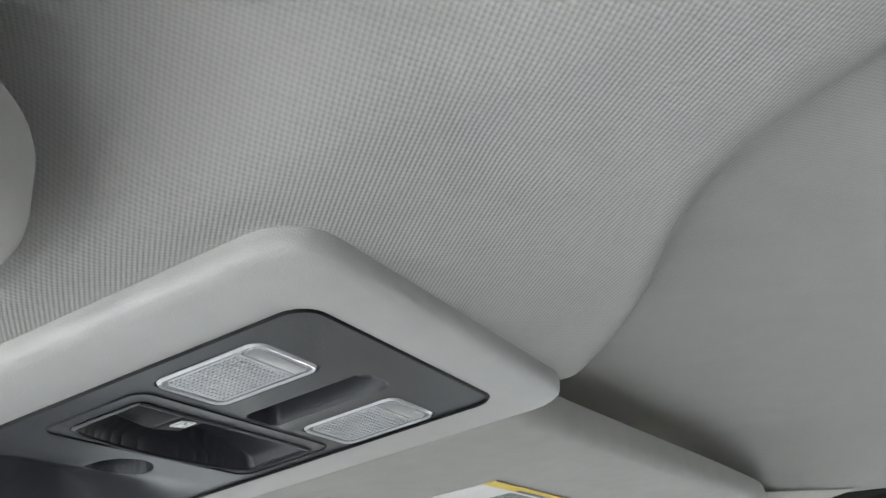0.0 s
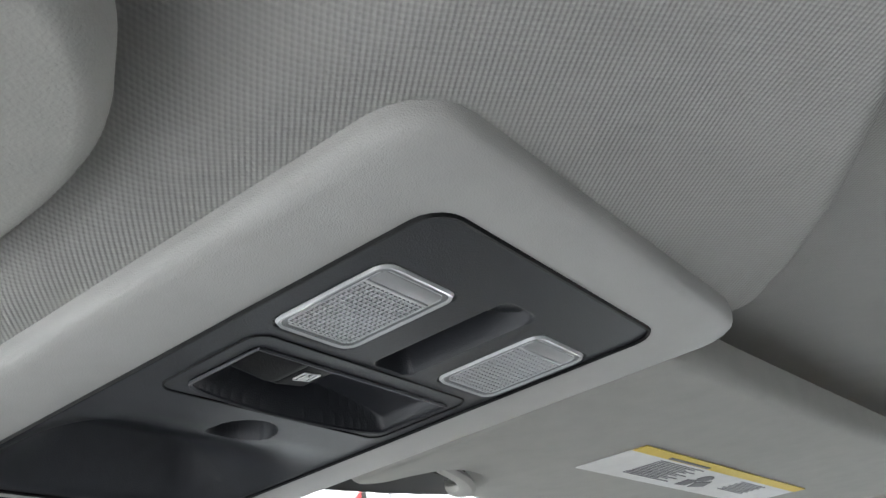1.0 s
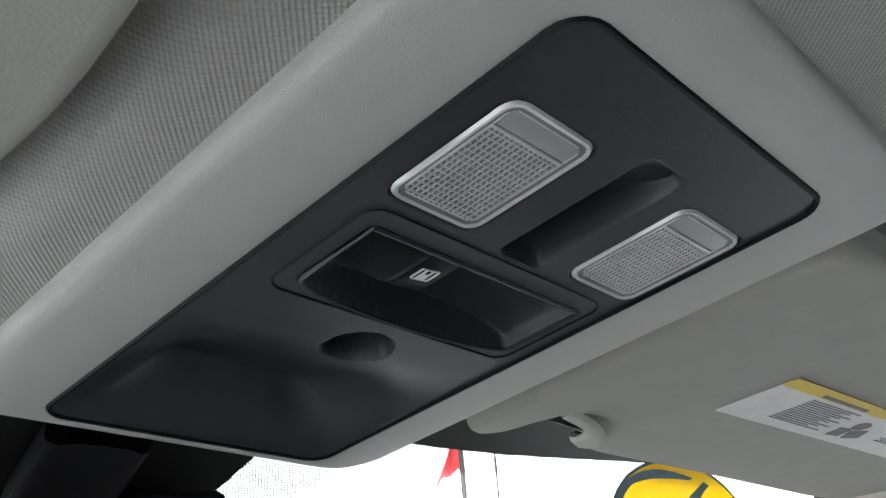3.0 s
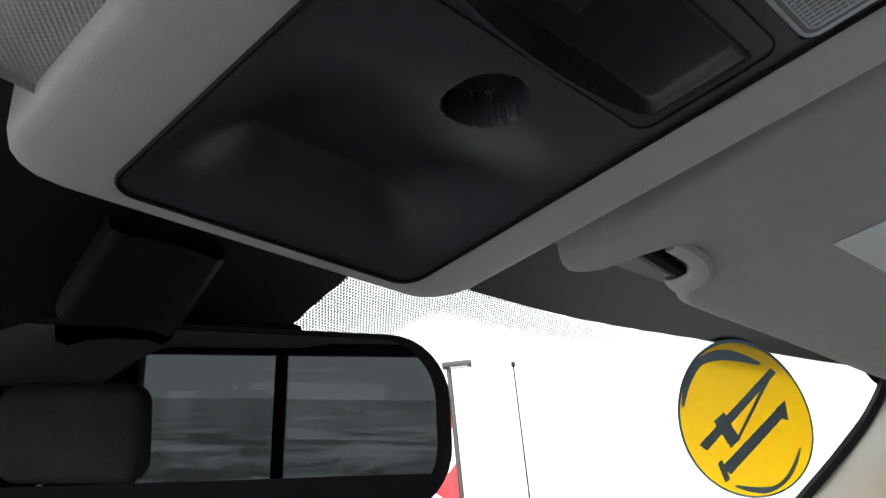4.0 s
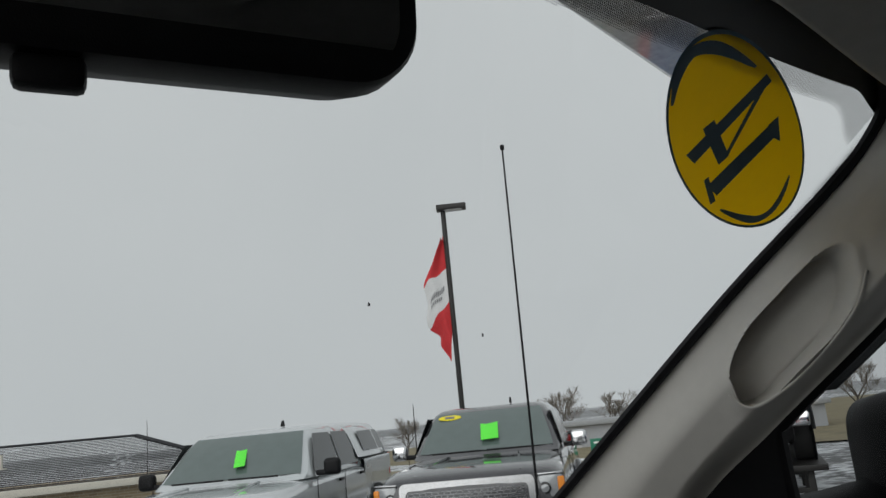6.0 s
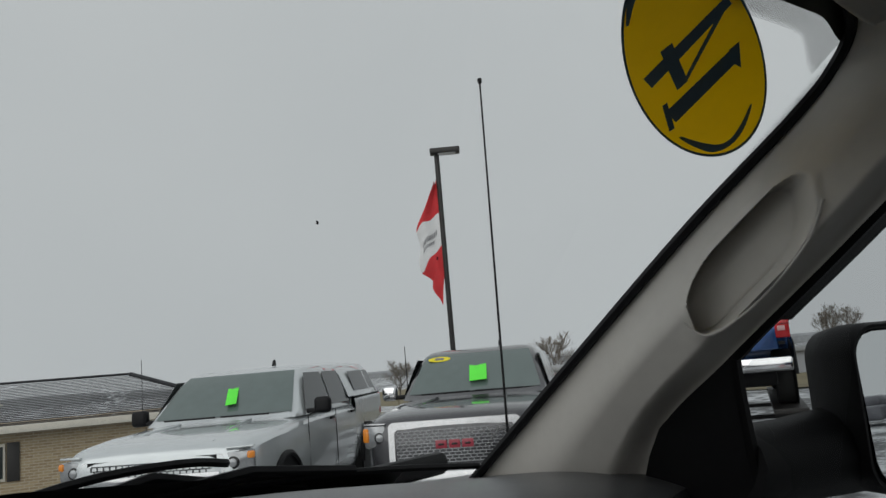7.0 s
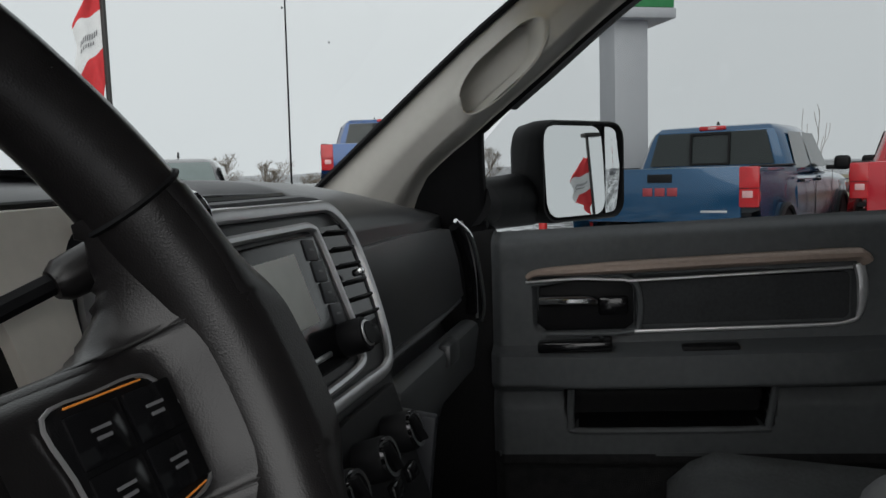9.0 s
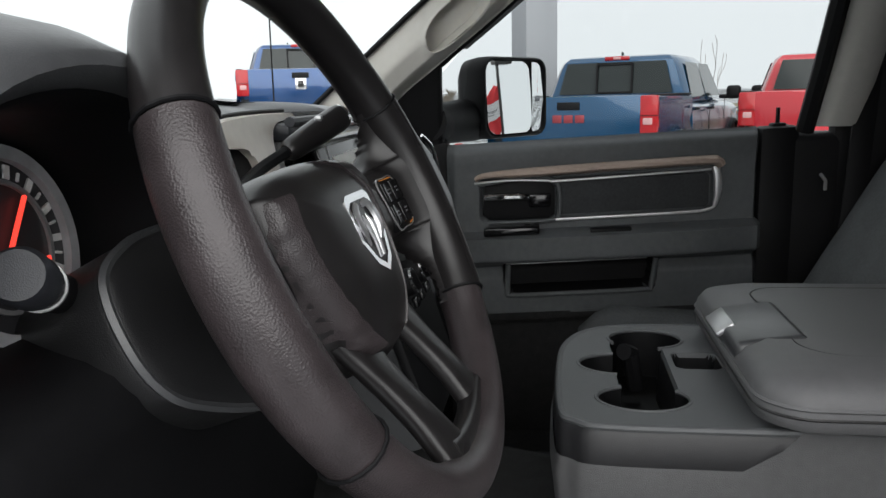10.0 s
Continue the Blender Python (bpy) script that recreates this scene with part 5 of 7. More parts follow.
# towing mirror
NX, NY = -0.57, -0.82
TM = Matrix(((0.82, 0, NX, 1.005), (-0.57, 0, NY, -0.02), (0, 1, 0, 1.503), (0, 0, 0, 1)))
tow = thing("towing_mirror", "large black door mirror with a flat and a convex pane", "mirror")
o1 = rrect(-0.118, -0.094, 0.130, 0.098, 0.035, 8)
bm = grid([[(x * s, y * s, z) for x, y in o1] for s, z in ((0.93, 0.004), (0.965, 0.013), (1.0, 0.014), (1.03, 0.004), (1.03, -0.03), (0.97, -0.07), (0.75, -0.10), (0.3, -0.11))], closed=True, cap=True)
part("housing", bm, BLACK, tow, "black ribbed plastic housing", matrix=TM, smooth=50)
p1 = prism([(x, y) for x, y in rrect(-0.110, -0.086, 0.066, 0.090, 0.03, 8)], 0.004, 0.0095, 0.001)
part("mirror_pane", p1, MIRROR, tow, "flat reflecting pane", matrix=TM @ pose(0, 0, 0.002, -3.0, 0, 0), smooth=0)
rows = [[(0.072 + 0.046 * u, 0.002 + 0.087 * (2 * v - 1) * (1 - 0.42 * (1 - math.sqrt(1 - min(1.0, u) ** 3))), 0.0080 + 0.0035 * (1 - (2 * v - 1) ** 2) + 0.0025 * (1 - (2 * u - 1) ** 2)) for u in [i / 12 for i in range(13)]] for v in [j / 14 for j in range(15)]]
part("convex_pane", grid(rows), MIRROR, tow, "convex wide-angle pane", matrix=TM, smooth=80)
part("divider", box((0.004, 0.176, 0.004), (0.069, 0.002, 0.0095), 0.001), BLACK, tow, matrix=TM)
bm = tube([(0.80, 0.16, 1.455), (0.88, 0.13, 1.45), (0.97, 0.07, 1.455)], [0.05, 0.055, 0.06], 12, flat=0.9)
part("arm", bm, BLACK, tow, "thick black mirror arm")

# ---- seats and centre console ----
floor = tagged(part("floor", box((1.66, 2.0, 0.04), (0, -0.45, 0.70), 0.01), CARPET), "black carpeted cab floor", "floor", kind="structure")
tagged(part("rear_wall", box((1.66, 0.05, 0.9), (0, -1.52, 1.12), 0.02), BLACK), "dark rear cab wall below the back window", "wall", kind="structure")
back_win = tagged(new("window_2"), "dark tinted rear window of the cab", "window", kind="structure")
bm = box((1.66, 0.05, 0.09), (0, -1.52, 1.95), 0.01)
for s in (-1, 1):
    bm = box((0.22, 0.05, 0.40), (s * 0.72, -1.52, 1.74), 0.01, bm=bm)
part("window_frame", bm, BLACK, back_win, "dark surround")
gp = part("window_pane", box((1.26, 0.006, 0.36), (0, -1.52, 1.735)), glass("tinted_glass", (0.34, 0.35, 0.35), 0.05), back_win, "dark tinted pane")
for x in (-0.27, 0.27):
    part("slider_rail", box((0.03, 0.016, 0.36), (x, -1.508, 1.735), 0.004), BLACK, back_win, "black sliding pane edge")
tagged(part("floor_hump", box((0.46, 0.75, 0.28), (0, 0.1, 0.84), 0.06, (10, 0, 0), seg=3), CARPET), "black carpeted tunnel", "floor", kind="structure")


def seat(cx, label):
    s = thing("front_seat", label, "seat", "front seats of the cab")
    rows = []
    for j in range(15):
        v = j / 14
        y = -0.18 - 0.52 * v
        rows.append([(cx + 0.25 * u * (1 - 0.06 * (1 - v)), y - 0.012 * (1 - abs(u)) * (j == 0), 1.035 - 0.03 * v - 0.055 * smooth(0.12, 0.0, v) + 0.022 * smooth(0.55, 0.85, abs(u)) - 0.07 * smooth(0.86, 1.0, abs(u))) for u in [2 * i / 20 - 1 for i in range(21)]])
    base = [[(cx + 0.25 * u * 0.94, -0.18 + (0.0 if k else 0), 0.98 - 0.18 * k) for u in [2 * i / 20 - 1 for i in range(21)]] for k in (1,)]
    part("cushion", grid(base + rows), SEAT_M, s, "grey cloth seat cushion", smooth=60)
    part("seat_base", box((0.46, 0.5, 0.26), (cx, -0.46, 0.85), 0.04, seg=3), BLACK, s)
    rows = []
    for j in range(19):
        v = j / 18
        z = 1.0 + 0.62 * v
        w = 0.245 * (1 - 0.22 * smooth(0.55, 1.0, v))
        rows.append([(cx + w * math.copysign(abs(math.cos(q)) ** 0.6, math.cos(q)), -0.65 - 0.34 * v + 0.065 * math.copysign(abs(math.sin(q)) ** 0.7, math.sin(q)), z - 0.03 * abs(math.cos(q)) * smooth(0.8, 1, v)) for q in [2 * math.pi * i / 28 for i in range(28)]])
    part("backrest", grid(rows, closed=True, cap=True), SEAT_M, s, "grey cloth backrest", smooth=60)
    hr = part("headrest", box((0.25, 0.09, 0.17), (cx, -0.98, 1.74), 0.035, (-8, 0, 0), seg=4), SEAT_M, s, "grey cloth headrest")
    for dx in (-0.06, 0.06):
        part("headrest_post", cyl(0.007, 0.14, (cx + dx, -0.99, 1.63), n=10), CHROME, hr)
    return s


seat(0.52, "grey cloth front passenger seat")
seat(-0.52, "grey cloth driver's seat")

cc = thing("centre_console", "grey folding centre seat console with cup holders and padded lid", "console")
foot = [(-0.165, -0.40), (-0.165, -0.20), (-0.150, -0.155), (-0.115, -0.137), (0.06, -0.137), (0.14, -0.150), (0.19, -0.178), (0.215, -0.22), (0.225, -0.30), (0.225, -0.40)]
fo = [(p.x, p.y) for p in spline([(x, y, 0) for x, y in foot], 50)]
CUPS = ((0.152, -0.262, 0.047, 0.055), (0.040, -0.215, 0.044, 0.055), (-0.083, -0.235, 0.043, 0.057))


def tray_h(x, y):
    h = 0.0
    d = 0.0
    for cx, cy, rx, ry in CUPS:
        q = math.hypot((x - cx) / rx, (y - cy) / ry)
        d = max(d, 1 - smooth(0.955, 1.0, q))
    d = max(d, inside(x, y, -0.08, -0.275, 0.15, -0.215, 0.02, 0.006))
    d2 = inside(x, y, 0.03, -0.345, 0.085, -0.295, 0.008, 0.006)
    return 1.150 - 0.075 * d - 0.03 * d2


def in_poly(x, y, poly):
    c = False
    for (x0, y0), (x1, y1) in zip(poly, poly[1:] + poly[:1]):
        if (y0 > y) != (y1 > y) and x < (x1 - x0) * (y - y0) / (y1 - y0) + x0:
            c = not c
    return c


bm = field(-0.165, -0.40, 0.225, -0.137, 0.0016, tray_h)
bmesh.ops.delete(bm, geom=[f for f in bm.faces if not in_poly(f.calc_center_median().x, f.calc_center_median().y, fo)], context="FACES")
wells = bm.copy()
bmesh.ops.delete(bm, geom=[f for f in bm.faces if f.calc_center_median().z < 1.1455], context="FACES")
bmesh.ops.delete(wells, geom=[f for f in wells.faces if f.calc_center_median().z >= 1.1455], context="FACES")
tray = part("cup_tray", bm, TRAYGREY, cc, "grey plastic cup holder tray", smooth=45)
part("tray_edge", tube([(x, y, 1.147) for x, y in fo], 0.0048, 8), TRAYGREY, tray)
part("cup_well", wells, BLACK, tray, "black cup holder lining", smooth=170)


def in_wells(x, y, skip):
    if skip >= 0 and inside(x, y, -0.08, -0.275, 0.15, -0.215, 0.02, 0.001) > 0.5:
        return True
    return any(i != skip and math.hypot((x - c[0]) / c[2], (y - c[1]) / c[3]) < 1 for i, c in enumerate(CUPS))


def skirt(run, cx, cy):
    """The smooth upright wall below a stretch of rim."""
    part("well_wall", grid([[(cx + (x - cx) * f, cy + (y - cy) * f, z) for x, y, _ in run] for f, z in ((0.985, 1.148), (0.965, 1.13), (0.955, 1.077))]), BLACK, tray, smooth=80)


def rim_arcs(pts, skip):
    """The stretches of a well's outline that lie on the tray's edge."""
    keep = [not in_wells(x, y, skip) for x, y in pts]
    first = keep.index(False) if False in keep else 0
    runs, run = [], []
    for k in range(len(pts) + 1):
        q = (first + k) % len(pts)
        if k < len(pts) and keep[q]:
            run.append((*pts[q], 1.1488))
        elif len(run) > 2:
            runs.append(run)
            run = []
        else:
            run = []
    return runs


for i, (cx, cy, rx, ry) in enumerate(CUPS):
    for run in rim_arcs([(cx + 0.978 * rx * math.cos(2 * math.pi * k / 72), cy + 0.978 * ry * math.sin(2 * math.pi * k / 72)) for k in range(72)], i):
        skirt(run, cx, cy)
        part("well_rim", tube(run, 0.0030, 6), TRAYGREY, tray)
for run in rim_arcs(rrect(-0.08, -0.275, 0.15, -0.215, 0.02, 12), -1):
    part("well_rim", tube(run, 0.0030, 6), TRAYGREY, tray)
part("cup_divider", tube([(0.10, -0.245, 1.092), (0.09, -0.235, 1.15), (0.075, -0.225, 1.155)], 0.012, 8), BLACK, tray)
bm = box((0.018, 0.03, 0.02), (-0.08, -0.235, 1.10), 0.004, (0, 0, 10))
part("insert_tab", bm, SATIN, tray)
def band_rise(y):
    """The band's lower edge sweeps up towards the lid."""
    return 0.036 * smooth(-0.335, -0.395, y)


rows = [[(x, y, 1.146) for x, y in fo], [(x * 1.03, y + 0.006, 1.138) for x, y in fo], [(x * 1.03, y + 0.006, 1.099 + band_rise(y)) for x, y in fo], [(x * 1.025, y + 0.004, 1.094 + band_rise(y)) for x, y in fo]]
part("tray_band", grid(rows), BAND, cc, "darker plastic band", smooth=50)
rows = [[(x * f, (y + 0.26) * g - 0.26 + o, z) for x, y in [(-0.165, -0.9)] + fo + [(0.225, -0.9)]] for f, g, o, z in ((1.03, 1.03, 0.004, 1.103), (1.06, 1.06, 0.004, 1.08), (1.05, 1.04, 0.0, 1.02), (1.02, 1.0, -0.005, 0.92), (0.98, 0.95, -0.02, 0.80), (0.96, 0.9, -0.03, 0.72))]
rows[0] = [(x, y, z + band_rise(y)) for x, y, z in rows[0]]
rows.insert(0, [(x, y, 1.158 if y < -0.385 else z) for x, y, z in rows[0]])
part("base", grid(rows), BASE_CLOTH, cc, "grey cloth-covered base", smooth=60)
lid0 = rrect(-0.205, -0.86, 0.245, -0.343, 0.055, 8)
bm = grid([[(x * s + 0.02 * (1 - s), (y + 0.59) * s - 0.59, z) for x, y in lid0] for s, z in ((0.94, 1.158), (1.0, 1.166), (1.01, 1.182), (1.0, 1.20), (0.965, 1.213), (0.86, 1.222), (0.5, 1.226), (0.05, 1.227))], closed=True, cap=True)
lid = part("padded_lid", bm, VINYL, cc, "grey stitched vinyl lid", smooth=60)
part("piping", loop([((x - 0.02) * 1.008 + 0.02, (y + 0.59) * 1.006 - 0.59) for x, y in lid0], 1.190, 0.0025), VINYL, lid)
part("piping", loop([((x - 0.02) * 1.010 + 0.02, (y + 0.59) * 1.008 - 0.59) for x, y in lid0], 1.180, 0.0018), LEATHER_S, lid)
part("top_seam", loop(rrect(-0.13, -0.85, 0.18, -0.405, 0.05, 8), 1.2225, 0.0018), LEATHER_S, lid)
part("side_seam", tube(spline([(-0.235, -0.42, 1.07), (-0.236, -0.44, 1.02), (-0.236, -0.48, 0.99), (-0.234, -0.62, 0.97)], 18), 0.0016, 5), LEATHER_S, cc)
lt = part("latch", box((0.165, 0.085, 0.034), (0.010, -0.384, 1.206), 0.009, (-8, 0, 0), seg=3), DASH_M, lid, "dark grey latch flap")
part("latch_plate", box((0.078, 0.026, 0.006), (0.034, -0.3440, 1.213), 0.002, (-36, 0, 0)), SATIN, lt, "pale silver latch plate")
mat_ = thing("floor_mat", "black rubber floor mat with a raised rim", "floor mat")
part("sheet", prism(rrect(0.12, -0.35, 0.62, 0.30, 0.05), 0.72, 0.728, 0.002), BLACK, mat_)
part("rim", loop(rrect(0.12, -0.35, 0.62, 0.30, 0.05), 0.73, 0.009), SLATE, mat_)
kick = tagged(part("trim_kick", box((0.05, 0.46, 0.76), (0.822, 0.345, 1.03), 0.01), BLACK), "black kick panel under the dashboard", "trim", kind="structure")
tagged(part("wall_side", box((0.05, 0.85, 1.2), (0.84, -1.15, 1.3), 0.02), BLACK), "dark rear side of the cab", "wall", kind="structure")
tagged(part("wall_side", box((0.05, 0.86, 1.2), (-0.84, -1.11, 1.3), 0.02), BLACK), "dark rear side of the cab", "wall", kind="structure")
tagged(part("trim_kick", box((0.03, 0.5, 0.7), (-0.81, 0.33, 1.05), 0.01), BLACK), "black kick panel under the dashboard", "trim", kind="structure")

# ---- outdoors ----
ASPHALT = mat("wet_asphalt_with_snow", (0.62, 0.64, 0.66), 0.55, scale=0.9, alt=(0.055, 0.056, 0.058), ramp=(0.47, 0.56), bump=0.01, bscale=60)
GRASS = mat("dull_winter_grass", (0.20, 0.17, 0.10), 0.95, spot=0.25, scale=2)
SHINGLE = mat("snow_dusted_shingles", (0.62, 0.64, 0.66), 0.9, scale=1.6, alt=(0.040, 0.040, 0.043), ramp=(0.58, 0.66), bump=0.01, bscale=30, spec=0.05)
SHINGLE_D = mat("dark_shingles", (0.05, 0.052, 0.056), 0.9, spot=0.2, scale=6, spec=0.05)
FASCIA = mat("cream_fascia", (0.55, 0.52, 0.45), 0.6, spot=0.06)
STEEL_D = mat("dark_brown_steel", (0.03, 0.028, 0.027), 0.5, metal=0.3, spot=0.1)
COL_W = mat("grey_sign_cladding", (0.33, 0.34, 0.36), 0.45, spot=0.03, scale=3)
GREEN = mat("green_sign_face", (0.02, 0.20, 0.06), 0.4, spot=0.05)
GREEN_TAG = mat("neon_green_card", (0.12, 0.85, 0.06), 0.6, spot=0.05)
FLAG_R = mat("red_flag_cloth", (0.55, 0.03, 0.035), 0.8, spot=0.1)
FLAG_W = mat("white_flag_cloth", (0.66, 0.66, 0.66), 0.8, spot=0.05)
BARK = mat("grey_bark", (0.12, 0.105, 0.09), 0.95, spot=0.2, scale=10)
TWIG = mat("fine_twigs", (0.17, 0.145, 0.12), 0.95, spot=0.2, scale=10)
TYRE = mat("black_tyre", (0.02, 0.02, 0.02), 0.8, spot=0.2, scale=30)
CAR_GLASS = mat("dark_car_glass", (0.022, 0.028, 0.028), 0.05, spot=0.05, spec=0.42)
CAR_GLASS_G = mat("grey_green_windscreen", (0.10, 0.13, 0.125), 0.06, spot=0.05, spec=0.9)
LAMP_CLEAR = mat("clear_headlamp", (0.36, 0.37, 0.38), 0.1, metal=0.5, spot=0.15, scale=60)
AMBER = mat("amber_lens", (0.75, 0.25, 0.03), 0.2, spot=0.1)
TAIL_R = mat("red_tail_lens", (0.45, 0.02, 0.025), 0.15, spot=0.15, scale=40)
TAIL_W = mat("pale_tail_lens", (0.62, 0.36, 0.36), 0.15, spot=0.1)


TRUCK_CHROME = mat("weathered_chrome", (0.50, 0.50, 0.51), 0.16, metal=1.0, spot=0.06, scale=8)


def ground_z(x, y):
    """The lot falls away to the front and far off."""
    far = math.hypot(x, y)
    z = -1.85 * smooth(13, 25, y) * (1 - 0.15 * smooth(30, 80, far))
    z = min(z, -1.7 * smooth(22, 60, x))
    z += 0.10 * smooth(5.5, 7.5, x) * (1 - smooth(0.5, 3.0, y)) * (1 - smooth(22, 30, x))
    z -= 0.08 * smooth(3, 6, y)
    return z


steps = sorted({s * v for v in (0, 1.5, 3, 4.5, 6, 7.5, 9, 10.5, 12, 13.5, 15, 17, 19, 21, 23, 25, 28, 32, 37, 43, 50, 60, 75, 95, 130, 200, 320, 550, 900, 1500) for s in (-1, 1)})
bm = grid([[(x, y, ground_z(x, y)) for x in steps] for y in steps])
ground = tagged(part("ground", bm, ASPHALT, smooth=80), "wet grey asphalt lot with thin patches of snow", "ground", kind="structure")
bm = grid([[(x, y, ground_z(x, y) + 0.03) for x in (30, 36, 45, 60, 90, 140, 260)] for y in (-40, -20, 0, 10, 18, 26, 34, 44, 60, 90)])
tagged(part("verge", bm, GRASS, smooth=80), "dull brown winter grass verge beyond the lot", "grass", kind="structure")
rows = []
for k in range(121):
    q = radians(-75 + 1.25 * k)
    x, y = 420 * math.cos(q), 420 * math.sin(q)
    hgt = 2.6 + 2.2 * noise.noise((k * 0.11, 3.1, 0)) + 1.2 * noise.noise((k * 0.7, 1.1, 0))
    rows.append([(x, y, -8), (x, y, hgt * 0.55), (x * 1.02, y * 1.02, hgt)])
# distance haze is mixed into the woods' pale grey colour
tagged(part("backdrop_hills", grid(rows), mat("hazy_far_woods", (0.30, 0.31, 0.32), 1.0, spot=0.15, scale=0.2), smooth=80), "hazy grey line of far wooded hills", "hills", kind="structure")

# ---- pickups ----


def quad(pts, m=None):
    return grid([[pts[0], pts[1]], [pts[3], pts[2]]])


def pickup(label, paint, place, front=None, cap=False, tail="plain", glassy=CAR_GLASS, cab_rear=-1.15, wide=1.0):
    """A crew-cab pickup, nose along +y, on its wheels at z = 0."""
    car = thing("pickup_truck", label, "pickup truck", "pickup trucks on the lot")
    X = wide

    def p(name, bm, material, parent=None, lab="", sm=40):
        ob = part(name, bm, material, parent or car, lab, smooth=sm)
        return ob

    secs = [(2.90, 0.66, 1.03, 0.52), (2.885, 0.80, 1.075, 0.49), (2.84, 0.90, 1.125, 0.46), (2.74, 0.95, 1.165, 0.45), (2.55, 0.985, 1.20, 0.45), (2.2, 1.0, 1.23, 0.45), (1.7, 1.0, 1.245, 0.45), (1.32, 1.0, 1.27, 0.42), (0.8, 0.99, 1.285, 0.42), (-0.4, 0.99, 1.295, 0.42), (cab_rear, 0.99, 1.31, 0.44)]
    def ringpts(y, hw, zt, zb):
        hw *= X
        half = [(0, zt + 0.02), (hw * 0.5, zt + 0.016), (hw * 0.80, zt), (hw * 0.92, zt - 0.03), (hw * 0.985, zt - 0.10), (hw, zt - 0.24), (hw * 1.005, (zt + zb) / 2), (hw * 0.99, zb + 0.12), (hw * 0.94, zb), (0, zb)]
        return [(x, y, z) for x, z in half] + [(-x, y, z) for x, z in half[-2:0:-1]]
    p("body", grid([ringpts(*s) for s in secs], closed=True, cap=True), paint, lab="painted body with rounded wings", sm=35)
    bed = []
    for y, zt in ((cab_rear - 0.02, 1.36), (-2.0, 1.37), (-2.80, 1.375), (-2.87, 1.365)):
        hw = 0.99 * X
        half = [(hw * 0.90, zt - 0.02), (hw * 0.95, zt), (hw * 0.99, zt - 0.02), (hw * 1.0, zt - 0.12), (hw * 0.985, zt - 0.3), (hw * 1.01, 0.85), (hw * 0.99, 0.62), (hw * 0.93, 0.5)]
        bed.append(half)
    for s in (-1, 1):
        rows = [[(s * x, y, z) for x, z in half] for (y, _), half in zip(((cab_rear - 0.02, 0), (-2.0, 0), (-2.80, 0), (-2.87, 0)), bed)]
        p("bed_side", grid(rows), paint, lab="painted bed side")
        p("bed_rail", box((0.09, 1.70, 0.02), (s * 0.925 * X, (cab_rear - 2.87) / 2, 1.372), 0.006), BLACK)
    p("bed_floor", box((1.8 * X, 1.68, 0.04), (0, (cab_rear - 2.87) / 2, 0.9)), BLACK)
    p("bed_front", box((1.85 * X, 0.04, 0.8), (0, cab_rear - 0.03, 0.95)), paint)
    tg = p("tailgate", box((1.62 * X, 0.06, 0.56), (0, -2.86, 1.095), 0.02), paint, lab="painted tailgate")
    p("tailgate_handle", box((0.26, 0.02, 0.085), (0, -2.895, 1.27), 0.008), BLACK, tg)
    if tail == "ram":
        p("tailgate_emblem", box((0.17, 0.012, 0.17), (0, -2.897, 1.14), 0.004), CHROME, tg, "chrome emblem")
        p("emblem_field", box((0.09, 0.014, 0.10), (0, -2.899, 1.14), 0.004), GLOSSBLACK, tg)
    else:
        for k in range(3):
            p("badge_letter_bar", box((0.105, 0.012, 0.085), (-0.13 + 0.13 * k, -2.893, 1.13), 0.004), mat("red_badge", (0.32, 0.05, 0.06), 0.3, metal=0.3), tg, "red and silver badge block")
        p("trim_mark", box((0.26, 0.008, 0.022), (0.55, -2.893, 0.93), 0.002), SATIN, tg)
    for s in (-1, 1):
        tl = p("tail_light", box((0.19, 0.11, 0.40), (s * 0.885 * X, -2.845, 1.17), 0.02), TAIL_R, lab="red tail light")
        p("light_band", box((0.10, 0.03, 0.07), (s * 0.875 * X, -2.895, 1.10), 0.008), TAIL_W, tl)
        p("light_seam", box((0.192, 0.112, 0.008), (s * 0.885 * X, -2.846, 1.16), 0.002), BLACK, tl)
    bp_ = p("rear_bumper", box((1.92 * X, 0.18, 0.20), (0, -2.97, 0.62), 0.04), CHROME, lab="chrome rear bumper")
    p("step", box((0.5, 0.1, 0.08), (0, -2.98, 0.73), 0.01), BLACK, bp_)
    p("undertray", box((1.5 * X, 5.2, 0.22), (0, -0.1, 0.42), 0.05), BLACK)
    # cab
    zb, zt = 1.27, 1.86
    lv = [(0.0, 1.36, cab_rear, 0.93), (0.12, 1.20, cab_rear + 0.0, 0.925), (0.75, 0.74, cab_rear + 0.07, 0.80), (0.90, 0.58, cab_rear + 0.10, 0.755), (0.975, 0.42, cab_rear + 0.16, 0.70), (1.0, 0.15, cab_rear + 0.30, 0.58)]
    rows = []
    for f, yf, yr, hw in lv:
        z = zb + (zt - zb) * f + (0.0 if f < 0.95 else 0.015 * (f - 0.95) / 0.05)
        pts = []
        hw *= X
        for x, y in ((hw * 0.86, yf), (hw * 0.96, yf - 0.07), (hw, yf - 0.22), (hw * 1.01, (yf + yr) / 2), (hw, yr + 0.12), (hw * 0.93, yr + 0.02), (hw * 0.6, yr - 0.0)):
            pts.append((x, y, z))
        row = [(0, yf + 0.05, z)] + pts + [(0, yr - 0.02, z)] + [(-x, y, q) for x, y, q in pts[::-1]]
        rows.append(row)
    p("cab", grid(rows, closed=True, cap=True), paint, lab="painted cab and roof", sm=30)

    ws = []
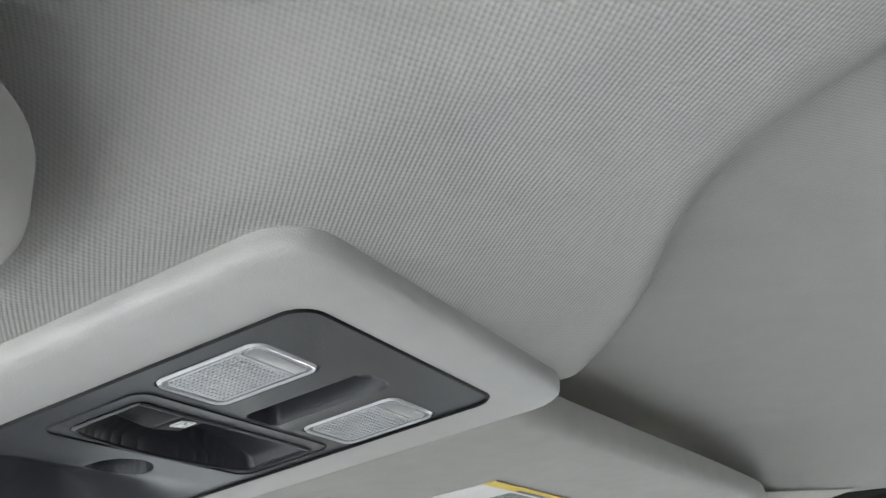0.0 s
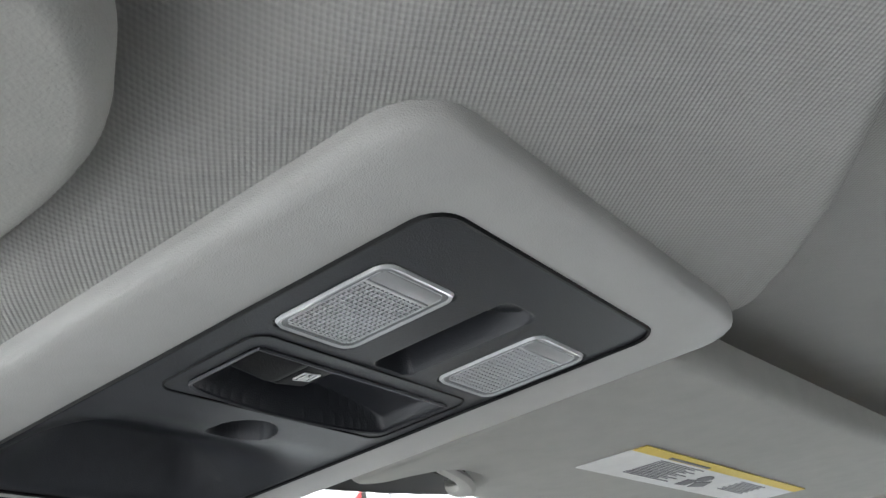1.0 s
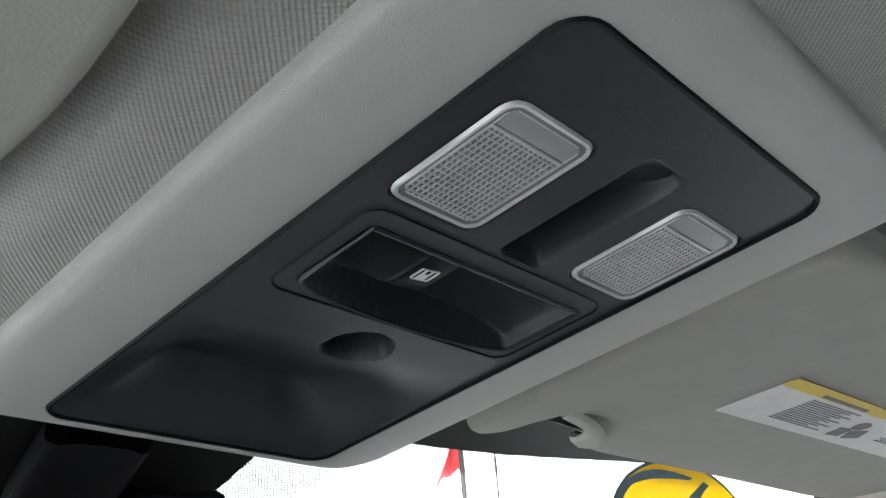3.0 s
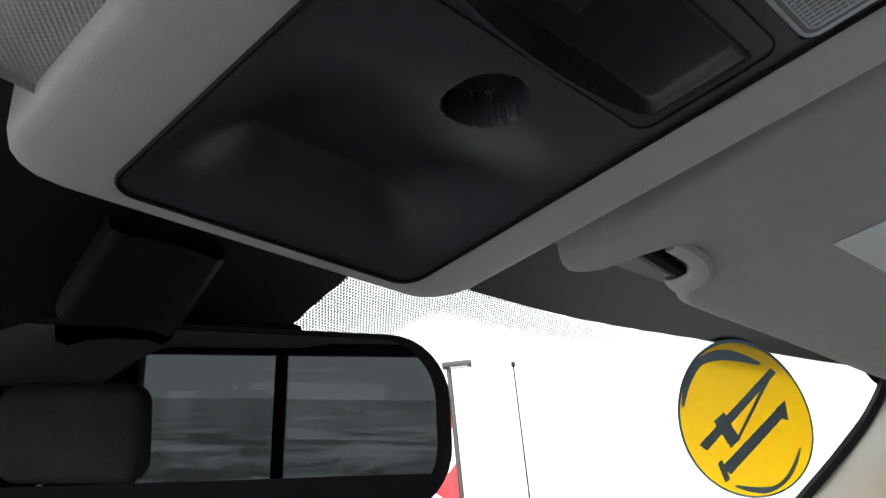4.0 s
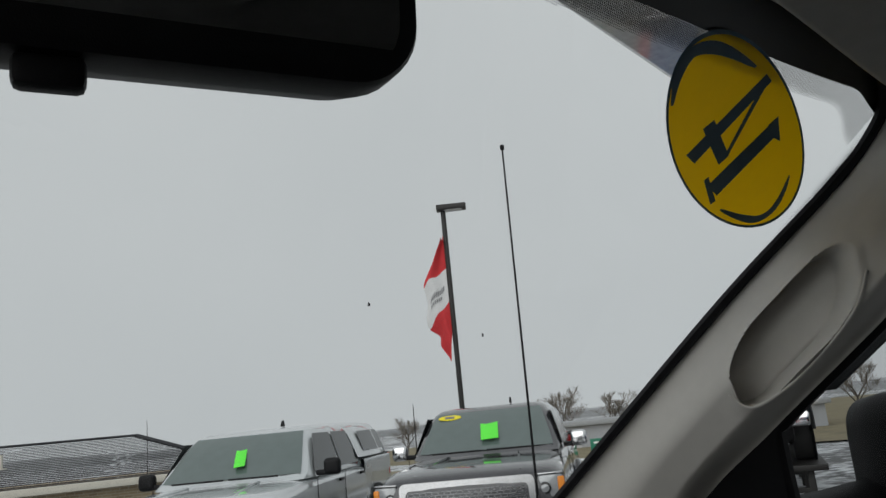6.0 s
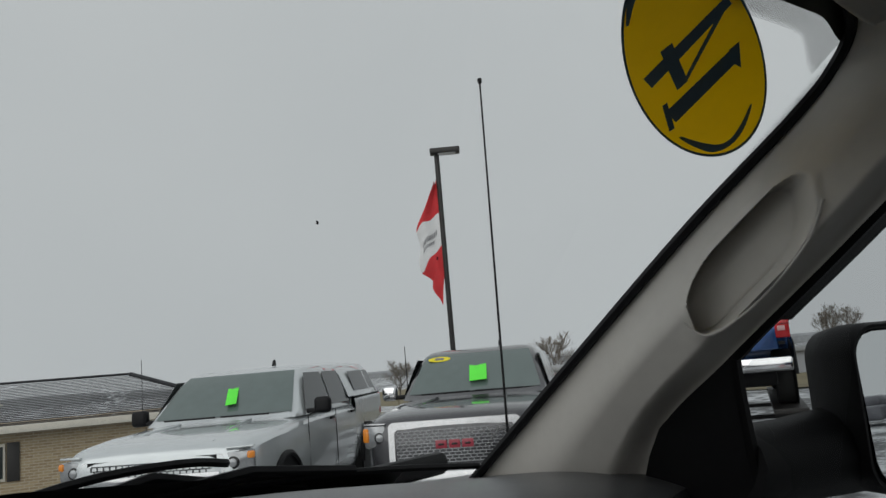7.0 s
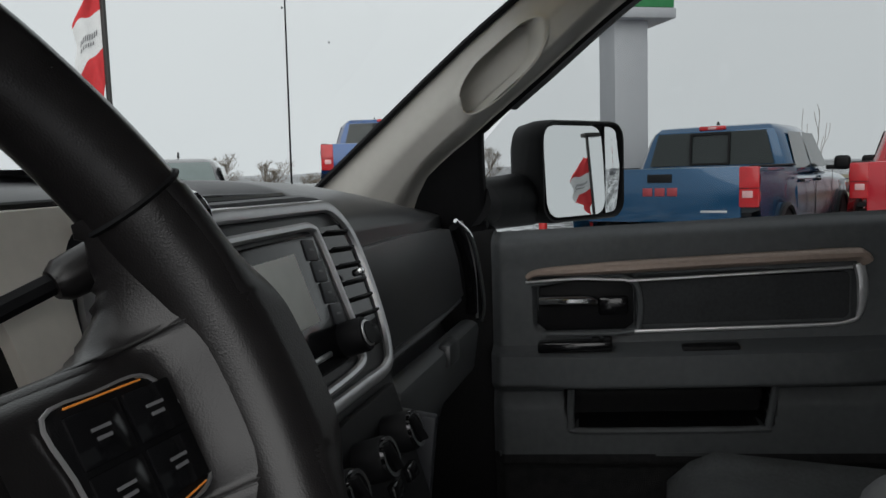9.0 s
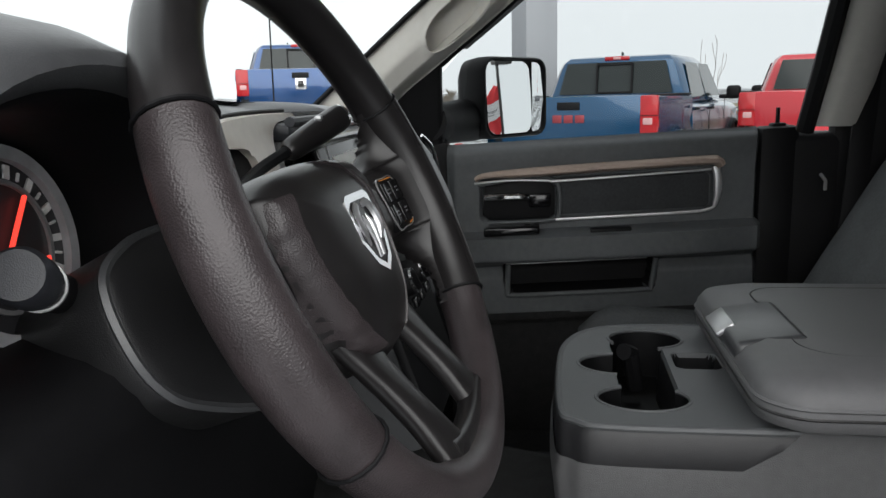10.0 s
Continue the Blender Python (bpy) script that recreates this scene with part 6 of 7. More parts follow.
    for f in (0.10, 0.3, 0.5, 0.75, 0.90):
        yf, hw = next(((y0 + (y1 - y0) * (f - f0) / (f1 - f0), h0 + (h1 - h0) * (f - f0) / (f1 - f0)) for (f0, y0, _, h0), (f1, y1, _, h1) in zip(lv, lv[1:]) if f0 <= f <= f1))
        row = []
        for u in (-1, -0.8, -0.5, 0, 0.5, 0.8, 1):
            drop = 0.05 * (1 - min(1.0, abs(u) * 0.9 / 0.86))
            row.append((u * hw * X * 0.90, yf + drop + 0.010 - 0.025 * smooth(0.75, 1.0, abs(u)), zb + (zt - zb) * f + 0.008))
        ws.append(row)
    wn_ = p("windscreen", grid(ws), glassy, lab="windscreen")
    for s in (-1, 1):
        p("wiper", box((0.6, 0.015, 0.02), (s * 0.33, 1.37, 1.335), 0.004, (0, 0, s * 4)), BLACK, wn_)
    for s in (-1, 1):
        for y0, y1, y2, y3 in ((1.04, 0.66, -0.03, -0.03), (-0.11, -0.11, -1.00, -0.84)):
            o = 0.006
            pts = []
            for y, f in ((y0, 0.10), (y1, 0.84), (y3, 0.84), (y2, 0.10)):
                hw = (0.945 - 0.175 * max(0, (f - 0.05))) * X + o
                pts.append((s * hw, y, zb + (zt - zb) * f))
            sw_ = p("side_window", quad(pts), CAR_GLASS, lab="dark side window", sm=0)
        p("door_handle", box((0.03, 0.16, 0.035), (s * 1.0 * X, 0.12, 1.17), 0.008), BLACK if front != "dark" else CHROME)
        p("door_handle", box((0.03, 0.16, 0.035), (s * 1.0 * X, -0.93, 1.18), 0.008), BLACK if front != "dark" else CHROME)
        p("door_seam", box((0.006, 0.01, 0.72), (s * 0.997 * X, -0.06, 0.92)), BLACK)
        p("door_seam", box((0.006, 0.01, 0.72), (s * 0.997 * X, 1.12, 0.92)), BLACK)
        mr = p("door_mirror", box((0.20, 0.13, 0.19), (s * 1.14 * X, 0.98, 1.37), 0.05, seg=3), CHROME if front == "dark" else BLACK, lab="door mirror")
        p("mirror_arm", box((0.14, 0.07, 0.06), (s * 1.01 * X, 0.98, 1.31), 0.02), BLACK, mr)
        for y in (1.95, -1.80):
            tw = p("wheel", cyl(0.40, 0.27, (s * 0.86 * X, y, 0.40), (0, 90, 0), n=32, bevel=0.04), TYRE, lab="black tyre on an alloy rim")
            p("rim", cyl(0.26, 0.03, (s * (0.86 * X + 0.125), y, 0.40), (0, 90, 0), n=24, bevel=0.01), SATIN, tw)
            arch = [(s * (1.005 * X + 0.008), y + 0.50 * math.cos(q), 0.44 + 0.50 * math.sin(q)) for q in [math.pi * k / 16 for k in range(17)]]
            p("wheel_arch", tube(arch, 0.035, 6), BLACK if front != "dark" else paint)
            # added black disc stands for the shade inside the arch
            p("arch_dark", cyl(0.47, 0.02, (s * 1.0 * X, y, 0.45), (0, 90, 0), n=28), BLACK)
    rw = [(-0.74, 1.39), (0.74, 1.39), (0.64, 1.785), (-0.64, 1.785)]
    rear = p("rear_window", grid([[(x * X, cab_rear - 0.022 + 0.19 * (z - 1.38) * 0.62, z) for x, z in rw[:2]], [(x * X, cab_rear - 0.022 + 0.19 * (z - 1.38) * 0.62, z) for x, z in (rw[3], rw[2])]]), CAR_GLASS, lab="dark rear window", sm=0)
    part("slider_frame", ring(rrect(-0.24, 1.395, 0.24, 1.78, 0.02), rrect(-0.215, 1.415, 0.215, 1.75, 0.02), -0.01, 0.010), BLACK, rear, matrix=Matrix(((1, 0, 0, 0), (0, 0.11, -1, cab_rear - 0.19), (0, 1, 0, 0), (0, 0, 0, 1))))
    bk = p("brake_light", box((0.32, 0.04, 0.05), (0, cab_rear + 0.11, 1.835), 0.012), TAIL_R, lab="red high brake light")
    p("light_core", box((0.10, 0.045, 0.03), (0, cab_rear + 0.107, 1.835), 0.006), TAIL_W, bk)
    fin = p("roof_aerial", prism([(-0.07, 0), (0.05, 0), (0.03, 0.03), (-0.01, 0.075), (-0.04, 0.08)], -0.012, 0.012, 0.004), BLACK)
    fin.matrix_basis = pose(-0.25, 0.1, 1.885, 90, 0, 90)
    # front
    chrome = TRUCK_CHROME
    if front == "dark":
        gr = p("grille", ring(rrect(-0.70 * X, 0.60, 0.70 * X, 1.12, 0.06), rrect(-0.635 * X, 0.65, 0.635 * X, 1.045, 0.05), -0.03, 0.03), chrome, lab="chrome grille frame")
    else:
        gr = p("grille", ring(rrect(-0.72 * X, 0.62, 0.72 * X, 1.065, 0.05), rrect(-0.69 * X, 0.65, 0.69 * X, 1.035, 0.04), -0.03, 0.02), chrome, lab="thin chrome grille frame")
    GM = Matrix(((1, 0, 0, 0), (0, -0.06, -1, 2.93), (0, 1, 0, 0), (0, 0, 0, 1))) @ Matrix.Rotation(math.pi, 4, "Y")
    gr.data.transform(GM)
    p("grille_backing", box((1.3 * X, 0.02, 0.42), (0, 2.884, 0.85)), BLACK, gr)
    bm = bmesh.new()
    nrow = 11 if front == "dark" else 9
    for k in range(nrow):
        z = 0.69 + 0.33 * k / (nrow - 1)
        bm = box((1.2 * X, 0.012, 0.010), (0, 2.902, z), bm=bm)
        if k < nrow - 1:
            for i in range(-9, 10):
                bm = box((0.010, 0.012, 0.33 / (nrow - 1)), ((i + 0.5 * (k % 2)) * 0.064 * X, 2.902, z + 0.165 / (nrow - 1)), bm=bm)
    p("grille_mesh", bm, chrome if front == "dark" else SLATE, gr, "chrome honeycomb mesh" if front == "dark" else "black mesh", sm=0)
    if front == "dark":
        for k in range(3):
            gb = p("badge_letter_bar", box((0.12, 0.02, 0.085), (0.14 - 0.14 * k, 2.912, 0.87), 0.008), mat("red_grille_badge", (0.30, 0.03, 0.05), 0.3), gr, "dark red badge block")
            p("badge_core", box((0.06, 0.024, 0.022), (0.14 - 0.14 * k, 2.914, 0.87), 0.004), GLOSSBLACK, gr)
    else:
        p("grille_bar", box((1.36 * X, 0.05, 0.10), (0, 2.89, 0.86), 0.02), chrome, gr, "silver centre bar")
        em = p("gold_emblem", box((0.24, 0.03, 0.07), (0, 2.925, 0.86), 0.01), mat("gold_badge", (0.62, 0.42, 0.06), 0.3, metal=0.5), gr, "gold emblem")
        p("emblem_cross", box((0.10, 0.03, 0.10), (0, 2.923, 0.86), 0.01), mat("gold_badge_core", (0.62, 0.42, 0.06), 0.3, metal=0.5), gr)
    for s in (-1, 1):
        tall = 0.24 if front == "dark" else 0.19
        hl = p("headlight", box((0.26 * X, 0.16, tall), (s * 0.845 * X, 2.78, 0.98), 0.03, (0, 0, -s * 14)), LAMP_CLEAR, lab="clear headlight with an amber corner")
        p("amber_corner", box((0.075, 0.16, 0.15 if front == "dark" else 0.07), (s * 0.935 * X, 2.77, 1.0 if front == "dark" else 1.03), 0.02, (0, 0, -s * 24)), AMBER, hl)
        p("projector", cyl(0.06, 0.04, (s * 0.80 * X, 2.865, 0.97), (90, 0, 0), n=20, bevel=0.01), GLOSSBLACK, hl)
        p("projector_lens", cyl(0.042, 0.05, (s * 0.80 * X, 2.87, 0.97), (90, 0, 0), n=20, bevel=0.01), LAMP_CLEAR, hl)
        p("light_brow", box((0.26 * X, 0.1, 0.02), (s * 0.85 * X, 2.80, 1.108), 0.008, (0, 0, -s * 14)), chrome if front == "dark" else paint, hl)
        p("hood_crease", tube([(s * 0.42 * X, 1.42, 1.285), (s * 0.50 * X, 2.2, 1.245), (s * 0.56 * X, 2.75, 1.165)], 0.014, 6), paint)
    p("front_bumper", box((1.94 * X, 0.22, 0.26), (0, 2.90, 0.50), 0.06, seg=3), chrome, lab="chrome front bumper")
    p("air_dam", box((1.4 * X, 0.1, 0.1), (0, 2.93, 0.50), 0.02), BLACK)
    if front:
        p("price_card", price_slab(*((0.22, 5) if front == "dark" else (0.13, 13))), GREEN_TAG, wn_, "neon green price card")
    if cap:
        rows = []
        for y, hw, zt_ in ((cab_rear + 0.20, 0.88, 1.845), (cab_rear - 0.03, 0.90, 1.865), (-1.8, 0.90, 1.89), (-2.6, 0.89, 1.88), (-2.72, 0.86, 1.84)):
            half = [(0, zt_ + 0.02), (hw * 0.6, zt_ + 0.01), (hw * 0.82, zt_ - 0.03), (hw * 0.93, zt_ - 0.14), (hw * 1.08, 1.38)]
            rows.append([(x, y, z) for x, z in half[::-1]] + [(-x, y, z) for x, z in half[1:]])
        rows.append([(x * 1.0, -2.86, min(z, 1.38)) for x, y, z in rows[-1]])
        shell = p("cap_shell", grid(rows), paint, lab="painted bed cap")
        for s in (-1, 1):
            pts = [(s * 0.952, cab_rear - 0.15, 1.46), (s * 0.862, cab_rear - 0.12, 1.74), (s * 0.862, -2.1, 1.75), (s * 0.952, -2.2, 1.46)]
            p("cap_window", quad(pts), CAR_GLASS, shell, "dark side window", sm=0)
            pts = [(s * 0.952, -2.27, 1.46), (s * 0.862, -2.17, 1.75), (s * 0.858, -2.50, 1.74), (s * 0.948, -2.62, 1.46)]
            p("cap_window", quad(pts), CAR_GLASS, shell, "dark side window", sm=0)
    car.matrix_basis = place
    return car


def price_slab(w, lean):
    b = box((w, 0.50, 0.008), (0, 0, 0), 0.003)
    bmesh.ops.transform(b, matrix=pose(-0.04, 0.985, 1.585, -30.3, 0, 0) @ pose(0, 0, 0, 0, 0, lean), verts=b.verts)
    return b


def paint(name, base, metal=0.35):
    return mat(name, base, 0.22, metal=metal, spot=0.03, scale=1.5, coat=0.9)


dark = pickup("dark grey pickup with a chrome honeycomb grille facing the lot", paint("dark_grey_paint", (0.045, 0.045, 0.05)), pose(8.93, 6.35, -0.07, 0, 0, 118.3), front="dark", glassy=CAR_GLASS_G)
oval_s = part("year_sticker", cyl(0.1, 0.006, (0, 0, 0), n=24), mat("yellow_sticker", (0.8, 0.68, 0.02), 0.5), dark, "yellow oval year sticker", matrix=Matrix(((1.5, 0, 0, 0.50), (0, 0.52, 0.5, 0.715), (0, -0.30, 0.85, 1.755), (0, 0, 0, 1))))
part("sticker_bar", box((0.12, 0.05, 0.01)), INK, oval_s, matrix=Matrix(((1, 0, 0, 0.50), (0, 0.86, 0.5, 0.72), (0, -0.5, 0.86, 1.757), (0, 0, 0, 1))))
pickup("silver pickup with a matching bed cap", paint("silver_paint", (0.56, 0.59, 0.60), 0.4), pose(6.54, 8.31, -0.10, 0, 0, 121.1), front="light", cap=True, glassy=CAR_GLASS_G)
pickup("dark blue pickup parked tail towards the lot", paint("dark_blue_paint", (0.006, 0.06, 0.14)), pose(10.55, -1.28, 0.10, 0, 0, -110.5))
pickup("bright red pickup parked tail towards the lot", paint("bright_red_paint", (0.50, 0.02, 0.03), 0.1), pose(11.41, -4.18, 0.10, 0, 0, -109.0))
RAMZ = 0.62
pickup("bright blue pickup raised on a display ramp", paint("bright_blue_paint", (0.009, 0.055, 0.18)), pose(13.75, 4.65, RAMZ, 0, 0, -72.7), tail="ram")
ramp = thing("display_ramp", "dark steel display ramp under the blue pickup", "ramp")
RP = pose(13.75, 4.65, 0, 0, 0, -72.7)
gz = ground_z(13.75, 4.65)
for s in (-0.86, 0.86):
    part("runway", box((0.45, 5.6, 0.08), (s, 0, RAMZ - 0.04), 0.01), STEEL_D, ramp, matrix=RP)
    for y in (-2.6, -0.9, 0.9, 2.6):
        part("leg", box((0.09, 0.09, RAMZ - 0.08 - gz), (s, y, (RAMZ - 0.08 + gz) / 2), 0.006), STEEL_D, ramp, matrix=RP)
for y in (-2.6, 0, 2.6):
    part("cross_bar", box((1.8, 0.07, 0.07), (0, y, RAMZ * 0.45), 0.006), STEEL_D, ramp, matrix=RP)

# ---- lamp post with flag, and its twin behind ----


def flag_post(x, y, zb, zt, heading, label, flag_top, flag_len, droop):
    post = thing("lamp_post", label, "lamp post", "lamp posts of the lot")
    part("pole", box((0.13, 0.13, zt - zb), (x, y, (zt + zb) / 2), 0.015), STEEL_D, post, "square dark steel pole")
    part("base", box((0.4, 0.4, 0.5), (x, y, zb + 0.25), 0.03), mat("concrete_base", (0.35, 0.35, 0.34), 0.9), post)
    hm = pose(x, y, zt, 0, 0, heading)
    head = part("lamp_head", prism([(-0.22, -0.2), (0.80, -0.2), (0.80, 0.2), (-0.22, 0.2)], 0.0, 0.20, 0.05), STEEL_D, post, "flat dark lamp head", matrix=hm)
    part("lamp_glass", box((0.6, 0.3, 0.02), (0.35, 0, -0.005), 0.004), LENS, head, matrix=hm)
    fl = thing("pole_flag", "red and white banner flag hanging limp from the pole", "flag", "banner flags")
    fm = pose(x, y, 0, 0, 0, heading)

    def cloth(s, t):
        """s across from the pole, t down the hoist."""
        w = droop * (0.10 + 0.90 * smooth(-0.05, 0.36, t)) * (1 - 0.45 * smooth(0.69, 0.78, t) - 0.35 * smooth(0.82, 1.0, t)) * (1 + 0.06 * math.sin(23 * t))
        return (-0.07 - s * w, 0.16 * math.sin(5.5 * s + 3 * t) * s, flag_top - flag_len * (0.80 * t + 0.20 * s * (0.3 + t)) + 0.10 * math.sin(9 * s + 4 * t) * s)
    for name, t0, t1, m_, lab in (("red_band", 0.0, 0.36, FLAG_R, "red cloth band"), ("white_band", 0.36, 0.70, FLAG_W, "white cloth band"), ("red_band", 0.70, 1.0, FLAG_R, "red cloth band")):
        band = part(name, grid([[cloth(i / 14, t0 + (t1 - t0) * k / 12) for i in range(15)] for k in range(13)]), m_, fl, lab, matrix=fm.copy(), smooth=80)
        if name == "white_band":
            for r, (s0, s1) in enumerate(((0.18, 0.85), (0.30, 0.80))):
                b2 = bmesh.new()
                for k in range(8 - 2 * r):
                    sa = s0 + (s1 - s0) * k / (8 - 2 * r)
                    sb = sa + 0.05
                    tt = 0.50 + 0.075 * r
                    th = 0.05 - 0.02 * r
                    c4 = [cloth(sa, tt), cloth(sb, tt), cloth(sb, tt + th), cloth(sa, tt + th)]
                    b2 = grid([[Vector(c4[0]) + Vector((0, e, 0)), Vector(c4[1]) + Vector((0, e, 0))] for e in (-0.02,)] + [[Vector(c4[3]) + Vector((0, -0.02, 0)), Vector(c4[2]) + Vector((0, -0.02, 0))]], bm=b2)
                    b2 = grid([[Vector(c4[0]) + Vector((0, 0.02, 0)), Vector(c4[1]) + Vector((0, 0.02, 0))], [Vector(c4[3]) + Vector((0, 0.02, 0)), Vector(c4[2]) + Vector((0, 0.02, 0))]], bm=b2)
                part("print_bars", b2, INK, band, "dark printed bars", matrix=fm.copy(), smooth=0)
    return post


flag_post(20.3, 15.75, ground_z(20.3, 15.75), 8.72, -53, "square dark lamp post with a flat head and a flag", 7.9, 4.1, 0.78)
flag_post(11.8, -36.5, ground_z(11.8, -36.5), 5.5, -20, "square dark lamp post with a banner behind the truck", 4.6, 2.9, 1.15)

# ---- pylon sign ----
pylon = thing("pylon_sign", "pale grey clad pylon sign column with a green sign box", "sign")
PM = pose(12.35, 0.22, ground_z(12.35, 0.22), 0, 0, 28)
part("column", box((0.56, 0.56, 4.2), (0, 0, 2.1), 0.01), COL_W, pylon, "pale grey clad column", matrix=PM)
part("soffit", box((1.5, 1.1, 0.16), (0.25, -0.1, 3.72), 0.02), COL_W, pylon, "white lower edge of the sign", matrix=PM)
part("sign_box", box((1.46, 1.06, 1.9), (0.25, -0.1, 4.75), 0.03), GREEN, pylon, "green sign box", matrix=PM)
part("sign_mark", box((0.012, 0.5, 0.35), (-0.483, -0.1, 4.2), 0.003), YELLOW, pylon, "yellow sign mark", matrix=PM)
for q in ((8.62, 1.05), (8.66, 0.52)):
    bo = thing("red_bollard", "short red steel bollard on the snowy lot", "bollard", "red bollards")
    part("post", cyl(0.05, 0.85, (q[0], q[1], ground_z(*q) + 0.425), n=16, bevel=0.01), mat("red_post_paint", (0.5, 0.02, 0.02), 0.4), bo)

# ---- building ----
house = thing("single_storey_building", "tan brick building with a low snow-dusted hip roof", "building")
BM_ = pose(15.6, 27.4, -1.95, 0, 0, -30)
L0, D0, EV, RG = 9.0, 8.0, 2.72, 4.30


BRICKWORK = mat("tan_brickwork", (0.34, 0.27, 0.18), 0.85, spot=0.15, scale=2)
nt = BRICKWORK.node_tree
bt, mp, cx_, tc = nt.nodes.new("ShaderNodeTexBrick"), nt.nodes.new("ShaderNodeMapping"), nt.nodes.new("ShaderNodeMapping"), nt.nodes.new("ShaderNodeTexCoord")
mp.inputs["Rotation"].default_value = (0, 0, radians(30))
cx_.inputs["Rotation"].default_value = (radians(-90), 0, 0)
nt.links.new(tc.outputs["Object"], mp.inputs["Vector"])
nt.links.new(mp.outputs[0], cx_.inputs["Vector"])
nt.links.new(cx_.outputs[0], bt.inputs["Vector"])
bt.inputs["Scale"].default_value = 1.0
bt.inputs["Brick Width"].default_value, bt.inputs["Row Height"].default_value, bt.inputs["Mortar Size"].default_value = 0.30, 0.10, 0.012
bt.inputs["Color1"].default_value, bt.inputs["Color2"].default_value, bt.inputs["Mortar"].default_value = (0.36, 0.28, 0.17, 1), (0.27, 0.20, 0.12, 1), (0.42, 0.38, 0.30, 1)
nt.links.new(bt.outputs[0], nt.nodes["Principled BSDF"].inputs["Base Color"])
part("wall", box((2 * L0 - 0.8, D0 - 0.8, EV), (-5.2, 4.0, EV / 2)), BRICKWORK, house, "tan brick wall", matrix=BM_)
ev0, ev1 = -14.4, 4.0
rg0, rg1 = -10.4, 0.0
courses = 26
bm = bmesh.new()
for k in range(courses):
    f0, f1 = k / courses, (k + 1.12) / courses
    rows = []
    for f, dz in ((f0, 0.035), (f1, 0.0)):
        x0, x1 = ev0 + (rg0 - ev0) * f, ev1 + (rg1 - ev1) * f
        rows.append([(x0 + (x1 - x0) * i / 30, 4.0 * f - 0.3 * (1 - f), EV + (RG - EV) * f + dz) for i in range(31)])
    bm = grid(rows, bm=bm)
    rows = []
    for f, dz in ((f0, 0.035), (f1, 0.0)):
        y0, y1 = -0.3 + 4.3 * f, 8.3 - 4.3 * f
        rows.append([(ev1 + (rg1 - ev1) * f, y0 + (y1 - y0) * i / 12, EV + (RG - EV) * f + dz) for i in range(13)])
    bm = grid(rows, bm=bm)
roof_h = part("roof", bm, SHINGLE, house, "grey shingle courses under thin snow", matrix=BM_, smooth=0)
part("ridge_cap", box((10.4, 0.3, 0.1), (-5.2, 4.0, RG + 0.03), 0.03), SHINGLE_D, roof_h, matrix=BM_)
part("ridge_cap", tube([(0.0, 4.0, RG + 0.02), (4.0, -0.3, EV + 0.06)], 0.09, 6), SHINGLE_D, roof_h, matrix=BM_)
vp = part("vent_pipe", cyl(0.06, 0.5, (-4.6, 1.7, 3.75), n=12), FASCIA, roof_h, "pale roof vent pipe", matrix=BM_)
part("pipe_flashing", cyl(0.2, 0.06, (-4.6, 1.7, 3.50), n=12), FASCIA, vp, matrix=BM_)
part("fascia", box((18.4, 0.06, 0.26), (-5.2, -0.33, EV - 0.08), 0.01), FASCIA, house, "cream fascia board", matrix=BM_)
part("fascia", box((0.06, 8.6, 0.26), (4.03, 4.0, EV - 0.08), 0.01), FASCIA, house, "cream fascia board", matrix=BM_)
# the shade below the eaves is put into the soffit's dark colour
part("soffit", box((18.3, 0.75, 0.03), (-5.2, 0.05, EV - 0.2)), STEEL_D, house, "soffit, dark colour for the eaves' shade", matrix=BM_)
for u in (-8.6, -4.75):
    wi = part("window", box((1.2, 0.08, 1.3), (u, 0.36, 1.5), 0.01), FASCIA, house, "cream framed window", matrix=BM_)
    part("pane", box((0.5, 0.05, 1.1), (u - 0.28, 0.33, 1.5), 0.005), CAR_GLASS, wi, matrix=BM_)
    part("pane", box((0.5, 0.05, 1.1), (u + 0.28, 0.33, 1.5), 0.005), CAR_GLASS, wi, matrix=BM_)
    part("shutter", box((0.4, 0.06, 1.35), (u + 0.85, 0.36, 1.5), 0.01), STEEL_D, wi, "dark brown shutter", matrix=BM_)

# far long building and road sign
far_b = thing("long_white_building", "long low pale building beyond the road", "building")
FBM = pose(74, 33, -2.0, 0, 0, -62)
part("wall", box((36, 8, 2.2), (-4, 0, 1.1)), COL_W, far_b, "pale metal wall", matrix=FBM)
part("roof", box((37, 9, 0.5), (-4, 0, 2.45), 0.1), mat("grey_metal_roof", (0.3, 0.31, 0.32), 0.6), far_b, "grey metal roof", matrix=FBM)
for k in range(7):
    part("door", box((1.8, 0.1, 1.6), (-18 + 4.6 * k, -4.04, 0.9)), SATIN, far_b, matrix=FBM)
rs = thing("road_sign", "green road sign on two posts with pale lettering bars", "road sign")
SGM = pose(39.3, 21.0, 0, 0, 0, -62)
sz = ground_z(39.3, 21.0)
part("sign_plate", box((1.5, 0.04, 0.75), (0, 0, -0.30), 0.02), mat("road_sign_green", (0.0, 0.16, 0.09), 0.4), rs, "green plate", matrix=SGM)
for k in range(2):
    part("lettering_bar", box((0.75 - 0.1 * k, 0.01, 0.10), (-0.2, -0.03, -0.14 - 0.30 * k), 0.002), WHITE, rs, "pale unreadable lettering", matrix=SGM)
    part("lettering_bar", box((0.16, 0.01, 0.10), (0.52, -0.03, -0.14 - 0.30 * k), 0.002), WHITE, rs, matrix=SGM)
    part("post", box((0.07, 0.07, 0.0 - sz + 0.02), (-0.5 + k * 1.0, 0.06, (sz - 0.02) / 2), 0.005), STEEL_D, rs, matrix=SGM)
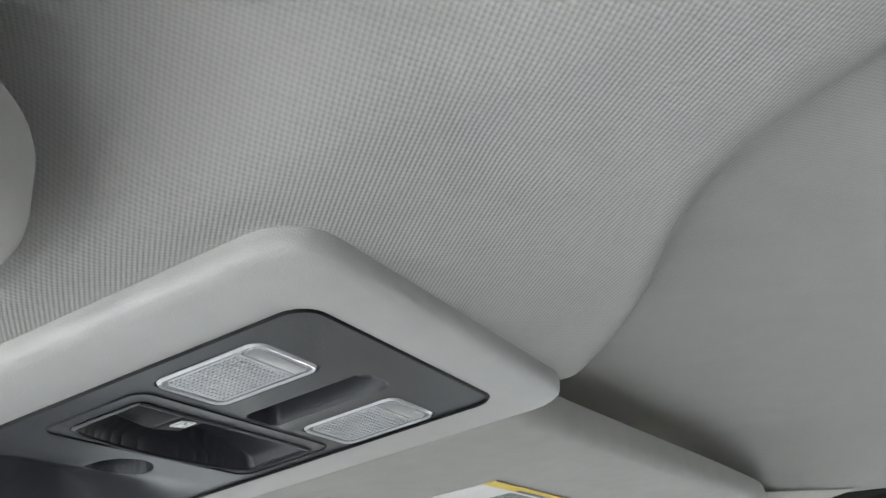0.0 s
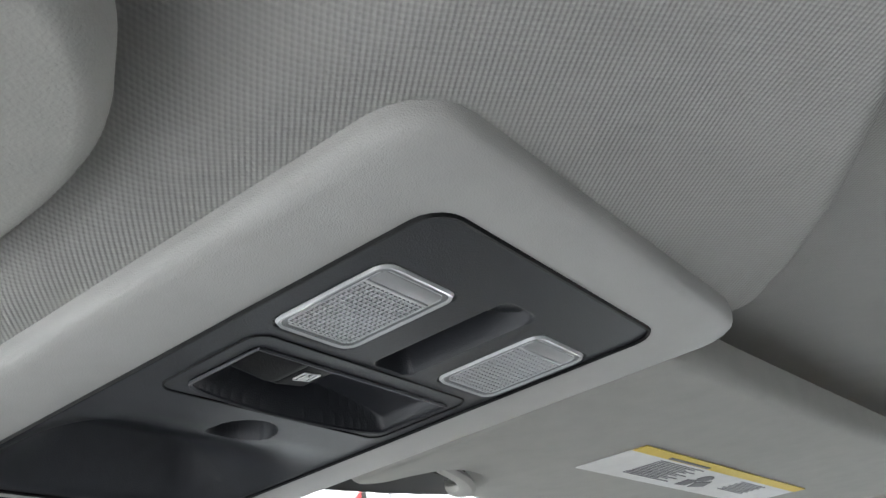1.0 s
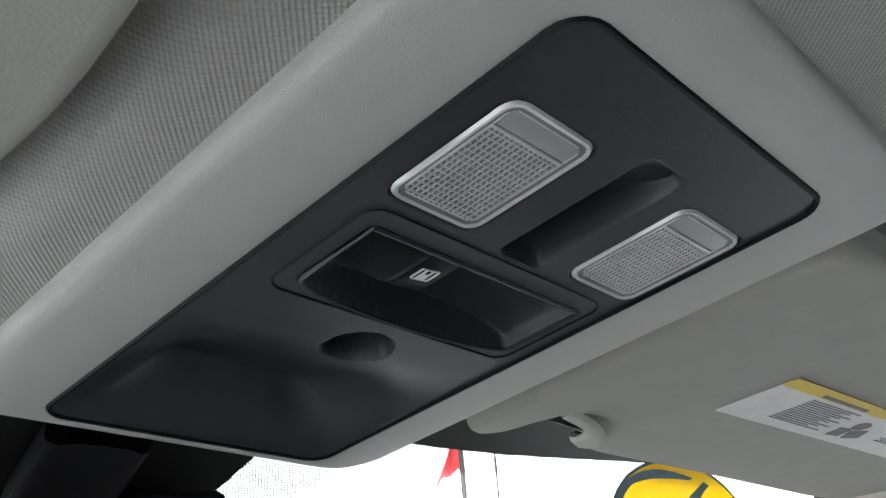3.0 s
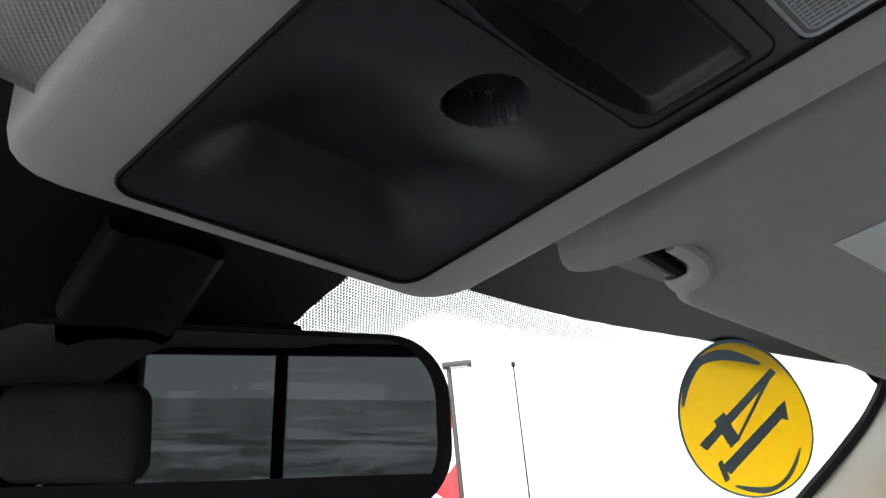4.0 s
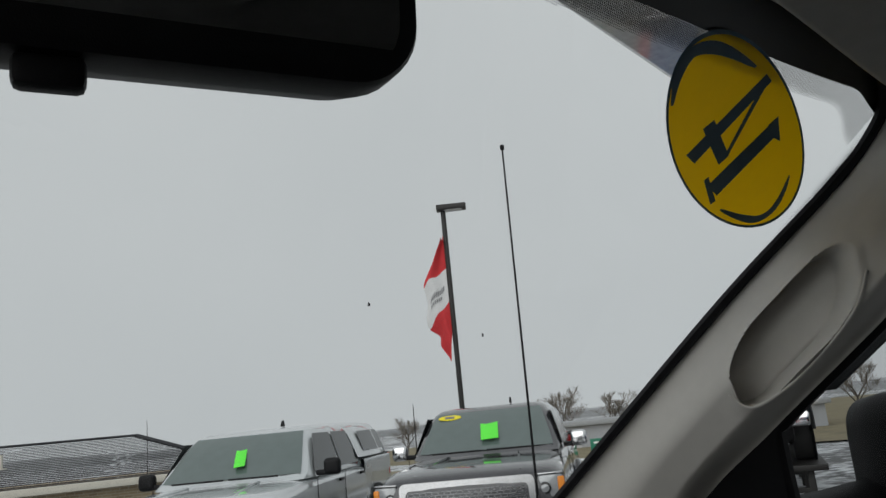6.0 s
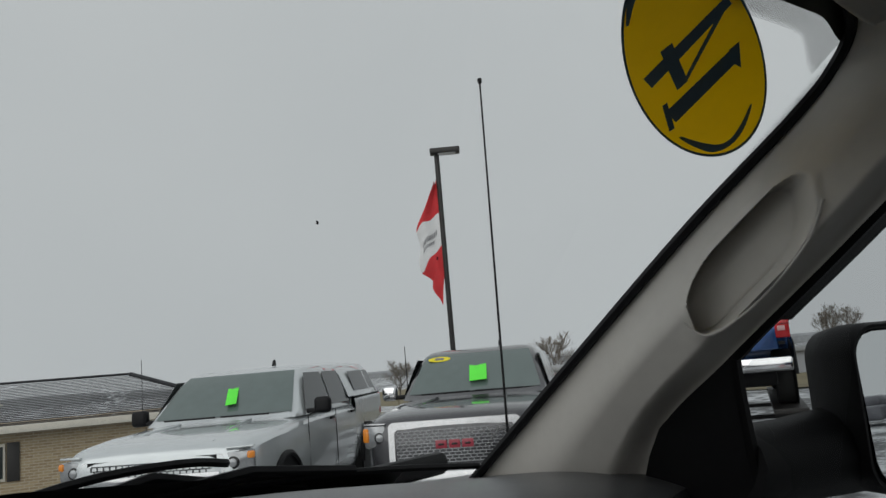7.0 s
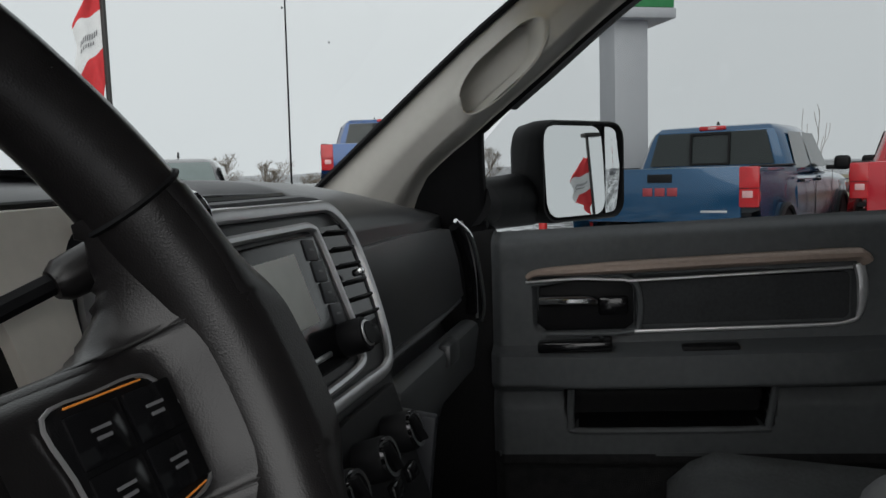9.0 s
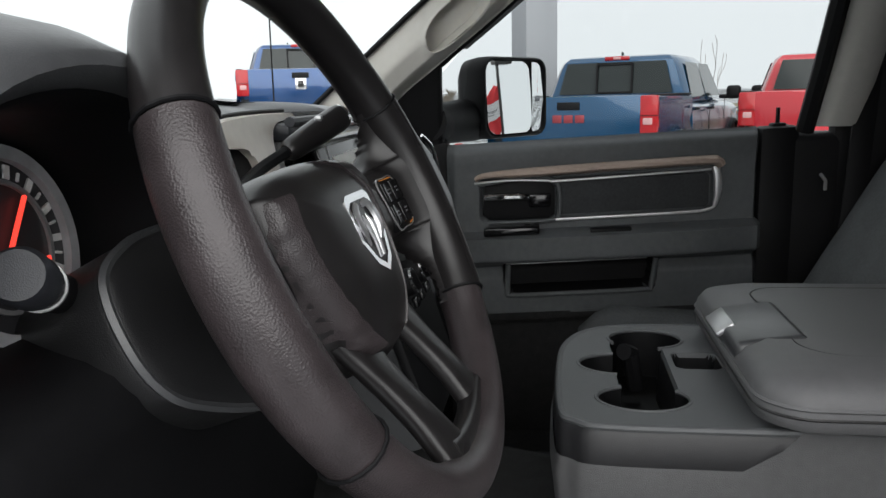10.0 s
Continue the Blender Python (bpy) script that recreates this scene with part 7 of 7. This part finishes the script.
for (x, y, h) in ((18.0, 30.7, 2.95), (19.55, 17.2, 2.35)):
    pl = thing("thin_mast", "thin steel whip mast rising above the parked trucks", "mast", "thin masts")
    part("mast", tube([(x, y, ground_z(x, y)), (x, y, h)], [0.03, 0.012], 6), STEEL_D, pl)


# ---- bare trees ----


def bare_tree(x, y, h, seed, spread=0.5, deep=5, thick=0.022):
    rnd = random.Random(seed)
    tr = thing("bare_tree", "leafless grey winter tree with a fine twiggy crown", "tree", "bare winter trees")
    wood, fine = bmesh.new(), bmesh.new()
    trunk_l, twig_l = [], []

    def grow(p, d, l, r, depth):
        n_ = 3
        pts = [p]
        for k in range(n_):
            d = (d + Vector((rnd.uniform(-0.20, 0.20), rnd.uniform(-0.20, 0.20), rnd.uniform(-0.05, 0.12)))).normalized()
            pts.append(pts[-1] + d * l / n_)
        (trunk_l if depth < 2 else twig_l).append((pts, r))
        if depth >= deep:
            return
        for k in range(3 if depth else 5):
            q = pts[-1] if k == 0 else pts[rnd.choice((1, 2, 2, 3))]
            ang = rnd.uniform(0, 6.283)
            side = Vector((math.cos(ang), math.sin(ang), rnd.uniform(0.0, 0.5)))
            nd = (d * (0.75 if k else 1.1) + side * spread * rnd.uniform(0.7, 1.3)).normalized()
            grow(q, nd, l * rnd.uniform(0.62, 0.82), r * 0.6, depth + 1)

    z0 = ground_z(x, y)
    grow(Vector((0, 0, 0)), Vector((0, 0, 1)), h * 0.30, h * thick, 0)
    for pts, r in trunk_l:
        wood = tube(pts, [r, r * 0.85, r * 0.75, r * 0.62], 5, bm=wood)
    verts, faces = [], []
    for pts, r in twig_l:
        r = max(r, h * 0.0021 * min(1.0, thick / 0.015))
        base = len(verts)
        for i, q in enumerate(pts):
            for j in range(3):
                a_ = j * 2.094
                verts.append((q.x + r * math.cos(a_), q.y + r * math.sin(a_), q.z))
        for i in range(len(pts) - 1):
            for j in range(3):
                a0, a1 = base + 3 * i + j, base + 3 * i + (j + 1) % 3
                faces.append((a0, a1, a1 + 3, a0 + 3))
    ob = part("trunk", wood, BARK, tr, "grey trunk and limbs")
    me = bpy.data.meshes.new("crown")
    me.from_pydata(verts, [], faces)
    me.materials.append(TWIG)
    cr = new("crown", me)
    cr.parent = tr
    tr.matrix_basis = pose(x, y, z0 - 0.05)
    return tr


T1 = bare_tree(77.4, 45.6, 7.0, 3, 0.72, 6)
T2 = bare_tree(79.8, 40.8, 6.6, 8, 0.80, 6)
for src, x, y, s, rz in ((T1, 88.0, 18.4, 1.05, 70), (T2, 89.0, 12.2, 0.8, 140), (T2, 82.0, 37.0, 0.7, 30), (T1, 66.7, 60.1, 0.75, 200), (T2, 70.5, 57.0, 0.6, 100), (T1, 72.5, 54.5, 0.5, 20), (T2, 92.0, 6.0, 0.7, 250), (T1, 93.0, -2.0, 0.6, 300), (T2, 90.0, -9.0, 0.7, 15)):
    c_ = copy_thing(src, pose(x, y, ground_z(x, y) - 0.05, 0, 0, rz) @ Matrix.Scale(s, 4))
    c_.scale = (s, s, s)
bare_tree(28.4, -5.9, 5.6, 5, 0.22, 2, 0.0045)

# distant parked cars seen in the door mirror
bm = bmesh.new()
for k in range(9):
    bm = box((1.9, 4.6, 0.75), (6.0 + 2.6 * k, -46 - 0.9 * k, 0.75), 0.15, (0, 0, 20), bm=bm)
    bm = box((1.6, 2.4, 0.55), (6.0 + 2.6 * k, -46 - 0.9 * k, 1.35), 0.2, (0, 0, 20), bm=bm)
tagged(part("far_car_row", bm, mat("far_car_paint", (0.2, 0.2, 0.22), 0.4, spot=0.3, scale=0.5)), "row of parked cars far behind the truck", "cars", kind="stuff")

# ---- body of the truck round the cab ----
OWN = mat("white_body_paint", (0.65, 0.65, 0.65), 0.25, spot=0.03, scale=2, coat=0.6)
bm = box((0.34, 1.9, 0.5), (-0.96, 1.15, 0.9), 0.1)
tagged(part("wing_panel", bm, OWN), "white painted front wing of the truck", "wing", kind="structure")
bm = box((1.9, 0.16, 0.5), (0, 2.06, 0.95), 0.06)
tagged(part("front_panel", bm, OWN), "white painted nose panel of the truck", "nose", kind="structure")
bm = box((1.72, 5.4, 0.18), (0, -0.65, 0.56), 0.04)
chassis = tagged(part("chassis", bm, BLACK), "black steel chassis under the cab", "chassis", kind="structure")
bm = box((0.07, 1.9, 0.62), (-0.93, -2.55, 0.98), 0.03)
bm = box((0.07, 1.9, 0.62), (0.93, -2.55, 0.98), 0.03, bm=bm)
bm = box((1.80, 0.07, 0.62), (0, -3.50, 0.98), 0.03, bm=bm)
bm = box((1.80, 1.86, 0.05), (0, -2.55, 0.72), 0.01, bm=bm)
tagged(part("load_bed", bm, OWN), "white painted open load bed behind the cab", "load bed", kind="structure")
bm = bmesh.new()
for s in (-1, 1):
    bm = box((0.05, 0.95, 0.30), (s * 0.86, -1.15, 0.80), 0.02, bm=bm)
tagged(part("sill_panel", bm, OWN), "white painted sills under the doors", "sill", kind="structure")
for s in (-1, 1):
    for y in (1.25, -2.45):
        gz = ground_z(s * 0.86, y)
        wh = part("wheel", cyl(0.40, 0.26, (s * 0.84, y, gz + 0.40), (0, 90, 0), n=32, bevel=0.05), TYRE, chassis, "black tyre")
        part("rim", cyl(0.25, 0.03, (s * 0.965, y, gz + 0.40), (0, 90, 0), n=24, bevel=0.01), SATIN, wh, "dull steel rim")
